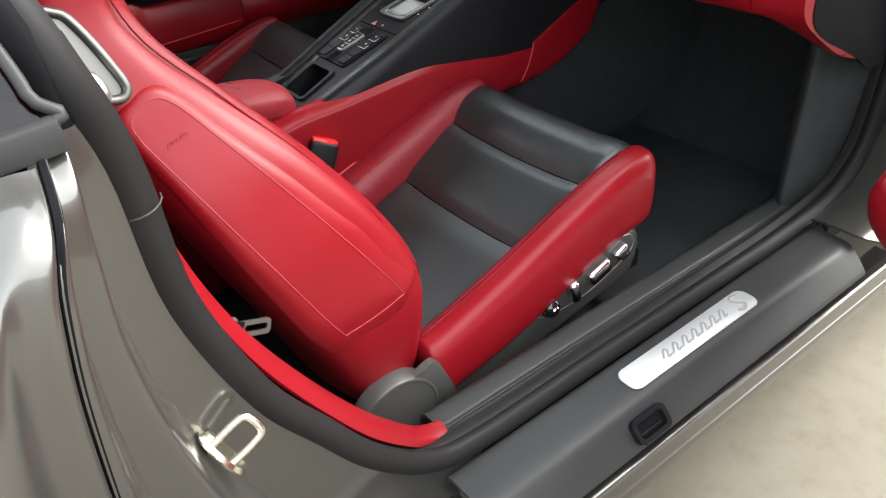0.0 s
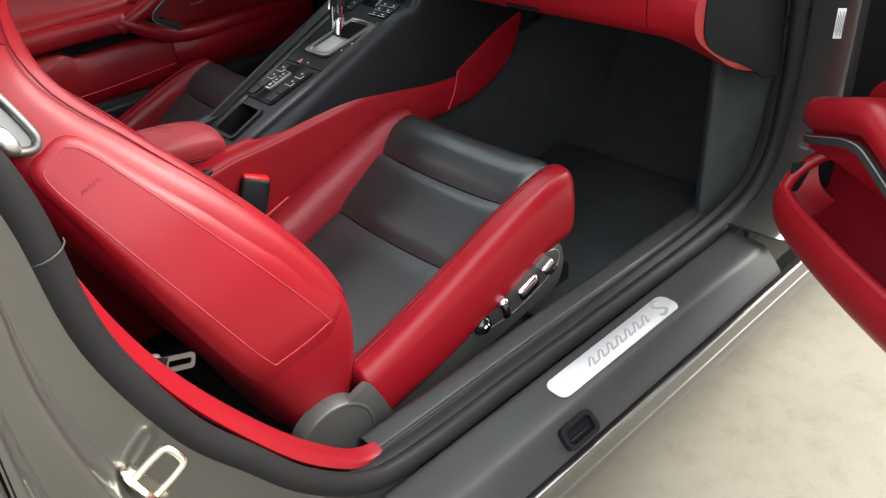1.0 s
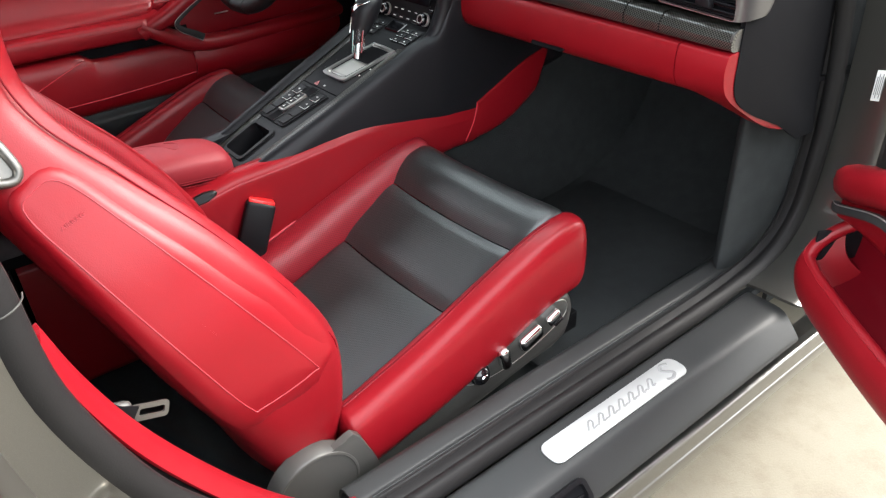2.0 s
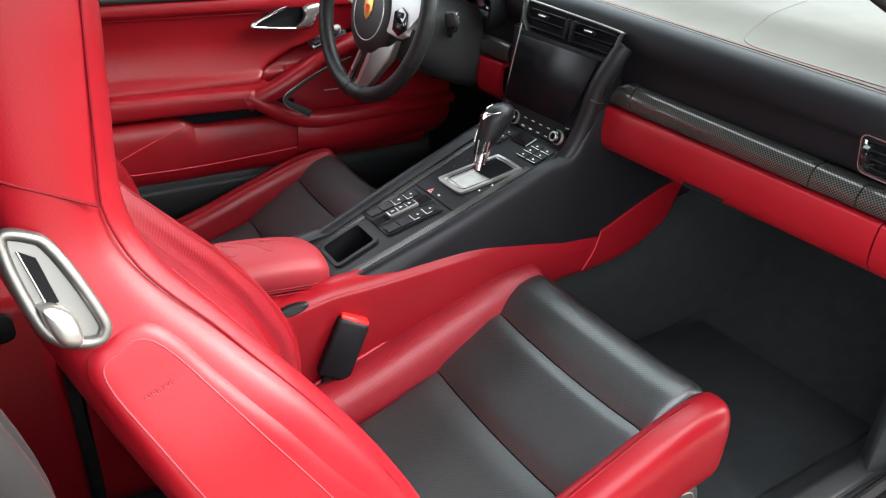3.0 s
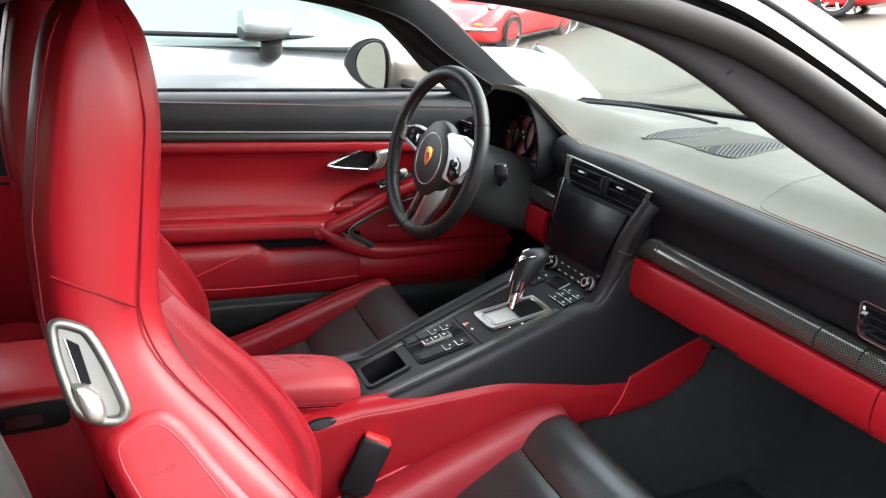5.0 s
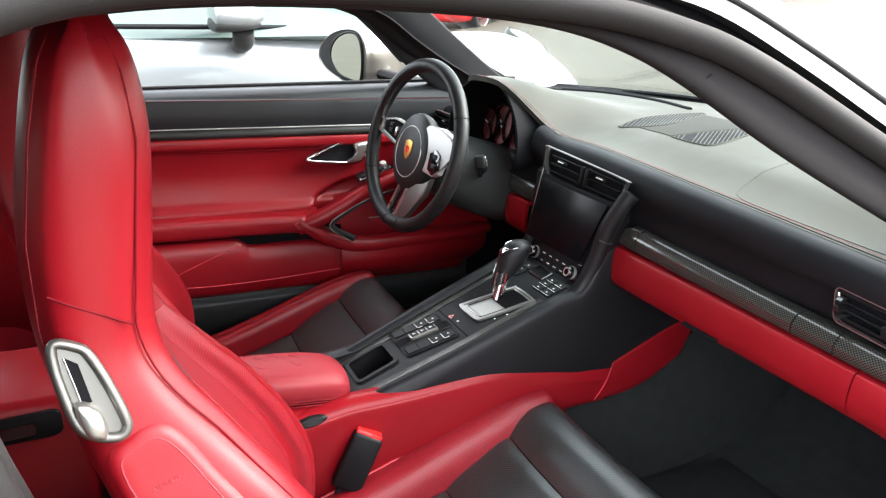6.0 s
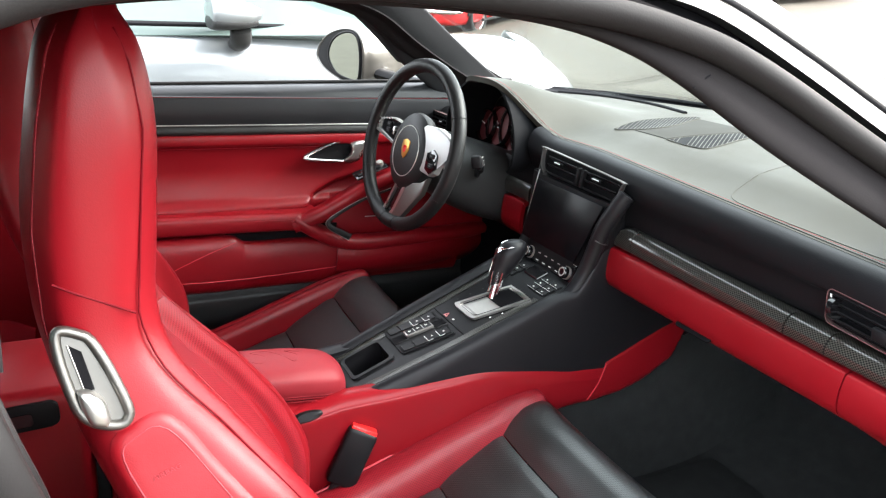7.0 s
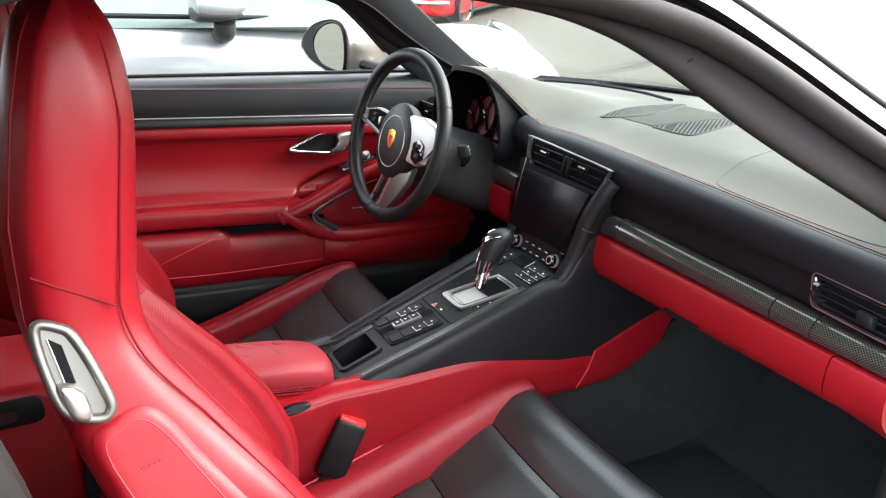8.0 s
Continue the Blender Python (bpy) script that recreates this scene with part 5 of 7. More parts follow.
rows = [[(x, y, top_z(x, y) + 0.0012) for y in np.linspace(edge(GRILLE_OUT, x, 2) + 0.007, edge(GRILLE_IN, x, 1) - 0.007, 6)] for x in np.linspace(0.515, 0.735, 14)]
sheet("speaker_panel", np.array(rows), surface("grey_panel_plastic", (0.030, 0.029, 0.025), 0.75, spec=0.10), dash, "flat dark grey speaker panel", thick=-0.001)
tube("defroster_slot", [(x, y, top_z(x, y) + 0.0015) for x, y in spline([(0.722, 0.672), (0.772, 0.58), (0.80, 0.46), (0.80, 0.33), (0.770, 0.19)], 6)], 0.0060, MATT, dash, n=8, ry=0.0045)
arc = [(x, y, 0) for x, y in spline([(0.60, -0.285), (0.50, -0.300), (0.42, -0.318), (0.385, -0.345), (0.378, -0.40), (0.38, -0.52), (0.385, -0.62), (0.40, -0.66)], 4)]
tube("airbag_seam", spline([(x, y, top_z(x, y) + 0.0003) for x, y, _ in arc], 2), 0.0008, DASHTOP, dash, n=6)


def slat_vent(parent, o, xd, yd, w, h, n=5, lab="", split=True, shear=0.0):
    """An air vent with bezel, slats and tabs; o is its centre, xd and yd its directions."""
    v = new("air_vent")
    v.parent = parent
    tagged(v, lab)
    m = axes(o, xd, yd) @ Matrix(((1, shear, 0, 0), (0, 1, 0, 0), (0, 0, 1, 0), (0, 0, 0, 1)))
    part("well", prism(rrect(w, h, 0.010), 0.002), GLOSS, v, m=m @ pose(0, 0, -0.014))
    oo_, ii_ = rrect(w + 0.0016, h + 0.0016, 0.010), rrect(w - 0.001, h - 0.001, 0.009)
    part("bezel", frame_of(oo_, ii_, 0.010), VENTRIM, v, "thin metal bezel tinted pink for the red leather's reflection", m=m @ pose(0, 0, -0.010))
    for k in range(n):
        part("slat", rbox(w - 0.004, 0.003, 0.012, 0.001, 1), SATIN, v, m=m @ pose(0, -h / 2 + h * (k + 0.7) / (n + 0.4), -0.006, -25, 0, 0))
    return v, m


v = new("air_vent")
v.parent = dash
tagged(v, "paired centre air vents in one dark chrome bezel")
vm = axes((0.308, 0.0, 0.904), (0, -1, -0.02), (0.12, 0, 1))
vo = [tuple(q) for q in spline([(-0.124, 0.030), (-0.118, 0.034), (0.02, 0.0315), (0.142, 0.028), (0.149, 0.022), (0.141, -0.004), (0.134, -0.026), (0.02, -0.026), (-0.084, -0.026), (-0.108, -0.016), (-0.121, 0.0)], 2, closed=True)]
vi = [(x * 0.985 + 0.0003, y * 0.94) for x, y in vo]
part("bezel", frame_of(vo, vi, 0.010), DARKCHROME, v, "thin dark chrome bezel", m=vm @ pose(0, 0, -0.008))
part("well", prism(vi, 0.002), MATT, v, m=vm @ pose(0, 0, -0.014))
for x0, x1 in ((-0.100, 0.004), (0.034, 0.134)):
    for k in range(3):
        part("slat", rbox(x1 - x0, 0.003, 0.012, 0.001, 1), SATIN, v, m=vm @ pose((x0 + x1) / 2, 0.017 - 0.0165 * k, -0.005, -25, 0, 0))
    part("vent_tab", rbox(0.028, 0.007, 0.008, 0.002), SATIN, v, m=vm @ pose((x0 + x1) / 2 - 0.006, 0.012, 0.003))
    part("tab_mark", rbox(0.020, 0.0022, 0.002, 0.0005), WHITE, v, m=vm @ pose((x0 + x1) / 2 - 0.006, 0.013, 0.008))
for x in (0.011, 0.027):
    part("thumb_wheel", rbox(0.008, 0.038, 0.012, 0.003), SATIN, v, m=vm @ pose(x, 0.002, -0.003))
v, vm = slat_vent(dash, (0.328, -0.662, 0.857), (0, -1, -0.06), (0.05, 0, 1), 0.140, 0.048, 4, "side air vent with a thumb wheel", shear=-0.25)
part("thumb_wheel", lathe([(0, -0.004), (0.015, -0.004), (0.016, 0), (0.015, 0.004), (0, 0.004)], 20), GLOSS, v, m=vm @ pose(-0.056, 0, 0.0, 0, 90, 0))
part("vent_tab", rbox(0.026, 0.018, 0.014, 0.004), SATIN, v, m=vm @ pose(0.02, -0.004, 0.004))
part("mark", rbox(0.003, 0.005, 0.001, 0.0004), WHITE, v, m=vm @ pose(-0.060, 0.017, 0.005))

# Metal sheet stands in for the silver highlight on the black dash end.
rows = [[(0.324, -0.7345, z), (0.327, -0.742, z), (0.338, -0.748, z), (0.36, -0.7505, z), (e - 0.012, -0.7505, z), (e, -0.747, z)] for z, e in ((0.830, 0.392), (0.836, 0.398), (0.850, 0.406), (0.866, 0.412), (0.872, 0.412))]
sheet("dash_end_highlight", net(rows, 4, 4), DARKCHROME, dash, "dark chrome sheet drawn as the highlight on the dash end", thick=0.004)

v, vm = slat_vent(dash, (0.312, 0.640, 0.905), (0, -1, 0), (0.10, 0, 1), 0.130, 0.046, 4, "driver air vent with thin bezel", shear=0.2)
part("vent_tab", rbox(0.024, 0.008, 0.010, 0.002), SATIN, v, m=vm @ pose(0.02, 0.002, 0.003))
part("tab_mark", rbox(0.014, 0.002, 0.002, 0.0005), WHITE, v, m=vm @ pose(0.02, 0.003, 0.009))

# centre stack
stack = thing("centre_stack", "dark centre stack with screen and two rotary knobs", "infotainment unit")
rows = [[(0.322, 0.136, 0.89), (0.300, 0.118, 0.885), (0.300, -0.145, 0.882), (0.322, -0.160, 0.882)], [(0.318, 0.128, 0.80), (0.288, 0.112, 0.80), (0.288, -0.116, 0.797), (0.32, -0.140, 0.80)], [(0.30, 0.115, 0.745), (0.277, 0.106, 0.745), (0.277, -0.098, 0.742), (0.31, -0.118, 0.745)], [(0.28, 0.11, 0.69), (0.262, 0.100, 0.690), (0.262, -0.094, 0.688), (0.285, -0.105, 0.69)]]
sheet("stack_body", net(rows, 4, 4), SATIN, stack, "satin black stack body", thick=-0.02)
sm_ = axes((0.2875, -0.004, 0.812), (0, -1, 0), (0.22, 0, 1))
part("screen", prism([(-0.106, 0.064), (-0.104, -0.064), (0.088, -0.064), (0.124, 0.064)][::-1], 0.004, 0.0015), SCREEN, stack, "switched-off glossy touchscreen", m=sm_ @ pose(0, 0, 0.008))
km = axes((0.2725, -0.002, 0.718), (0, -1, 0), (0.34, 0, 1))
part("control_panel", prism(rrect(0.196, 0.056, 0.006), 0.004, 0.001), GLOSS, stack, "gloss black control panel", m=km)
for y in (-0.0675, 0.0675):
    kn = new("rotary_knob")
    kn.parent = stack
    tagged(kn, "black rotary knob with a silver ring")
    part("grip", lathe([(0.0125, 0), (0.0125, 0.013), (0.011, 0.015), (0, 0.015)], 28), GLOSS, kn, m=km @ pose(y, 0.002, 0.004))
    part("knob_ring", lathe([(0.0125, 0.0), (0.0140, 0.0), (0.0140, 0.004), (0.0125, 0.005)], 28), SILVER, kn, m=km @ pose(y, 0.002, 0.004))
    part("cap_ring", lathe([(0.0065, 0.0152), (0.0085, 0.0158), (0.0095, 0.0150)], 28), SILVER, kn, m=km @ pose(y, 0.002, 0.004))
for r in range(2):
    for k in range(4):
        part("panel_key", rbox(0.021, 0.010, 0.002, 0.001, 1), SATIN, stack, m=km @ pose(-0.036 + 0.024 * k, 0.010 - 0.016 * r, 0.0045))
        part("key_mark", rbox(0.009, 0.0018, 0.0006, 0.0002, 1), WHITE, stack, m=km @ pose(-0.036 + 0.024 * k, 0.010 - 0.016 * r, 0.006))
part("key_mark", rbox(0.03, 0.001, 0.0006, 0.0002, 1), WHITE, stack, m=km @ pose(0.072, 0.024, 0.0045))
part("key_mark", rbox(0.02, 0.001, 0.0006, 0.0002, 1), WHITE, stack, m=km @ pose(-0.075, 0.024, 0.0045))
tube("slot_line", [tuple(km @ Vector((x, 0.0295, 0.006))) for x in (-0.074, 0.0, 0.078)], 0.0009, DARKCHROME, stack, "thin disc slot edge", n=6)
tube("stack_edge", spline([(0.316, 0.126, 0.905), (0.300, 0.114, 0.872), (0.290, 0.118, 0.80), (0.273, 0.108, 0.735), (0.255, 0.098, 0.70)], 5), 0.006, SATIN, stack)
tube("stack_flank", spline([(0.318, -0.158, 0.905), (0.306, -0.150, 0.880), (0.293, -0.134, 0.835), (0.286, -0.124, 0.785), (0.277, -0.117, 0.740), (0.260, -0.114, 0.705), (0.230, -0.113, 0.679), (0.185, -0.110, 0.662)], 6), 0.0165, DASH, stack, "black leather flank of the stack", n=14)
tube("flank_joint", spline([(0.272, -0.139, 0.813), (0.283, -0.1435, 0.8075), (0.297, -0.143, 0.804), (0.312, -0.137, 0.802)], 4), 0.0011, DARKCHROME, stack, "thin joint across the flank", n=6)
tube("stack_edge_line", spline([(0.311, 0.122, 0.903), (0.294, 0.110, 0.872), (0.284, 0.114, 0.80), (0.267, 0.104, 0.735), (0.250, 0.094, 0.70)], 5), 0.0012, SILVER, stack, n=6)

# ---- centre console ----
console = thing("centre_console", "black and carbon centre console with buttons and tray", "console")
SL = 0.43
cz = lambda x: 0.526 + SL * (x + 0.178) - max(0.0, x - 0.20) * 0.12
cl = lambda x: float(np.interp(x, [-0.19, 0.0, 0.25], [0.068, 0.078, 0.085]))
cr_ = lambda x: float(np.interp(x, [-0.19, 0.0, 0.25], [-0.070, -0.092, -0.108]))
xs = np.linspace(-0.185, 0.262, 12)
TX0, TX1, TY0, TY1 = -0.163, -0.089, 0.047, -0.023
for x0, x1, ya, yb in ((-0.185, TX0, cl, cr_), (TX1, 0.262, cl, cr_), (TX0, TX1, cl, lambda x: TY0), (TX0, TX1, lambda x: TY1, cr_)):
    rows = [[(x, y, cz(x)) for y in np.linspace(ya(x), yb(x), 4)] for x in np.linspace(x0, x1, 6)]
    sheet("console_top", np.array(rows), SATIN, console, "satin black console top", thick=0.003)
for sgn, f_, lab in ((1, cl, "black leather console rail"), (-1, cr_, "black leather console rail")):
    rows = []
    for x in (-0.215, -0.19, -0.12, 0.0, 0.12, 0.20, 0.255, 0.30, 0.345, 0.45, 0.62):
        z = cz(min(x, 0.255)) + (0 if x < 0.256 else (min(x, 0.345) - 0.255) * 1.9)
        y = f_(min(x, 0.26))
        low = float(np.interp(x, [-0.22, 0.0, 0.15, 0.35, 0.50, 0.62], [0.502, 0.540, 0.545, 0.526, 0.59, 0.60]))
        e = 0.6 if x < -0.2 else 1
        rows.append([(x, y, z + 0.001), (x, y + sgn * 0.008, z + 0.008 * e), (x, y + sgn * 0.020, z + 0.004), (x, y + sgn * 0.028, z - 0.012), (x, y + sgn * 0.030, 0.6 * z + 0.4 * low - 0.008), (x, y + sgn * 0.027, low - 0.006), (x, y + sgn * 0.010, low - 0.03)])
    sheet("console_rail", net(rows, 4, 4), DASH, console, lab, thick=0.008 * sgn)
    # carbon inlay
    rows = [[(x, f_(x) - sgn * 0.019, cz(x) + 0.0015), (x, f_(x) - sgn * 0.010, cz(x) + 0.0026), (x, f_(x) - sgn * 0.001, cz(x) + 0.003)] for x in np.linspace(-0.175, 0.185, 10)]
    sheet("carbon_inlay", net(rows, 2, 3), CARBONMATT, console, "carbon fibre inlay strip", thick=0.002 * sgn)
    if sgn > 0:
        tube("inlay_line", [(x, f_(x) + 0.004, cz(x) + 0.006) for x in np.linspace(-0.17, 0.25, 8)], 0.0012, SILVER, console, n=6)


def on(x, y, up=0.0, turn=0.0):
    """A frame on the console's slope: x up the slope, y to the left."""
    return axes((x, y, cz(x)), (1, 0, SL), (0, 1, 0)) @ pose(0, 0, up, 0, 0, turn)


tray = new("coin_tray")
tray.parent = console
tagged(tray, "open black coin tray")
to, ti = rrect(0.092, 0.086, 0.012), rrect(0.078, 0.070, 0.008)
part("rim", frame_of(to, ti, 0.004), SATIN, tray, m=on(-0.126, 0.012, 0.0005))
for a, b, c, d in ((0.002, 0.072, 0.040, 0.0), (0.002, 0.072, -0.040, 0.0), (0.080, 0.002, 0, 0.036), (0.080, 0.002, 0, -0.036)):
    part("tray_wall", rbox(a, b, 0.055, 0.0006, 1), SATIN, tray, m=on(-0.126 + c * 0.92, 0.012 + d, -0.026))
part("tray_floor", rbox(0.080, 0.072, 0.003, 0.0005, 1), RUBBER, tray, "deep black tray floor", m=on(-0.126, 0.012, -0.052))
SK = Matrix(((1, 0, 0, 0), (-0.22, 1, 0, 0), (0, 0, 1, 0), (0, 0, 0, 1)))
bt = lambda x, y, up: on(-0.020, 0.006) @ SK @ pose(x, y, up)
part("button_plate", prism(rrect(0.108, 0.104, 0.006), 0.003, 0.001), SATIN, console, "dark grey button plate", m=bt(0, 0, 0.0005))
for r in range(2):
    y = 0.036 - 0.072 * r
    for k in range(4):
        x = -0.036 + 0.0245 * k
        part("console_button", rbox(0.0230, 0.0225, 0.0035, 0.0010, 1), SATIN, console, m=bt(x, y, 0.0040))
        lit = k > 1
        part("button_edge", rbox(0.0009, 0.022, 0.0008, 0.0002, 1), WHITE if lit else PLASTIC, console, m=bt(x - 0.0112, y, 0.0058))
        part("button_edge", rbox(0.010 if lit else 0.022, 0.0009, 0.0008, 0.0002, 1), WHITE if lit else PLASTIC, console, m=bt(x - (0.006 if lit else 0), y - 0.0110, 0.0058))
        if lit:
            part("button_mark", rbox(0.0045, 0.0016, 0.0006, 0.0002, 1), SILVER, console, m=bt(x + 0.001, y, 0.0060))
            part("button_mark", rbox(0.0014, 0.0050, 0.0006, 0.0002, 1), SILVER, console, m=bt(x + 0.001, y + 0.001, 0.0062))
for x, w in ((-0.040, 0.028), (0.044, 0.026)):
    part("button_pit", rbox(w, 0.027, 0.0020, 0.0006, 1), MATT, console, "dark pit at the end of the switch bar", m=bt(x, 0.001, 0.0030))
    part("pit_edge", rbox(w, 0.0012, 0.0030, 0.0004, 1), PLASTIC, console, m=bt(x, -0.0130, 0.0042))
bar = part("switch_bar", rbox(0.056, 0.0215, 0.0080, 0.0018, 2), GRIPSILVER, console, "silver bar of three switches", m=bt(0.003, 0.002, 0.0065))
for k in range(3):
    part("bar_switch", rbox(0.0158, 0.0175, 0.0012, 0.0004, 1), SATIN, bar, m=bt(-0.0140 + 0.0172 * k, 0.0025, 0.0103))
    part("switch_mark", rbox(0.0045, 0.0016, 0.0006, 0.0002, 1), WHITE, bar, m=bt(-0.0140 + 0.0172 * k, 0.0025, 0.0112))
    part("switch_mark", rbox(0.0014, 0.0050, 0.0006, 0.0002, 1), WHITE, bar, m=bt(-0.0160 + 0.0172 * k, 0.0025, 0.0114))
tube("console_joint", [(0.038, y, cz(0.038) + 0.0006) for y in (0.064, 0.0, -0.078)], 0.0010, MATT, console, n=6)
tri = [(0.006, 0), (-0.005, 0.0065), (-0.005, -0.0065)]
part("hazard_button", frame_of(tri, [(x * 0.5, y * 0.5) for x, y in tri], 0.001), surface("hazard_red", (0.6, 0.22, 0.22), 0.4, bump=0), console, "red hazard triangle", m=on(0.046, 0.014, 0.0008))
part("button_mark", rbox(0.004, 0.006, 0.0008, 0.0003, 1), SILVER, console, m=on(0.047, -0.012, 0.0008))
# forward keys under the stack
for r in range(3):
    for k in range(6):
        if abs(k - 2.5) < 1 and r < 2:
            continue
        part("key", rbox(0.0135, 0.0265, 0.003, 0.0008, 1), SATIN, console, m=on(0.205 + 0.016 * r, 0.068 - 0.030 * k, 0.0018))
        part("key_mark", rbox(0.0009, 0.025, 0.0006, 0.0002, 1), WHITE if k > 3 else SEATGREY, console, m=on(0.1990 + 0.016 * r, 0.068 - 0.030 * k, 0.0034))
        part("key_mark", rbox(0.0030, 0.0040, 0.0006, 0.0002, 1), SILVER, console, m=on(0.205 + 0.016 * r, 0.068 - 0.030 * k, 0.0035))
part("centre_lid", rbox(0.030, 0.05, 0.004, 0.0015, 1), GLOSS, console, m=on(0.238, -0.008, 0.003))

# gear selector with its gate
shifter = thing("gear_selector", "gear selector with black and chrome knob in a silver gate", "gear selector")
go = [tuple(v) for v in spline([(-0.062, 0.040), (-0.064, 0.0), (-0.062, -0.038), (-0.045, -0.045), (0.045, -0.043), (0.056, -0.034), (0.057, 0.034), (0.046, 0.043), (-0.045, 0.046)], 4, closed=True)]
go = [(x * 0.97, y * 0.90) for x, y in go]
gi = [(x * 0.90 + 0.001, y * 0.84) for x, y in go]
gm = on(0.126, -0.032, 0.0015) @ Matrix(((1, 0, 0, 0), (-0.36, 1, 0, 0), (0, 0, 1, 0), (0, 0, 0, 1)))
part("gate_plate", frame_of(go, gi, 0.005), GRIPSILVER, shifter, "satin silver gate frame", m=gm)
part("gate_floor", prism(gi, 0.0008), SILVER, shifter, "brushed gate floor", m=gm)
part("gate_shadow", prism([(x * 0.44 + 0.024, y * 0.94) for x, y in gi], 0.001), MATT, shifter, m=gm @ pose(0, 0, 0.002))
tube("gate_step", spline([tuple(gm @ Vector((x * 0.90, y * 0.86, 0.0022))) for x, y in gi], 1, closed=True), 0.0012, SATIN, shifter, closed=True, n=6)
part("gate_lip", prism([(-0.052, 0.026), (-0.046, 0.028), (-0.045, -0.028), (-0.052, -0.025)][::-1], 0.0030, 0.0006), GRIPSILVER, shifter, m=gm @ pose(0, 0, 0.0008))
for k in range(4):
    part("gate_mark", rbox(0.0035, 0.003, 0.0008, 0.0003, 1), WHITE, shifter, m=on(0.098 + 0.022 * k, -0.068 - 0.009 * k, 0.0008))
    part("gate_mark", rbox(0.003, 0.002, 0.0008, 0.0003, 1), SEATGREY, shifter, m=on(0.085 + 0.026 * k, 0.045 - 0.006 * k, 0.0008))
base = Vector((0.128, -0.018, cz(0.128) + 0.004))
tipv = Vector((0.160, -0.004, 0.774))
mid_ = lambda t: tuple(base + (tipv - base) * t)
tube("stalk", [mid_(0), mid_(0.15), mid_(0.52)], 0.0075, CHROME, shifter, "chrome stalk", n=12)
tube("stalk_sleeve", [mid_(0.10), mid_(0.3), mid_(0.50)], 0.0135, CLEAR, shifter, "clear ribbed sleeve", n=12)
for a in range(4):
    off = Vector((math.cos(a * 1.57), math.sin(a * 1.57), 0)) * 0.0125
    tube("sleeve_rib", [tuple(Vector(mid_(0.12)) + off), tuple(Vector(mid_(0.5)) + off * 1.1)], 0.0018, CHROME, shifter, n=6)
KNOB = [(0.690, 0.136, 0.008, 0.008), (0.694, 0.138, 0.0155, 0.013), (0.705, 0.145, 0.0210, 0.0165), (0.72, 0.155, 0.0270, 0.020), (0.735, 0.163, 0.0310, 0.0230), (0.75, 0.169, 0.0335, 0.0245), (0.763, 0.171, 0.0315, 0.0235), (0.772, 0.170, 0.0240, 0.0185), (0.7775, 0.168, 0.0130, 0.0105), (0.7790, 0.167, 0.004, 0.004)]
rows = [[(cx + rx * math.cos(a), -0.008 + ry * math.sin(a), z + 0.25 * rx * math.cos(a)) for a in np.linspace(0, 2 * math.pi, 19)[:-1]] for z, cx, rx, ry in KNOB]
skin("knob", net(rows, 4, 2, cv=True), DASH, shifter, "black leather gear knob")
rows = []
for z in np.linspace(0.716, 0.7725, 14):
    cx, rx, ry = interp(KNOB, z)
    h = radians(interp([(0.70, 14), (0.735, 20), (0.755, 30), (0.768, 60), (0.776, 180)], z)[0])
    rows.append([(cx + (rx + 0.0012) * math.cos(a), -0.008 + (ry + 0.0012) * math.sin(a), z + 0.0008 + 0.25 * rx * math.cos(a)) for a in np.linspace(2.35 - h, 2.35 + h, 17)])
sheet("knob_trim", np.array(rows), CHROME, shifter, "chrome strip over the knob", thick=0.001)
part("release_button", rbox(0.006, 0.010, 0.024, 0.0028, 3), GLOSS, shifter, "black release button", m=pose(0.1445, 0.008, 0.748, 0, 8, -40))

# red tunnel sides
tunnel = thing("tunnel_trim", "red leather tunnel side trim with a stitched seam", "trim panel")
rows = []
for x, zt, zb in ((-0.60, 0.515, 0.25), (-0.36, 0.522, 0.25), (-0.30, 0.527, 0.25), (-0.25, 0.535, 0.25), (-0.205, 0.543, 0.25), (-0.13, 0.550, 0.26), (-0.02, 0.564, 0.28), (0.06, 0.570, 0.34), (0.15, 0.561, 0.42), (0.25, 0.550, 0.452), (0.345, 0.540, 0.456)):
    yo = float(np.interp(x, [-0.5, -0.2, 0.0, 0.3], [-0.095, -0.108, -0.132, -0.140]))
    rows.append([(x, yo + 0.048, zt - 0.006), (x, yo + 0.030, zt - 0.003), (x, yo + 0.014, zt - 0.006), (x, yo + 0.004, zt - 0.016), (x, yo - 0.001, zt - 0.034), (x, yo - 0.001, 0.5 * (zt + zb)), (x, yo + 0.004, zb), (x, yo + 0.03, zb - 0.02)])
near = net(rows, 4, 4)
sheet("side_panel", near, RED, tunnel, "red leather side panel", thick=0.008)
sheet("side_panel", near * np.array((1, -1, 1)), DASH, tunnel, "black leather side panel", thick=0.008)
rows = []
for x, zt, zb in ((0.3475, 0.540, 0.456), (0.39, 0.558, 0.460), (0.44, 0.580, 0.466), (0.50, 0.604, 0.485), (0.56, 0.620, 0.520)):
    rows.append([(x, -0.095, zt - 0.012), (x, -0.128, zt - 0.002), (x, -0.138, zt - 0.004), (x, -0.140, zt - 0.016), (x - 0.016, -0.141, 0.5 * (zt + zb)), (x - 0.034, -0.136, zb), (x - 0.036, -0.11, zb - 0.02)])
sheet("front_panel", net(rows, 4, 4), RED, tunnel, "red leather footwell panel", thick=0.008)
sm2 = spline([(0.3472, -0.1395, 0.537), (0.332, -0.1425, 0.498), (0.312, -0.1385, 0.458)], 6)
tube("seam_piping", sm2, 0.0014, PIPING, tunnel, n=6)
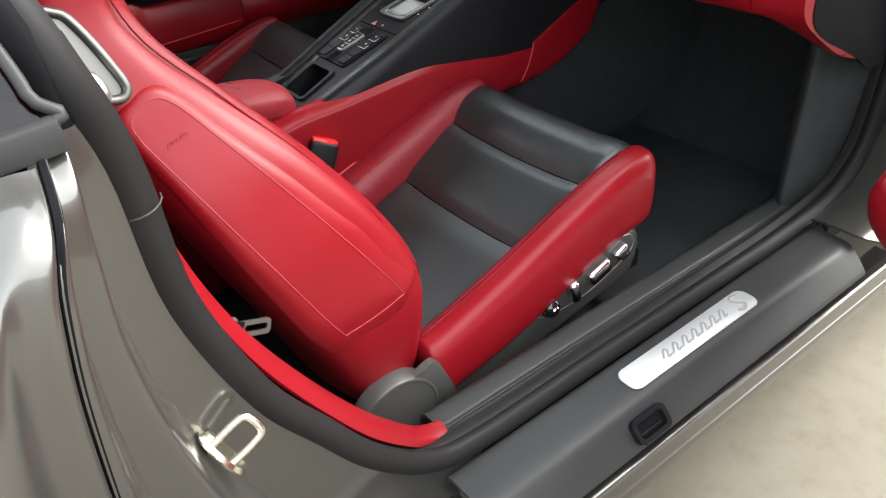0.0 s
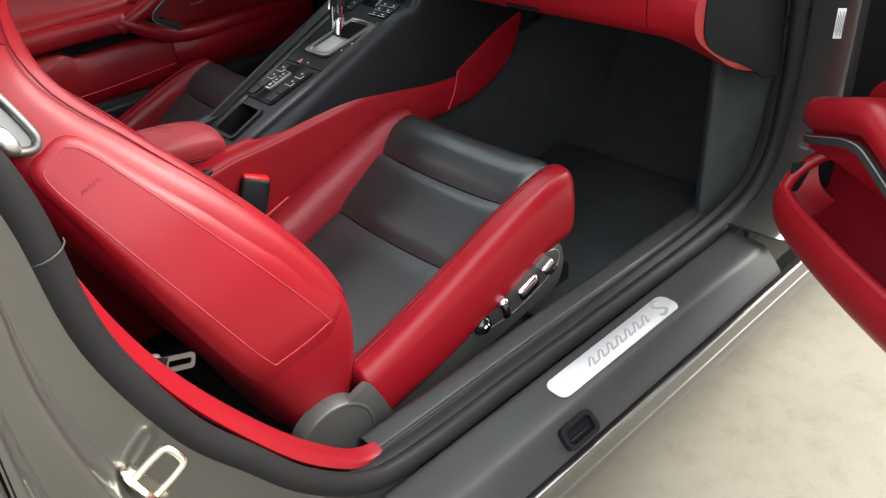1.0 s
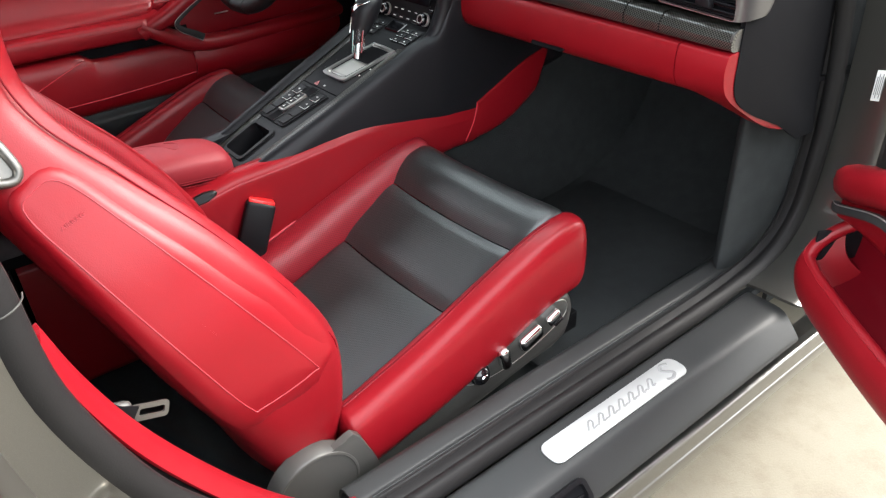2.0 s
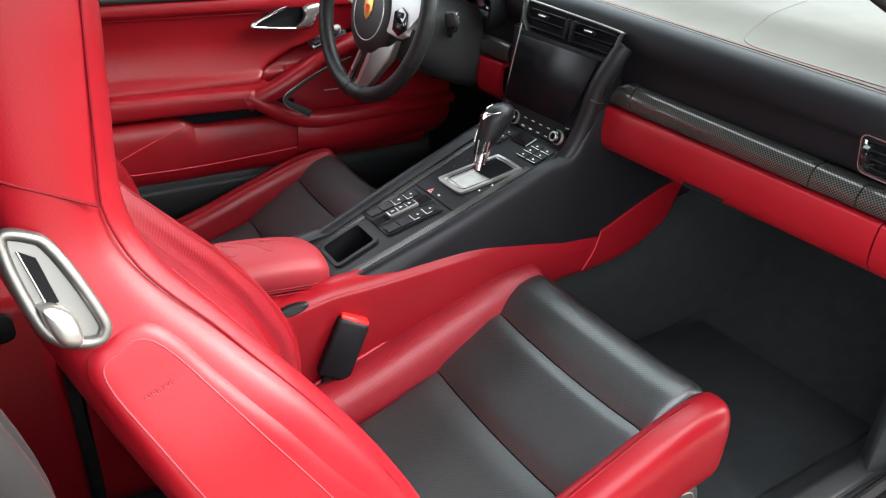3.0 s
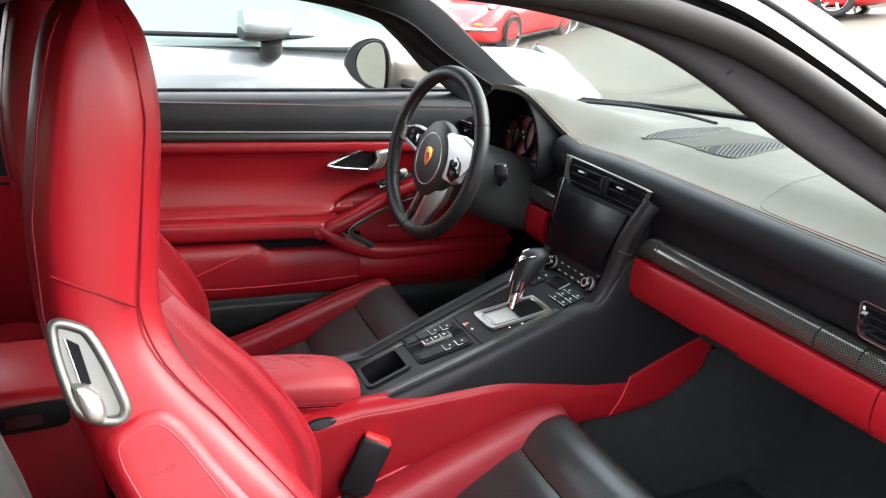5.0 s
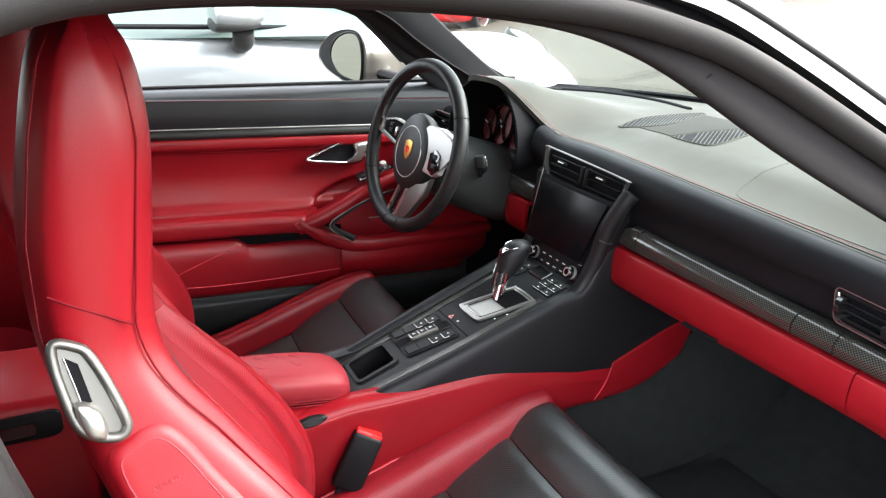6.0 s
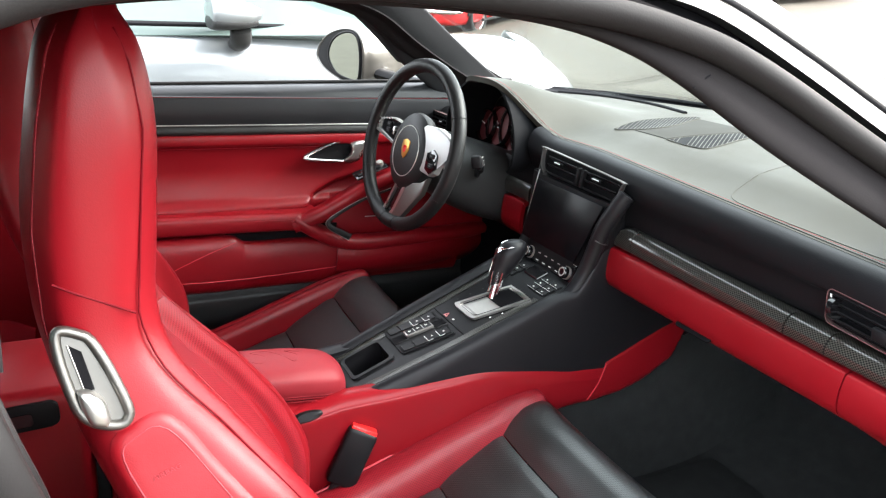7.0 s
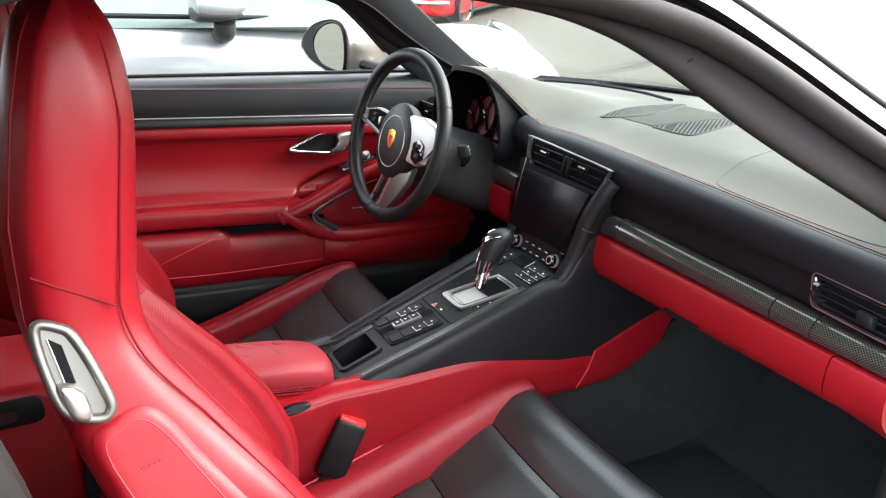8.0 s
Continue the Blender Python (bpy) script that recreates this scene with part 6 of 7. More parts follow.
rows = [[(x, y, z) for y in (-0.1, -0.03, 0.03, 0.1)] for x, z in ((-0.62, 0.53), (-0.4, 0.52), (-0.22, 0.47), (0.26, 0.47), (0.62, 0.58), (1.05, 0.64))]
sheet("tunnel_top", net(rows, 3, 2), MATT, tunnel, thick=-0.02)
rows = [[(x, -0.085 - 0.02 * (z < 0.4), z) for z in (0.15, 0.3, 0.45, 0.62)] for x in (0.25, 0.5, 0.8, 1.1)]
sheet("tunnel_carpet", net(rows, 3, 3), CARPET, tunnel, "black carpet tunnel side", thick=-0.01)

# armrest
arm = thing("armrest", "worn red leather armrest lid on the centre console", "armrest")
rows = []
for x, zc_, h, w in ((-0.52, 0.570, 0.040, 0.10), (-0.48, 0.570, 0.052, 0.122), (-0.38, 0.564, 0.054, 0.132), (-0.28, 0.555, 0.054, 0.134), (-0.222, 0.546, 0.050, 0.126), (-0.196, 0.538, 0.040, 0.104), (-0.187, 0.533, 0.020, 0.06)):
    rows.append([(x, -0.006 + a, b + 0.010 * (1 - (2 * a / w) ** 2)) for a, b in superloop(0, zc_, w, h, 16, 3.6)])
skin("lid", net(rows, 5, 3, cv=True)[:, ::-1], ARMLEATHER, arm, "padded red-brown leather lid")
sd = spline([(-0.50, -0.0685, 0.556), (-0.38, -0.0735, 0.549), (-0.28, -0.0745, 0.540), (-0.228, -0.0700, 0.533), (-0.200, -0.052, 0.528), (-0.188, -0.012, 0.526)], 5)
tube("seam_piping", sd, 0.0014, RED_DEEP, arm, n=6)
stitches("stitching", sd, RED_THREAD, arm, lift=(0, -0.001, 0.005))
stitches("stitching", sd, RED_THREAD, arm, lift=(0, -0.001, -0.005))
# a pressed flourish in the lid
fl_ = spline([(-0.395, 0.030), (-0.375, 0.004), (-0.345, -0.020), (-0.330, 0.004), (-0.352, 0.024), (-0.325, 0.030), (-0.300, 0.006), (-0.282, -0.018), (-0.270, 0.006), (-0.288, 0.026), (-0.262, 0.022)], 6)
tube("embossed_line", [(x, y - 0.006, float(np.interp(x, [-0.48, -0.38, -0.28, -0.222], [0.596, 0.591, 0.582, 0.571])) + 0.010 * (1 - (2 * y / 0.13) ** 2) - 0.0006) for x, y in fl_], 0.0013, ARMLEATHER, arm, n=6)
rows = []
for x, w in ((-0.52, 0.15), (-0.36, 0.172), (-0.26, 0.172), (-0.215, 0.150), (-0.196, 0.10)):
    rows.append([(x, -0.008 + a, b) for a, b in superloop(0, 0.500, w, 0.060, 16, 3.4)])
skin("base", net(rows, 4, 3, cv=True)[:, ::-1], RED, arm)
part("latch", lathe([(0, 0.004), (0.008, 0.004), (0.011, 0.001), (0.012, -0.002)], 24), SATIN, arm, "black oval latch", m=axes((-0.278, -0.0975, 0.516), (1, 0, 0.12), (0, 0.45, 0.9)) @ Matrix.Diagonal((2.8, 0.9, 1.6, 1)))

# buckle
buckle = thing("seat_belt_buckle", "black seat belt buckle with red release button", "seat belt buckle")
bmx = axes((-0.202, -0.122, 0.432), (0.42, 0.05, 0.90), (0.85, -0.35, -0.40))
part("housing", rbox(0.110, 0.056, 0.034, 0.007, 3), SATIN, buckle, m=bmx)
part("release_button", rbox(0.012, 0.049, 0.026, 0.003, 2), REDPLASTIC, buckle, "red release button", m=bmx @ pose(0.0545, 0, 0))
part("stalk", rbox(0.14, 0.028, 0.012, 0.004), SATIN, buckle, m=bmx @ pose(-0.10, 0, 0))
tongue = thing("seat_belt_tongue", "metal seat belt tongue hanging on grey webbing", "seat belt")
tm = axes((-0.562, -0.640, 0.574), (0.88, 0.15, -0.42), (0.45, 0.20, 0.87))
part("tongue", frame_of(rrect(0.046, 0.019, 0.005), [(x * 0.66 + 0.003, y * 0.42) for x, y in rrect(0.046, 0.019, 0.005)], 0.003), BEZEL, tongue, "metal tongue plate", m=tm)
part("grip", rbox(0.036, 0.032, 0.014, 0.006, 3), SEATGREY, tongue, "grey plastic grip", m=tm @ pose(-0.040, 0, 0.001))
belt = spline([(-0.585, -0.652, 0.575), (-0.610, -0.660, 0.60), (-0.640, -0.664, 0.66), (-0.665, -0.662, 0.74)], 6)
skin("webbing", sweep(belt, [(-0.0008, -0.022), (0.0008, -0.022), (0.0008, 0.022), (-0.0008, 0.022)], up=(1, 0.3, 0)), SATIN, tongue, "dark belt webbing")

# ---- steering wheel ----
sw_ = thing("steering_wheel", "black leather three-spoke steering wheel with silver spokes", "steering wheel")
WY, WT = radians(6.4), radians(13)
WM = axes((0.103, 0.367, 0.899), (math.sin(WY), -math.cos(WY), 0), (math.cos(WY) * math.sin(WT), math.sin(WY) * math.sin(WT), math.cos(WT)))
WH = WM @ pose(0, -0.015, 0.018)
R = 0.1872
rim = np.array([[WM @ Vector(((R + 0.0165 * math.cos(b)) * math.cos(a), (R + 0.0165 * math.cos(b)) * math.sin(a), 0.0172 * math.sin(b))) for b in np.linspace(0, 2 * math.pi, 14)[:-1]] for a in np.linspace(0, 2 * math.pi, 65)])
skin("rim", rim, RIMLEATHER, sw_, "black leather rim", cap=False)
for a in (28, 152, 208, 332, 262, 278):
    rr = [WM @ Vector(((R + 0.0169 * math.cos(b)) * math.cos(radians(a)), (R + 0.0169 * math.cos(b)) * math.sin(radians(a)), 0.0176 * math.sin(b))) for b in np.linspace(0, 2 * math.pi, 16)[:-1]]
    tube("rim_seam", [tuple(v) for v in rr], 0.0007, SATIN, sw_, closed=True, n=5)
part("airbag_cover", lathe([(0.068, -0.045), (0.072, -0.030), (0.070, -0.020), (0.060, -0.012), (0.040, -0.008), (0, -0.007)], 36), RIMLEATHER, sw_, "round black airbag cover", m=WH @ Matrix.Diagonal((1.18, 1.30, 1, 1)))
tube("hub_ring", [tuple(WH @ Vector((0.054 * math.cos(a), 0.060 * math.sin(a), -0.0088))) for a in np.linspace(0, 2 * math.pi, 40)[:-1]], 0.0011, SILVER, sw_, closed=True, n=6)
crest = [(-0.012, 0.016), (0, 0.019), (0.012, 0.016), (0.0125, 0.0), (0.007, -0.012), (0, -0.018), (-0.007, -0.012), (-0.0125, 0.0)]
part("emblem", prism(crest[::-1], 0.003, 0.001), GOLD, sw_, "small gold and red shield emblem", m=WH @ pose(0, 0.004, -0.008) @ Matrix.Diagonal((1.25, 1.25, 1, 1)))
part("emblem_field", prism([(x * 0.5, y * 0.5) for x, y in crest][::-1], 0.001), REDPLASTIC, sw_, m=WH @ pose(0, 0.004, -0.005))
# Right spoke in paler metal than the left: sky light put into the material.
RS = [(0.030, 0.058), (0.052, 0.072), (0.104, 0.074), (0.150, 0.062), (0.172, 0.048), (0.174, 0.018), (0.150, 0.006), (0.133, -0.010), (0.128, -0.026), (0.107, -0.036), (0.050, -0.030)]
part("spoke", prism(RS[::-1], 0.016, 0.005, 3), PLATE, sw_, "satin silver spoke", m=WH @ pose(0, 0, -0.030))
part("switch_pad", prism([(0.088, 0.014), (0.111, 0.025), (0.130, 0.016), (0.136, -0.014), (0.112, -0.031), (0.090, -0.022)][::-1], 0.004, 0.0015), GLOSS, sw_, "black switch pad", m=WH @ pose(0, 0, -0.0145))
LS = [(-0.174, 0.052), (-0.100, 0.065), (-0.018, 0.057), (-0.022, 0.002), (-0.054, -0.002), (-0.172, 0.023)]
LI = [(-0.160, 0.0505), (-0.099, 0.061), (-0.024, 0.053), (-0.028, 0.006), (-0.055, 0.002), (-0.160, 0.028)]
part("spoke", frame_of(LS, LI, 0.014), GRIPSILVER, sw_, "thin satin silver spoke frame", m=WH @ pose(0, 0, -0.030))
part("switch_pad", prism(LI, 0.010), GLOSS, sw_, "black switch pad", m=WH @ pose(0, 0, -0.030))
part("pad_roller", rbox(0.010, 0.022, 0.010, 0.004, 2), GRIPSILVER, sw_, m=WH @ pose(-0.085, 0.034, -0.018))
for x, y in ((-0.115, 0.046), (-0.115, 0.032), (-0.058, 0.044), (-0.056, 0.024), (0.112, 0.010), (0.114, -0.012)):
    part("pad_key", rbox(0.020, 0.011, 0.005, 0.002, 1), SATIN, sw_, m=WH @ pose(x, y, -0.018 if x < 0 else -0.010))
    part("switch_mark", rbox(0.007, 0.0025, 0.001, 0.0003, 1), SEATGREY, sw_, m=WH @ pose(x, y, -0.0150 if x < 0 else -0.0070))
LL = [(-0.014, -0.064), (0.026, -0.078), (0.002, -0.146), (-0.020, -0.170), (-0.058, -0.168)]
LM = [(-0.012, -0.078), (0.012, -0.085), (-0.010, -0.146), (-0.024, -0.160), (-0.046, -0.160)]
part("lower_spoke", frame_of(LL, LM, 0.013), GRIPSILVER, sw_, "thin satin silver lower spoke", m=WH @ pose(0, 0, -0.030))
part("spoke_well", prism(LM, 0.006), GLOSS, sw_, "gloss black well in the lower spoke", m=WH @ pose(0, 0, -0.030))
part("lower_spoke", prism([(0.028, -0.070), (0.076, -0.064), (0.104, -0.040), (0.094, -0.081), (0.046, -0.137), (0.014, -0.172), (-0.018, -0.170), (0.004, -0.146)][::-1], 0.013, 0.005, 3), BEZEL, sw_, "satin grey lower spoke", m=WH @ pose(0, 0, -0.030))
part("hub", lathe([(0.05, -0.10), (0.056, -0.05), (0.058, -0.03), (0, -0.03)], 28), SATIN, sw_, m=WH)
col = thing("steering_column", "black steering column shroud with switch stalks", "steering column")
rows = [[tuple(WM @ Vector((a, b - d, z))) for a, b in superloop(0, 0, w, h, 16, 3.0)] for z, w, h, d in ((-0.055, 0.10, 0.10, 0.012), (-0.066, 0.150, 0.135, 0.020), (-0.085, 0.172, 0.155, 0.026), (-0.14, 0.196, 0.172, 0.036), (-0.20, 0.226, 0.182, 0.044), (-0.255, 0.236, 0.184, 0.048))]
skin("shroud", net(rows, 4, 3, cv=True), PLASTIC, col, "dark grey column shroud")
for sx in (-1, 1):
    tube("shift_paddle", [tuple(WM @ Vector((sx * 0.10, q, -0.045))) for q in (-0.03, 0.0, 0.045)], 0.007, SILVER, col, ry=0.003)
tube("stalk", spline([(0.200, 0.530, 0.893), (0.228, 0.478, 0.872), (0.245, 0.455, 0.858)], 4), 0.008, SATIN, col, n=12)
sock = Vector((0.233, 0.2635, 0.862))
tip_ = Vector((0.199, 0.213, 0.890))
part("stalk_socket", lathe([(0.021, -0.006), (0.021, 0.001), (0.017, 0.003), (0.014, -0.001), (0, -0.002)], 24), MATT, col, "round black stalk socket", m=axes(sock, (0.62, 0.78, 0.0), (0, 0, 1)))
part("stalk_ball", lathe([(0, 0.014), (0.007, 0.012), (0.012, 0.006), (0.013, 0.0), (0.010, -0.006)], 20), SATIN, col, m=axes(sock, (0.62, 0.78, 0.0), (0, 0, 1)))
st_ = part("stalk", rbox((tip_ - sock).length, 0.014, 0.016, 0.005, 3), SATIN, col, "black switch stalk", m=axes((sock + tip_) / 2, tip_ - sock, (0, 0, 1)))
hm_ = axes(tip_, (0.62, 0.78, 0), (-0.12, 0.10, 1))
part("stalk_switch", rbox(0.024, 0.030, 0.024, 0.005, 3), SATIN, st_, m=hm_)
part("rocker", rbox(0.013, 0.011, 0.005, 0.0015, 2), PLASTIC, st_, "grey rocker switch", m=hm_ @ pose(0, -0.003, 0.0125))
for q in (-0.008, 0.003):
    part("switch_mark", rbox(0.012, 0.0010, 0.0006, 0.0002, 1), SILVER, st_, m=hm_ @ pose(0, q, 0.0152))
for q in (-0.005, 0.004):
    part("switch_mark", rbox(0.004, 0.0022, 0.0006, 0.0002, 1), WHITE, st_, m=hm_ @ pose(q, 0.010, 0.0125))

# ---- rear seats, as far as the gap beside the front seat shows them ----
rear = thing("rear_seat", "red leather rear seat with a black side pocket", "rear seat")
rows = [[(-0.72, y, 0.44), (-0.80, y, 0.47), (-0.98, y, 0.44), (-1.12, y, 0.46), (-1.18, y, 0.66), (-1.20, y, 0.86), (-1.27, y, 0.90)] for y in (-0.60, -0.5, -0.3, -0.12, 0.0, 0.12, 0.3, 0.5, 0.60)]
sheet("squab", net(rows, 3, 4), RED, rear, "red leather rear squab", thick=-0.04)
part("centre_box", rbox(0.50, 0.21, 0.42, 0.02, 3), RED, rear, "red leather centre box", m=pose(-0.87, 0.0, 0.435))
part("box_vent", prism(rrect(0.10, 0.042, 0.012), 0.006, 0.002), SATIN, rear, "black vent plate in the centre box", m=axes((-0.712, -0.106, 0.610), (1, 0, 0.05), (0, 0, 1)))
part("vent_slot", prism(rrect(0.05, 0.020, 0.006), 0.002), GLOSS, rear, m=axes((-0.722, -0.112, 0.607), (1, 0, 0.05), (0, 0, 1)))
part("seat_base", rbox(0.44, 1.2, 0.22, 0.02), CARPET, rear, m=pose(-0.94, 0, 0.30))


# ---- doors ----
def make_door(name, T, flip, label):
    """A door's inner side. T lays the driver's door, closed, where the door stands."""
    d = thing(name, label, "car door")
    k = -1 if flip else 1

    def S(nm, rows, mat, lab="", pu=4, pv=4, thick=0.008, raw=False):
        g = np.asarray(rows) if raw else net(rows, pu, pv)
        return sheet(nm, T(g), mat, d, lab, thick=thick * k)

    def Tu(nm, pts, r, mat, lab="", per=6, **kw):
        return tube(nm, T(spline(pts, per)), r, mat, d, lab, **kw)
    xs = (-0.62, -0.45, -0.25, -0.05, 0.15, 0.32, 0.50)
    S("door_skin", [[(x, 0.83 + 0.03 * (x > 0.5), 0.975 - 0.05 * (x > 0.5)), (x, 0.87, 0.9), (x, 0.905, 0.7), (x, 0.90, 0.45), (x, 0.875, 0.26)] for x in (-0.68, -0.4, 0.0, 0.4, 0.74)], PAINT, "grey metallic outer skin", thick=-0.006)
    S("door_top", [[(x, 0.80, 0.991 + 0.025 * x), (x, 0.745, 0.991 + 0.025 * x), (x, 0.718, 0.988 + 0.022 * x), (x, 0.702, 0.977 + 0.015 * x), (x, 0.694, 0.962), (x, 0.6885, 0.957), (x, 0.687, 0.92), (x, 0.694, 0.892)] for x in (-0.64, -0.4, 0.0, 0.3, 0.55)], DOORTOP, "black leather door top with a red stitched seam")
    Tu("window_seal", [(x, 0.752, 0.994 + 0.025 * x) for x in (-0.66, -0.2, 0.2, 0.6)], 0.005, RUBBER)
    st = spline([(x, 0.6885, 0.960) for x in (-0.63, -0.2, 0.2, 0.52)], 6)
    tube("seam_piping", T(st), 0.0007, RED_DEEP, d, n=5)
    Tu("trim_line", [(x, 0.6885, 0.8915) for x in (-0.63, -0.2, 0.2, 0.40)], 0.0014, SILVER, "thin chrome line")
    S("trim_strip", [[(x, 0.694, 0.890), (x, 0.688, 0.882), (x, 0.688, 0.872), (x, 0.697, 0.864)] for x in (-0.63, -0.2, 0.2, 0.42)], PLASTIC, "dark grey trim strip")
    # red upper panel
    g = net([[(x, 0.700, 0.866), (x, 0.690, 0.862), (x, 0.690, 0.842), (x, 0.703, 0.825), (x, 0.715, 0.76), (x, 0.705, 0.70), (x, 0.685, 0.675), (x, 0.690, 0.64), (x, 0.71, 0.56)] for x in xs], 30, 14)
    # the hollow behind the grab handle, under a curved upper edge
    arc_ = np.interp(g[..., 0], [-0.06, -0.05, -0.027, -0.003, 0.045, 0.11, 0.152, 0.30], [0.640, 0.671, 0.696, 0.711, 0.734, 0.751, 0.761, 0.780])
    into = np.clip((arc_ + 0.006 - g[..., 2]) / 0.026, 0, 1) * np.clip((g[..., 0] + 0.060) / 0.030, 0, 1)
    g[..., 1] += 0.038 * into * into * (3 - 2 * into)
    S("upper_panel", g, RED, "red leather door panel", raw=True)
    Tu("seam_piping", [(x, 0.6985, 0.8295) for x in (-0.62, -0.2, 0.0)], 0.0012, RED_DEEP, n=6)
    # armrest and the pull that climbs from its front
    rows = []
    for x, y, z, w, h in ((-0.63, 0.672, 0.652, 0.07, 0.056), (-0.40, 0.668, 0.652, 0.074, 0.054), (-0.20, 0.665, 0.650, 0.078, 0.052), (-0.08, 0.662, 0.648, 0.082, 0.052), (-0.035, 0.658, 0.650, 0.086, 0.058)):
        rows.append([(x, y + a + 0.012, b) for a, b in superloop(0, z - 0.008, w, h, 16, 3.8)])
    skin("armrest", T(net(rows, 4, 3, cv=True))[:, ::(1 if flip else -1)], RED, d, "padded red leather armrest")
    sd = spline([(-0.62, 0.6475, 0.648), (-0.3, 0.6420, 0.650), (-0.06, 0.6325, 0.650)], 6)
    stitches("stitching", T(sd), RED_THREAD, d)
    pull = [(-0.095, 0.652, 0.630), (-0.060, 0.642, 0.646), (-0.015, 0.634, 0.668), (0.04, 0.630, 0.699), (0.10, 0.629, 0.733), (0.20, 0.634, 0.766), (0.32, 0.655, 0.79), (0.42, 0.68, 0.80)]
    g = sweep(spline(pull, 5), superloop(0, 0, 0.058, 0.040, 14, 3.2), up=(0, 0, 1), scale=np.linspace(1.0, 1.1, 36))
    skin("door_pull", T(g)[:, ::(-1 if flip else 1)], RED, d, "red leather door pull")
    lower = [(-0.088, 0.652, 0.648), (-0.065, 0.642, 0.632), (-0.020, 0.636, 0.604), (0.03, 0.634, 0.583), (0.10, 0.634, 0.572), (0.25, 0.640, 0.571), (0.42, 0.660, 0.572), (0.50, 0.69, 0.572)]
    g = sweep(spline(lower, 5), superloop(0, 0, 0.060, 0.040, 14, 2.6), up=(0, 0, 1), scale=np.linspace(1.0, 0.9, 36))
    skin("pocket_rim", T(g)[:, ::(-1 if flip else 1)], RED, d, "red leather speaker pocket rim")
    S("pocket_front", [[(x, y, 0.560), (x, y - 0.004, 0.53), (x, y + 0.006, 0.50), (x, y + 0.03, 0.475)] for x, y in ((0.02, 0.628), (0.12, 0.612), (0.28, 0.616), (0.42, 0.640), (0.50, 0.68))], RED, "red leather pocket front")
    S("speaker_cover", [[(x, 0.704 if x < 0.1 else 0.69, 0.70 + 0.02 * (x > 0.1)), (x, 0.69, 0.66), (x, 0.68, 0.60), (x, 0.69, 0.54)] for x in (0.02, 0.2, 0.4, 0.50)], RED, "red speaker cover")
    part("speaker_mark", rbox(0.04, 0.002, 0.003, 0.0005, 1), SILVER, d, m=Matrix.Translation(T(np.array([(0.135, 0.676, 0.632)]))[0]) @ (pose(0, 0, 0)))
    strip_ = spline([(0.16, 0.604, 0.728), (0.10, 0.600, 0.711), (0.05, 0.600, 0.690), (0.0, 0.601, 0.661), (-0.016, 0.603, 0.645), (-0.006, 0.603, 0.630), (0.02, 0.604, 0.615), (0.048, 0.606, 0.598)], 5)
    wide = np.interp(np.linspace(0, 1, len(strip_)), [0, 0.5, 1], [0.5, 0.9, 1.5])
    S("pull_strip", sweep(strip_, [(-0.006, 0.0), (-0.003, 0.0015), (0.003, 0.0015), (0.006, 0.0)], up=(0, -1, 0), scale=wide), PLASTIC, "slim grey trim strip", thick=0.004, raw=True)
    tube("strip_edge", T(sweep(strip_, [(0.0062, 0.001), (0.0062, 0.001)], up=(0, -1, 0), scale=wide)[:, 0]), 0.0009, SILVER, d, n=5)
    # lower map pocket
    S("lower_panel", [[(x, 0.672, zt), (x, 0.652, zt - 0.006), (x, 0.640, zt - 0.04), (x, 0.640, 0.50), (x, 0.655, 0.462), (x, 0.69, 0.445)] for x, zt in ((-0.63, 0.611), (-0.45, 0.611), (-0.32, 0.611), (-0.258, 0.609), (-0.235, 0.597), (-0.21, 0.588), (-0.08, 0.588), (0.03, 0.582), (0.10, 0.562), (0.40, 0.55))], RED, "red leather map pocket")
    # Matt black sheet stands in for the dark inside of the pocket's slot.
    S("pocket_dark", [[(x, 0.668, 0.622), (x, 0.670, 0.60), (x, 0.672, 0.56)] for x in (-0.27, -0.12, 0.03)], MATT, "matt black sheet standing in for the map pocket's dark inside", thick=0.004)
    lp = spline([(-0.250, 0.6395, 0.598), (-0.33, 0.6385, 0.567), (-0.412, 0.6385, 0.530), (-0.420, 0.6385, 0.513), (-0.392, 0.6390, 0.497), (-0.204, 0.6395, 0.494), (0.063, 0.6395, 0.506)], 6)
    tube("seam_piping", T(lp), 0.0011, PIPING, d, n=6)
    S("lower_edge", [[(x, 0.698, 0.52), (x, 0.69, 0.446), (x, 0.675, 0.42), (x, 0.70, 0.36), (x, 0.75, 0.30)] for x in (-0.64, -0.2, 0.2, 0.60)], PLASTIC, "dark grey lower door edge")
    # inner handle
    h = new("door_handle")
    h.parent = d
    tagged(h, "chrome inner door handle in an oval dish")
    ho = [(-0.057, 0.801), (-0.035, 0.815), (0.0, 0.831), (0.04, 0.844), (0.08, 0.847), (0.119, 0.845), (0.108, 0.815), (0.089, 0.790), (0.045, 0.789), (-0.02, 0.794)]
    p = spline([(x, 0.694, z) for x, z in ho], 4, closed=True)
    tube("bezel", T(p), 0.0048, CHROME, h, closed=True, n=8, up=(0, 1, 0))
    c = p.mean(0)
    S2 = np.array([p * f + c * (1 - f) + np.array((0, 0.004 * (1 - f), 0)) for f in (1.0, 0.8, 0.5, 0.2, 0.02)])
    S2 = np.concatenate([S2, S2[:, :1]], 1)
    sheet("dish", T(S2), MATT, h, "dark handle dish", thick=0.002 * k)
    lo = [tuple(v) for v in spline([(0.052, 0.790), (0.066, 0.803), (0.0745, 0.820), (0.071, 0.838), (0.092, 0.846), (0.119, 0.845), (0.109, 0.816), (0.089, 0.790)], 3, closed=True)]
    skin("lever", T(np.array([[(x, 0.693 - z, y) for x, y, z in r] for r in pillow(lo, 0.012)])), GRIPSILVER, h, "bright satin lever")
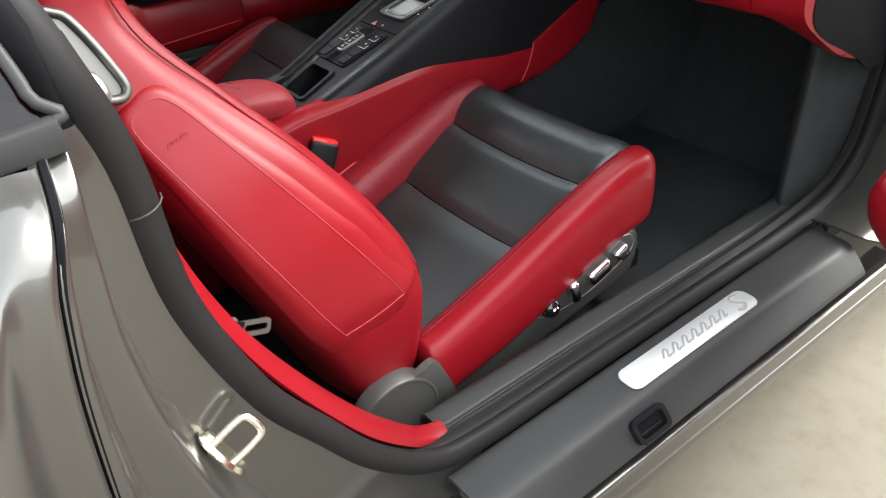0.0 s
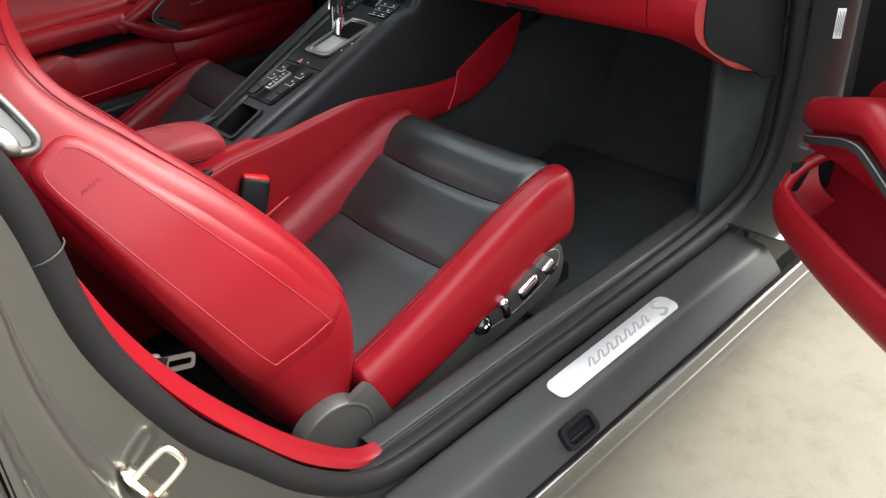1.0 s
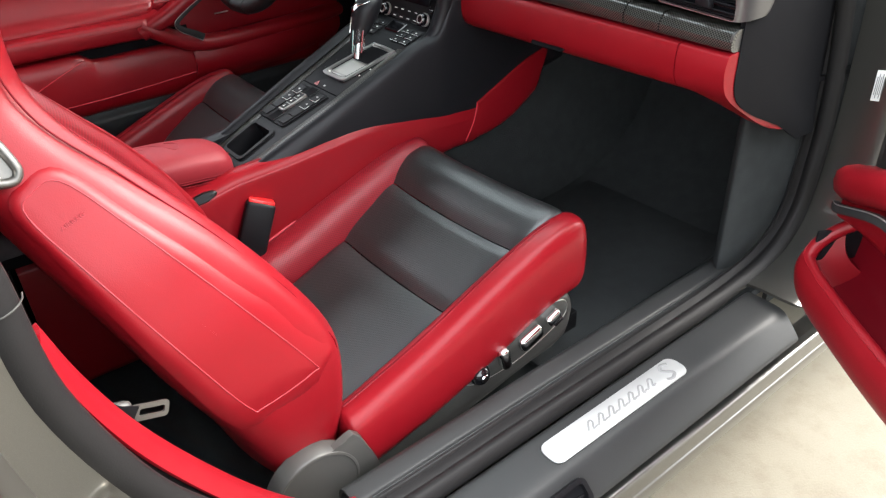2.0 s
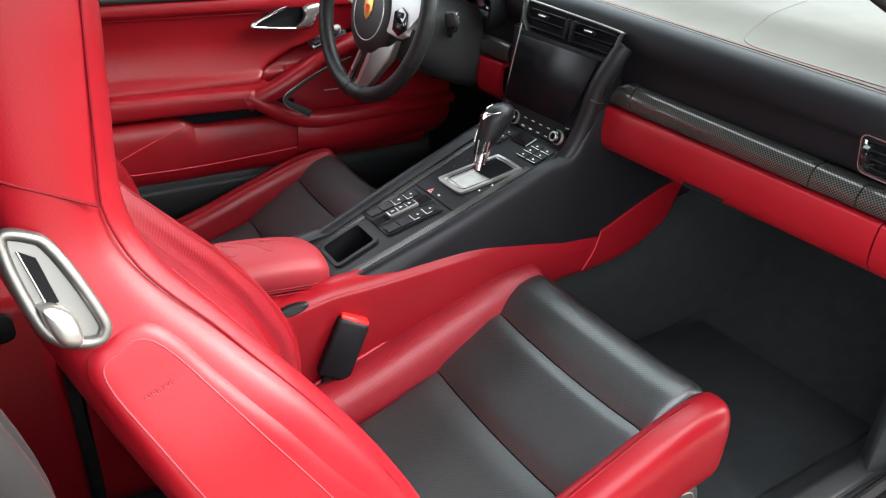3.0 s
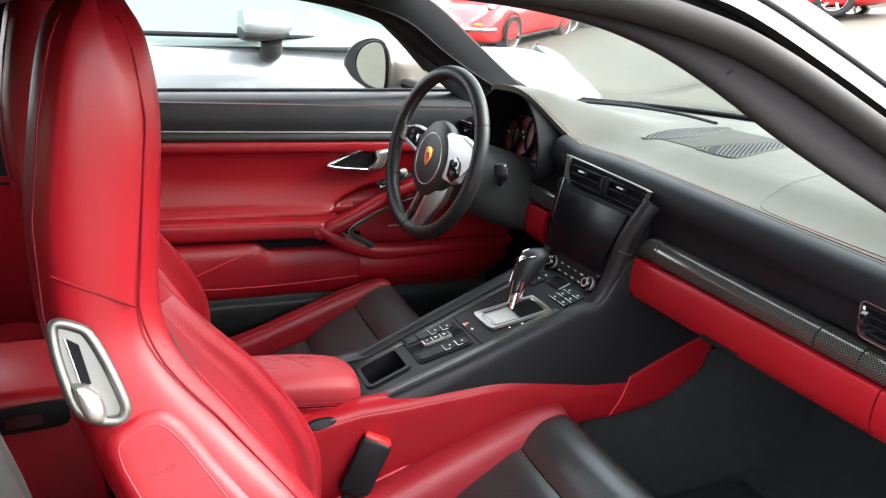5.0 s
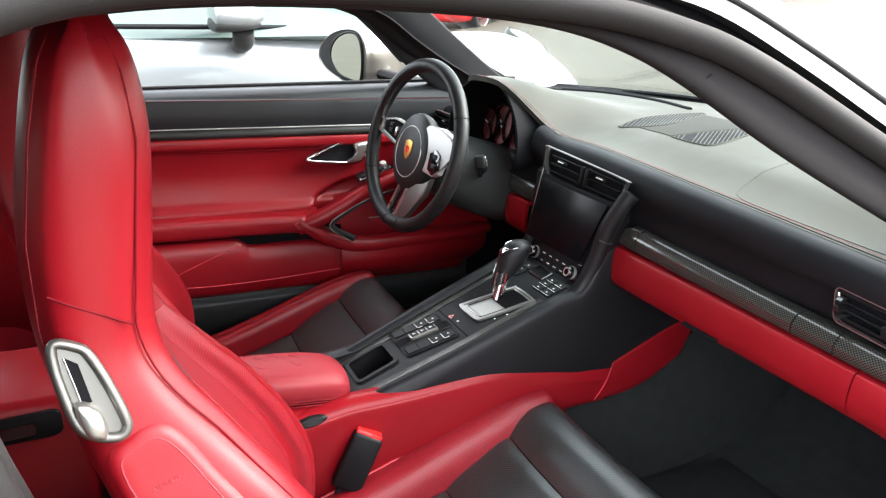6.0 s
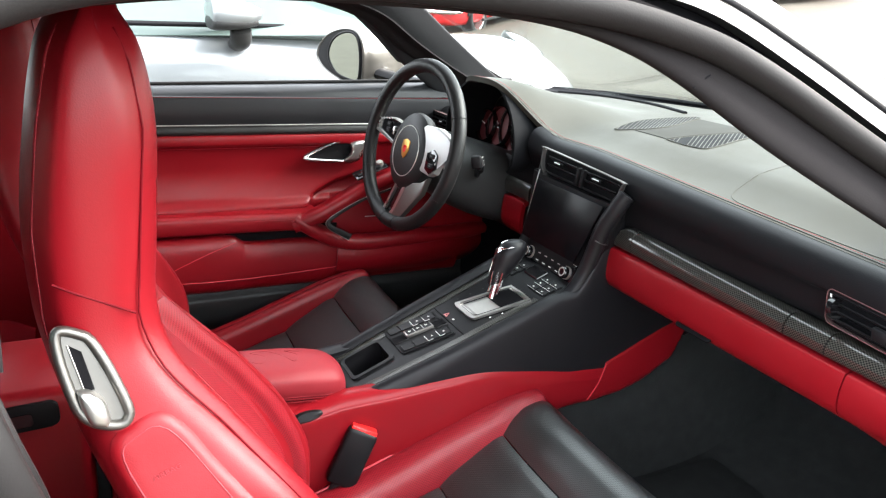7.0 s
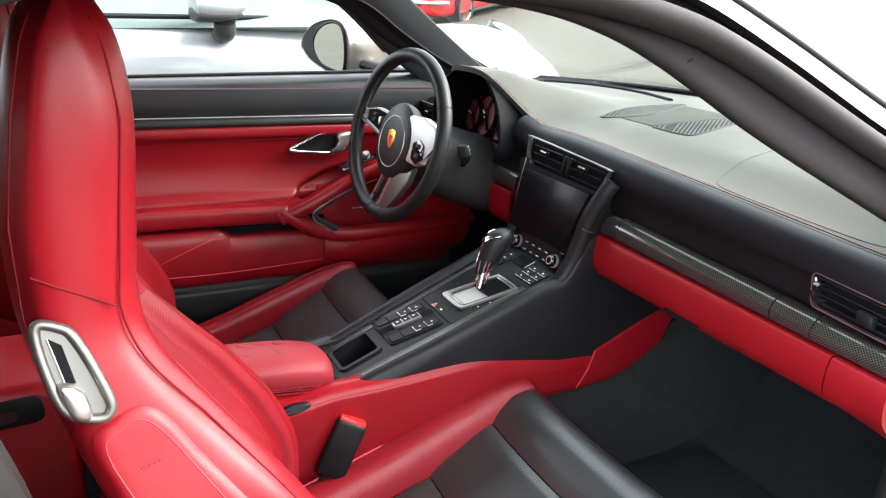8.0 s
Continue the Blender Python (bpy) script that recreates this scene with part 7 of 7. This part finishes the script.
    # switches on the pull
    if not flip:
        q = T(np.array([(0.090, 0.606, 0.762), (0.170, 0.61, 0.792), (0.095, 0.64, 0.776)]))
        qm = axes(Vector(q[0]), Vector(q[1] - q[0]), Vector(q[2] - q[0]))
        part("switch_plate", rbox(0.095, 0.036, 0.006, 0.003), GLOSS, d, "gloss black window switch plate", m=qm @ pose(0.02, 0.018, 0.004))
        for i in range(3):
            part("window_switch", rbox(0.018, 0.012, 0.007, 0.003), SATIN, d, m=qm @ pose(-0.012 + 0.026 * i, 0.012, 0.009))
        part("mirror_knob", lathe([(0, 0.012), (0.008, 0.012), (0.010, 0.009), (0.010, 0)], 20), SILVER, d, "round mirror adjuster", m=qm @ pose(0.052, 0.020, 0.006))
    return d


make_door("driver_door", lambda g: np.asarray(g, float), False, "closed red leather driver door with chrome handle")
DH, DD, DN = np.array((0.505, -0.932, 0.105)), np.array((-0.58, -0.815, 0.0)), np.array((-0.815, 0.58, 0.0))


def swung(g):
    """Along the open passenger door from its hinge, out of its inner face, and up."""
    g = np.asarray(g, float)
    return DH + g[..., :1] * DD + g[..., 1:2] * DN + g[..., 2:] * np.array((0, 0, 1.0))


def open_door():
    d = thing("passenger_door", "open red and black leather passenger door with a deep pocket", "car door")
    S = lambda nm, rows, mat, lab="", thick=0.008, pu=4, pv=4: sheet(nm, swung(net(rows, pu, pv)), mat, d, lab, thick=thick)
    S("door_skin", [[(a, -0.10, 0.28), (a, -0.13, 0.5), (a, -0.14, 0.7), (a, -0.11, 0.9), (a, -0.06, 1.0)] for a in (-0.04, 0.3, 0.7, 1.1)], PAINT, "grey metallic outer skin")
    S("door_frame", [[(-0.03, -0.10, z), (-0.035, -0.05, z), (-0.03, 0.0, z)] for z in (0.28, 0.5, 0.75, 0.98)], PAINT, "grey painted door end")
    S("black_panel", [[(a, -0.012, 0.46), (a, -0.008, 0.6), (a, -0.006, 0.8), (a, -0.01, 0.93), (a, -0.04, 1.0)] for a in (-0.03, 0.2, 0.5, 0.8, 1.12)], SATIN, "black upper door panel")
    edge = ((0.48, 0.02), (0.53, 0.035), (0.565, 0.085), (0.59, 0.14), (0.63, 0.18), (0.70, 0.205), (0.80, 0.22), (0.87, 0.23))
    S("upper_panel", [[(a0 + k * (1.1 - a0), n, z) for k, n in ((0, -0.012), (0.012, 0.0), (0.2, 0.004), (0.6, 0.004), (1.0, 0.0))] for z, a0 in edge], RED, "red leather door panel")
    bar = [(-0.015, 0.030, 0.470), (0.02, 0.045, 0.484), (0.07, 0.052, 0.505), (0.12, 0.055, 0.524), (0.16, 0.056, 0.530), (0.20, 0.056, 0.518), (0.28, 0.056, 0.488), (0.40, 0.056, 0.455), (0.7, 0.05, 0.45)]
    g = sweep(swung(spline(bar, 5)), superloop(0, 0, 0.085, 0.058, 14, 2.6), up=(0, 0, 1))
    skin("door_pull", g, RED, d, "red leather door pull")
    rib = swung(spline([(a, n + 0.036, z - 0.036) for a, n, z in bar], 5))
    skin("pull_strip", sweep(rib, [(-0.004, -0.007), (0.004, -0.007), (0.005, 0.0), (0.004, 0.007), (-0.004, 0.007), (-0.005, 0)], up=(0, 0, 1)), PLASTIC, d, "slim grey trim strip")
    tube("strip_line", rib + np.array((-0.004, 0.002, 0.007)), 0.0012, SILVER, d, n=6)
    S("lower_panel", [[(a, 0.055, 0.485 + dz), (a, 0.062, 0.44 + dz), (a, 0.045, 0.41), (a, 0.015, 0.39), (a, 0.008, 0.33), (a, 0.01, 0.28)] for a, dz in ((-0.01, -0.02), (0.08, 0.0), (0.16, 0.02), (0.28, -0.02), (0.5, -0.05), (1.1, -0.05))], RED, "red leather lower panel")
    rim = [(0.030, 0.020, 0.425), (0.014, 0.045, 0.412), (0.002, 0.075, 0.385), (0.008, 0.098, 0.364), (0.03, 0.110, 0.352), (0.12, 0.115, 0.345), (0.3, 0.118, 0.345), (0.6, 0.115, 0.36), (1.0, 0.09, 0.40)]
    tube("pocket_rim", swung(spline(rim, 5)), 0.011, RED, d, "rounded red pocket rim")
    S("pocket_front", [[(a, n, z + 0.004), (a, n + 0.008, z - 0.02), (a + 0.012, n + 0.002, z - 0.055), (a + 0.03, n - 0.03, z - 0.082), (a + 0.04, n - 0.085, z - 0.09)] for a, n, z in [rim[k] for k in (1, 2, 3, 4, 5, 6, 7, 8)]], RED, "red leather pocket front", thick=0.01)
    part("pocket_end", rbox(0.075, 0.055, 0.006, 0.002), SATIN, d, "black pocket end", m=axes(Vector(swung(np.array((0.006, 0.058, 0.372)))), Vector(DN), (0, 0, 1)))
    S("pocket_lining", [[(a, 0.02, 0.39), (a, 0.03, 0.33), (a, 0.07, 0.30), (a, 0.10, 0.335)] for a in (-0.005, 0.3, 0.6, 1.0)], RED_DEEP, "red pocket lining", thick=0.003)
    h = tube("door_handle", swung(spline([(0.25, 0.02, 0.60), (0.29, 0.03, 0.615), (0.36, 0.03, 0.62), (0.42, 0.015, 0.62)], 5)), 0.010, CHROME, d, "chrome inner handle", ry=0.006)
    return d


open_door()

# door mirror on the driver's side
mirror = thing("door_mirror", "grey door mirror with black rim on the driver door", "wing mirror")
mm = axes((0.130, 0.955, 1.047), (0.43, -0.90, 0.0), (0, 0.0, 1.0))
shell = spline([(-0.100, -0.011), (-0.0875, 0.026), (-0.05, 0.0586), (0.0, 0.077), (0.05, 0.0805), (0.0825, 0.066), (0.0975, 0.029), (0.100, -0.026), (0.0925, -0.072), (0.0375, -0.077), (-0.025, -0.062), (-0.075, -0.040)], 3, closed=True)
pane = spline([(-0.0425, -0.007), (-0.0325, 0.033), (0.0, 0.060), (0.0425, 0.070), (0.0725, 0.058), (0.0865, 0.0146), (0.0865, -0.044), (0.075, -0.064), (0.0325, -0.062), (-0.0125, -0.0476)], 3, closed=True)
rows = []
for z, f, dx_ in ((0.004, 0.90, 0.004), (0.010, 0.955, 0.0), (0.006, 0.99, 0.0), (-0.006, 1.0, 0.0), (-0.03, 0.995, 0.004), (-0.08, 0.93, 0.012), (-0.14, 0.78, 0.02), (-0.19, 0.54, 0.03), (-0.215, 0.24, 0.03)):
    rows.append([tuple(mm @ Vector((a * f + dx_, b * f, z))) for a, b in shell])
skin("housing", net(rows, 3, 1, cv=True), PAINT, mirror, "grey painted mirror housing")
part("surround", prism([(a * 0.93 + 0.004, b * 0.93) for a, b in shell], 0.004, 0.001), SATIN, mirror, "black surround of the glass", m=mm @ pose(0, 0, 0.005))
tube("rim", [tuple(mm @ Vector((a, b, 0.011))) for a, b in pane], 0.0035, SATIN, mirror, "black rim", closed=True, up=(0.90, 0.43, 0.0), n=8)
part("mirror_glass", prism([tuple(v) for v in pane], 0.003), MIRROR, mirror, "mirror glass", m=mm @ pose(0, 0, 0.0085))
tube("foot", spline([tuple(mm @ Vector((0.05, -0.035, -0.05))), (0.26, 0.86, 0.995), (0.33, 0.79, 0.985)], 5), 0.030, SATIN, mirror, "black mirror foot", ry=0.018)


# ---- other cars in the yard ----
def make_car(label, body_mat, placed, classic=False):
    c = thing("parked_car", label, "car", "parked cars")
    tops = [(1.90, 0.34, 0.48, 0.45), (1.84, 0.26, 0.60, 0.64), (1.66, 0.20, 0.715, 0.77), (1.48, 0.18, 0.805, 0.83), (1.30, 0.18, 0.865, 0.87), (1.10, 0.18, 0.880, 0.885), (0.7, 0.18, 0.872, 0.875), (0.3, 0.18, 0.90, 0.86), (-0.4, 0.18, 0.915, 0.865), (-1.0, 0.18, 0.935, 0.90), (-1.5, 0.20, 0.93, 0.915), (-1.95, 0.28, 0.84, 0.80), (-2.15, 0.36, 0.66, 0.62)]
    rows = []
    for x, zb, zt, w in tops:
        dip = 0.09 if x > 0.9 else 0.0
        half = [(0.0, zb), (0.75 * w, zb), (0.97 * w, zb + 0.08), (w, 0.5 * (zb + zt)), (0.985 * w, zt - 0.14), (0.93 * w, zt - 0.03), (0.80 * w, zt), (0.55 * w, zt - dip * 0.6), (0.0, zt + 0.03 - dip)]
        rows.append([(x, -a, b) for a, b in half] + [(x, a, b) for a, b in half[-2:0:-1]])
    skin("body", net(rows, 5, 3, cv=True), body_mat, c, "glossy painted body")
    rows = []
    for x, z, w in ((0.92, 0.90, 0.62), (0.60, 1.03, 0.66), (0.22, 1.17, 0.62), (-0.12, 1.255, 0.58), (-0.55, 1.27, 0.57), (-1.0, 1.20, 0.56), (-1.45, 1.06, 0.54), (-1.85, 0.90, 0.50)):
        half = [(0.0, 0.80), (w + 0.12 + 0.06 * (z > 1), 0.86), (w + 0.115 + 0.05 * (z > 1), min(z, 0.945)), (w + 0.03, z - 0.05), (w - 0.04, z - 0.006), (0.0, z + 0.02)]
        rows.append([(x, -a, b) for a, b in half] + [(x, a, b) for a, b in half[-2:0:-1]])
    gh = net(rows, 4, 3, cv=True)
    skin("greenhouse", gh, WINDOW, c, "pale reflecting windows")
    for sg in (-1, 1):
        tube("pillar", spline([(0.80, sg * 0.78, 0.93), (0.45, sg * 0.735, 1.09), (0.10, sg * 0.675, 1.205), (-0.2, sg * 0.625, 1.262), (-0.6, sg * 0.61, 1.272), (-1.1, sg * 0.60, 1.18), (-1.6, sg * 0.62, 1.0)], 5), 0.035, body_mat, c, ry=0.025)
        tube("belt_line", spline([(0.62, sg * 0.80, 0.908), (0.0, sg * 0.812, 0.918), (-0.8, sg * 0.80, 0.930)], 5), 0.010, SATIN, c)
        hx, hn = Vector((-0.90, 0.0, 0.38)), Vector((0.36, sg * 0.33, 0.86))
        hl = axes((1.460, sg * 0.650, 0.832), hx, hn.cross(hx))
        lamp = new("headlight")
        lamp.parent = c
        tagged(lamp, "oval clear headlight")
        part("lens", lathe([(0, 0.020), (0.06, 0.016), (0.10, 0.004), (0.112, -0.03)], 28), HEADLAMP, lamp, m=hl @ Matrix.Diagonal((1.05, 0.82, 1, 1)))
        part("lamp_ring", lathe([(0.106, -0.01), (0.112, 0.006), (0.116, 0.002), (0.116, -0.02)], 28), SEATGREY, lamp, m=hl @ Matrix.Diagonal((1.05, 0.82, 1, 1)))
        mr = new("wing_mirror")
        mr.parent = c
        mz = -0.045
        rows = [[(x, sg * (0.95 + a), 1.015 + mz + b) for a, b in superloop(0, 0, w, h, 14, 2.6)] for x, w, h in ((-0.085, 0.13, 0.06), (-0.075, 0.19, 0.105), (-0.02, 0.20, 0.110), (0.05, 0.17, 0.085), (0.10, 0.10, 0.045))]
        skin("housing", net(rows, 4, 3, cv=True), body_mat, mr, "painted mirror cap")
        rows = [[(x, sg * (0.95 + a), 0.985 + mz + b) for a, b in superloop(0, 0, w, h, 14, 2.6)] for x, w, h in ((-0.088, 0.10, 0.03), (-0.07, 0.185, 0.060), (0.02, 0.17, 0.055), (0.09, 0.08, 0.03))]
        skin("lower_shell", net(rows, 4, 3, cv=True), PLASTIC, mr, "dark mirror underside")
        tube("stem", spline([(0.03, sg * 0.95, 0.91), (0.035, sg * 0.92, 0.87), (0.04, sg * 0.84, 0.85)], 5), 0.040, PLASTIC, mr, ry=0.028)
        tube("wheel_arch", spline([(1.05 + 0.36 * math.cos(a), sg * 0.868, 0.33 + 0.36 * math.sin(a)) for a in np.linspace(0.1, math.pi - 0.1, 9)], 3), 0.022, TYRE, c)
    for a, b in (((0.93, 0.55, 0.92), (0.78, -0.1, 0.965)), ((0.90, -0.15, 0.935), (0.74, -0.66, 0.945))):
        tube("wiper", spline([a, tuple((np.array(a) + b) / 2 + (0.02, 0, 0.012)), b], 4), 0.009, SATIN, c)
    if classic:
        tube("bumper", spline([(1.68, -0.84, 0.45), (1.92, -0.72, 0.46), (1.98, 0, 0.46), (1.92, 0.72, 0.46), (1.68, 0.84, 0.45)], 6), 0.05, CHROME if classic == 1 else TYRE, c, "front bumper", ry=0.035)
        for y in (-0.35, 0.35):
            part("overrider", rbox(0.06, 0.07, 0.16, 0.02), CHROME, c, m=pose(2.0, y, 0.47))
        for y in (-0.62, 0.62):
            part("indicator", rbox(0.04, 0.14, 0.05, 0.01), AMBER, c, "amber indicator", m=pose(1.91, y, 0.54))
        for sg in (-1, 1):
            tube("rocker_trim", [(x, sg * 0.885, 0.24) for x in (-0.9, 0, 0.85)], 0.03, TYRE, c)
    for x in (-1.40, 1.05):
        for y in (-0.79, 0.79):
            wheel(c, x, y, 0.32)
    c.matrix_basis = placed
    return c


WINDOW = surface("pale_window", (0.10, 0.135, 0.125), 0.06, spec=0.35, bump=0, vary=0.01)
HEADLAMP = surface("headlamp_lens", (0.22, 0.23, 0.24), 0.10, metal=0.2, spec=0.4, bump=0)
AMBER = surface("amber_lens", (0.8, 0.25, 0.02), 0.2, bump=0)


def stand(x, y, yaw):
    """A pose on the sloping yard."""
    c, s_ = math.cos(radians(yaw)), math.sin(radians(yaw))
    zf, zb = float(ground_z(np.array(x + 1.3 * c), np.array(y + 1.3 * s_))), float(ground_z(np.array(x - 1.35 * c), np.array(y - 1.35 * s_)))
    return pose(x, y, (zf + zb) / 2, 0, -math.degrees(math.atan2(zf - zb, 2.65)), yaw)


make_car("bright silver sports car parked alongside", SILVERPAINT, pose(0.0, 2.66, 0.15, 0, -2.2, 0))
make_car("red classic sports car with chrome bumper", REDPAINT, stand(6.75, 12.8, 215), 1)
make_car("red classic sports car with black bumper", REDPAINT, stand(11.9, 10.38, -62), 2)
make_car("dark car parked far off", DARKPAINT, stand(9.5, 14.5, 200))
make_car("dark car parked far off", DARKPAINT, stand(19.5, 12.0, 150))
